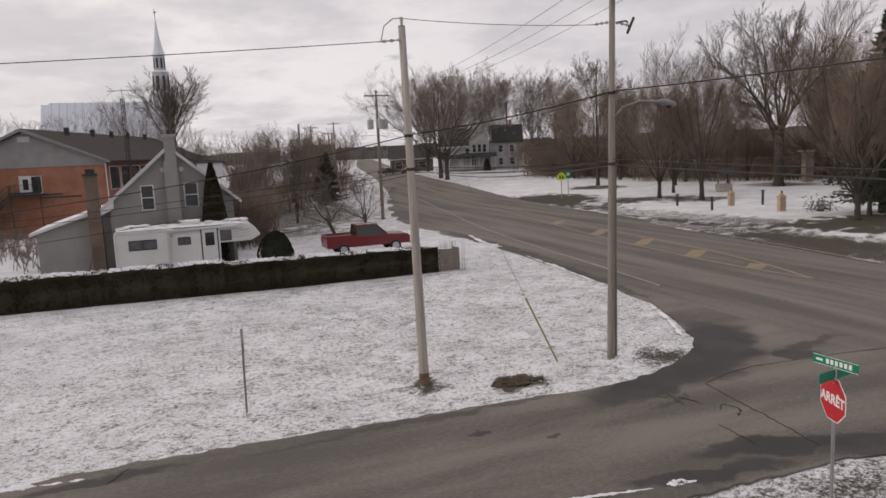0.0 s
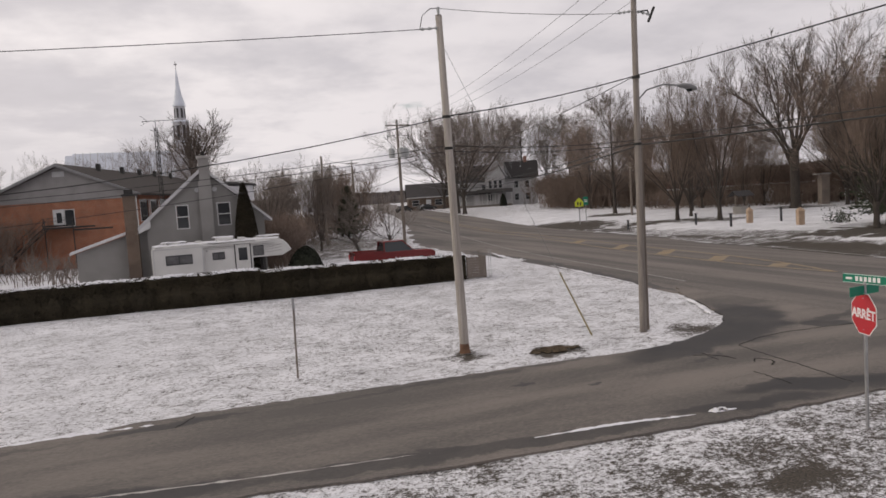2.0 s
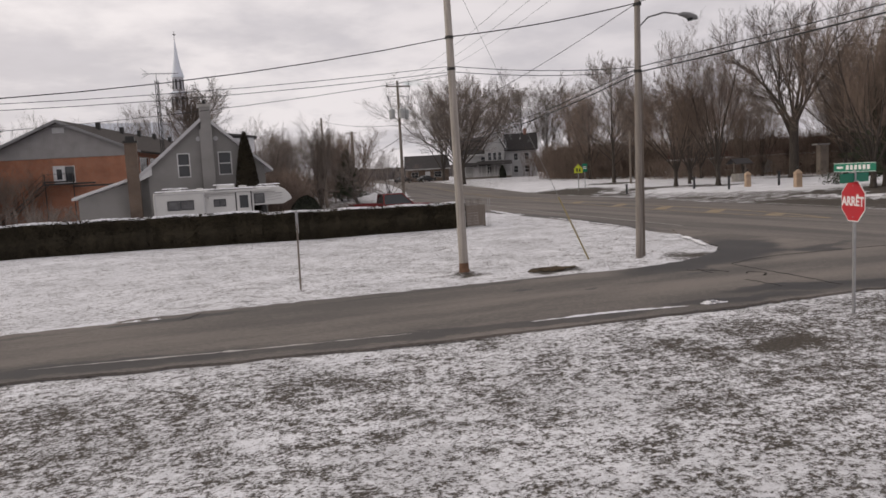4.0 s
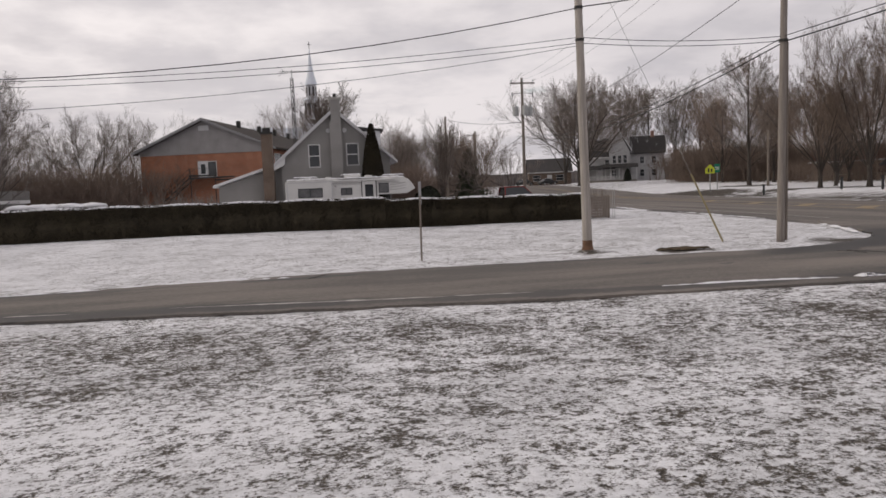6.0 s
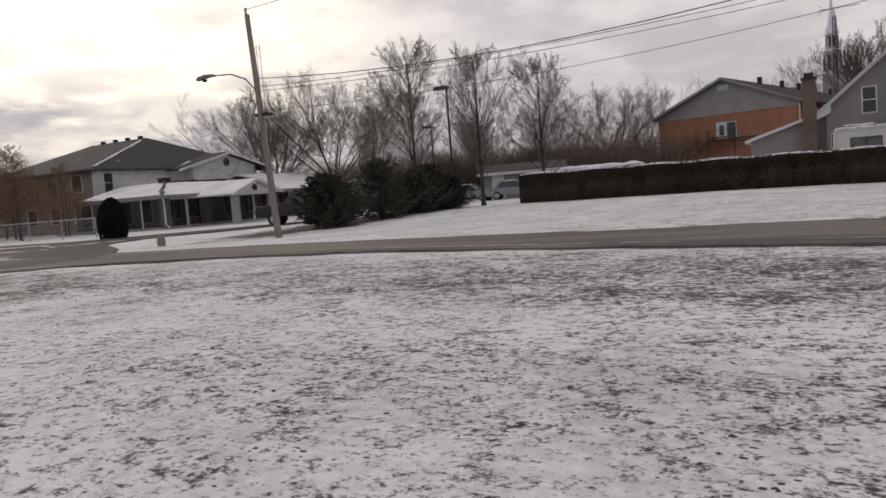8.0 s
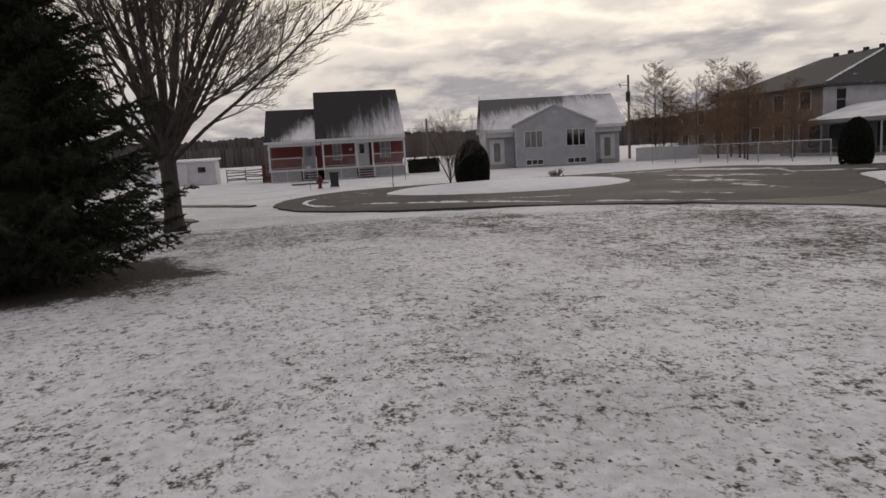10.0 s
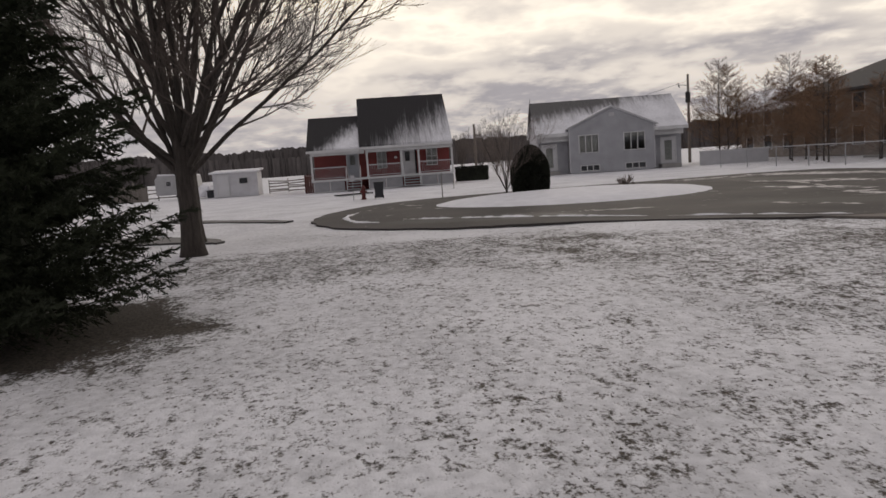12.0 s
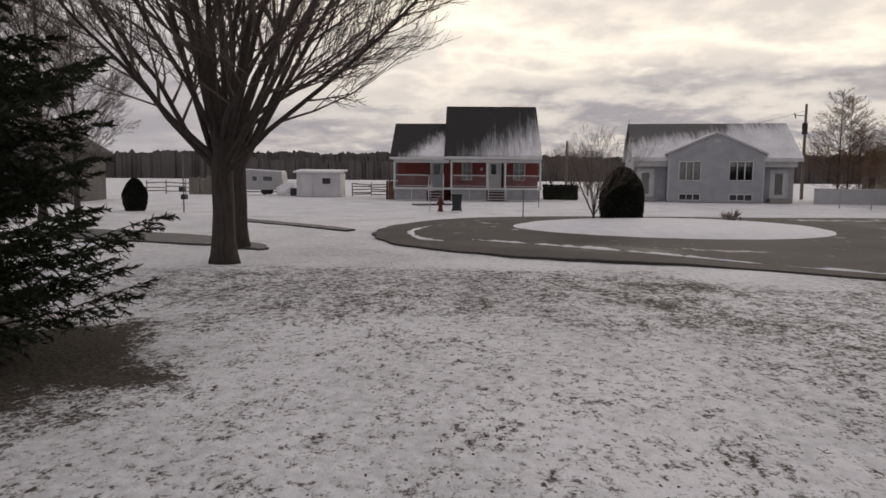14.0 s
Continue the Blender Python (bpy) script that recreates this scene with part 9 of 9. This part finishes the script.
def chain_fence():
    t = thing("chain_link_fence", pose(-65.0, 6.2, 0, 0, 0, 11.7), "pale chain-link fence before the residence", "fence", "fences")
    L, h = 15.8, 1.2
    for k in range(7):
        part("post", Geo().tube([(L * k / 6, 0, -0.1), (L * k / 6, 0, h + 0.05)], 0.035, 6), "metal", t)
    part("top_rail", Geo().tube([(0, 0, h), (L, 0, h)], 0.028, 6), "metal", t)
    g = Geo()
    n = int(L / 0.14)
    for i in range(n):
        x = i * 0.14
        g.tube([(x, 0.0, 0.02), (x + 0.55, 0.0, h)], 0.0028, 3, cap=False)
        g.tube([(x + 0.55, 0.01, 0.02), (x, 0.01, h)], 0.0028, 3, cap=False)
    part("mesh", g, "metal", t)


chain_fence()
t = thing("kerb_post", pose(-31.85, -0.55, 0), "short dark stump-like post at the drive", "post")
part("body", Geo().lathe([(0.15, -0.05), (0.15, 0.2), (0.13, 0.32), (0.06, 0.37)], n=9), "planks", t)
rail = thing("low_barrier", pose(-78.3, -9.7, 0, 0, 0, 90), "dark low clipped hedge beside the red house", "hedge")
part("foliage", leafy(150, 3500, 0.08, lambda r: (Vector((r.uniform(-1.5, 1.4), r.uniform(-0.5, 0.5), 1.2 * r.random() ** 0.6)), Vector((0, -0.6, 0.6)))), "evergreen", rail)
part("branch_mass", Geo().box(-1.45, 1.35, -0.4, 0.4, -0.05, 1.1), "evergreen", rail, bevel=0.1)


# beyond the main road
def pillar(x, y, label, w=0.75, h=1.5):
    t = thing("stone_pillar", pose(x, y, rise_at(x, y), 0, 0, -20), label, "pillar", "gate pillars")
    part("shaft", Geo().box(-w / 2, w / 2, -w / 2, w / 2, -0.1, h), "pillar", t, bevel=0.03)
    part("cap", Geo().add([(-w * .6, -w * .6, h), (w * .6, -w * .6, h), (w * .6, w * .6, h), (-w * .6, w * .6, h), (0, 0, h + 0.35)], [(3, 2, 1, 0), (0, 1, 4), (1, 2, 4), (2, 3, 4), (3, 0, 4)]), "pillar", t)
    part("finial", Geo().lathe([(0.05, h + 0.3), (0.09, h + 0.4), (0.04, h + 0.5)], n=8), "dark_metal", t)


pillar(39.9, 31.0, "buff stone gate pillar on the snowy verge", 0.45, 1.05)
pillar(38.8, 24.4, "buff stone gate pillar on the snowy verge", 0.5, 1.1)
for x, y, h in ((37.0, 34.6, 1.0), (36.0, 29.0, 1.05), (42.0, 29.5, 1.2), (34.0, 41.0, 0.9)):
    t = thing("gate_post", pose(x, y, rise_at(x, y)), "short dark gate post in the snow", "post", "gate posts")
    part("shaft", Geo().box(-0.07, 0.07, -0.07, 0.07, -0.1, h), "black_plastic", t)
    part("cap", Geo().box(-0.12, 0.12, -0.12, 0.12, h, h + 0.06), "dark_metal", t)
t = thing("brick_column", pose(68.4, 48.6, rise_at(68.4, 48.6), 0, 0, -20), "tall tan brick column with a flat cap", "column")
part("shaft", Geo().box(-0.5, 0.5, -0.5, 0.5, 0, 3.7), "brick_tan", t)
part("cap", Geo().box(-1.0, 0.65, -0.65, 0.65, 3.7, 3.9), "concrete", t)
t = thing("garden_well", pose(51.0, 44.0, rise_at(51, 44)), "round stone garden well with a small roof", "well")
part("wall", Geo().lathe([(0.9, 0), (0.9, 0.85), (0.7, 0.86), (0.7, 0.3)], n=14), "stone", t)
for s in (-0.8, 0.8):
    part("post", Geo().box(s - 0.06, s + 0.06, -0.06, 0.06, 0.8, 2.1), "pole_dark", t)
part("roof", Geo().prism(chevron(-0.8, 0.8, 1.95, 2.5, 0.08), "x", -1.2, 1.2), "roof_brown", t)
t = thing("fallen_boughs", pose(38.6, 20.6, rise_at(38.6, 20.6)), "drooping dark evergreen boughs near the ground", "boughs")
part("needles", leafy(160, 700, 0.08, lambda r: (Vector((r.gauss(0, 0.55), r.gauss(0, 0.4), 0.25 + abs(r.gauss(0.3, 0.35)))), Vector((0, 0, -0.4)))), "needles", t)
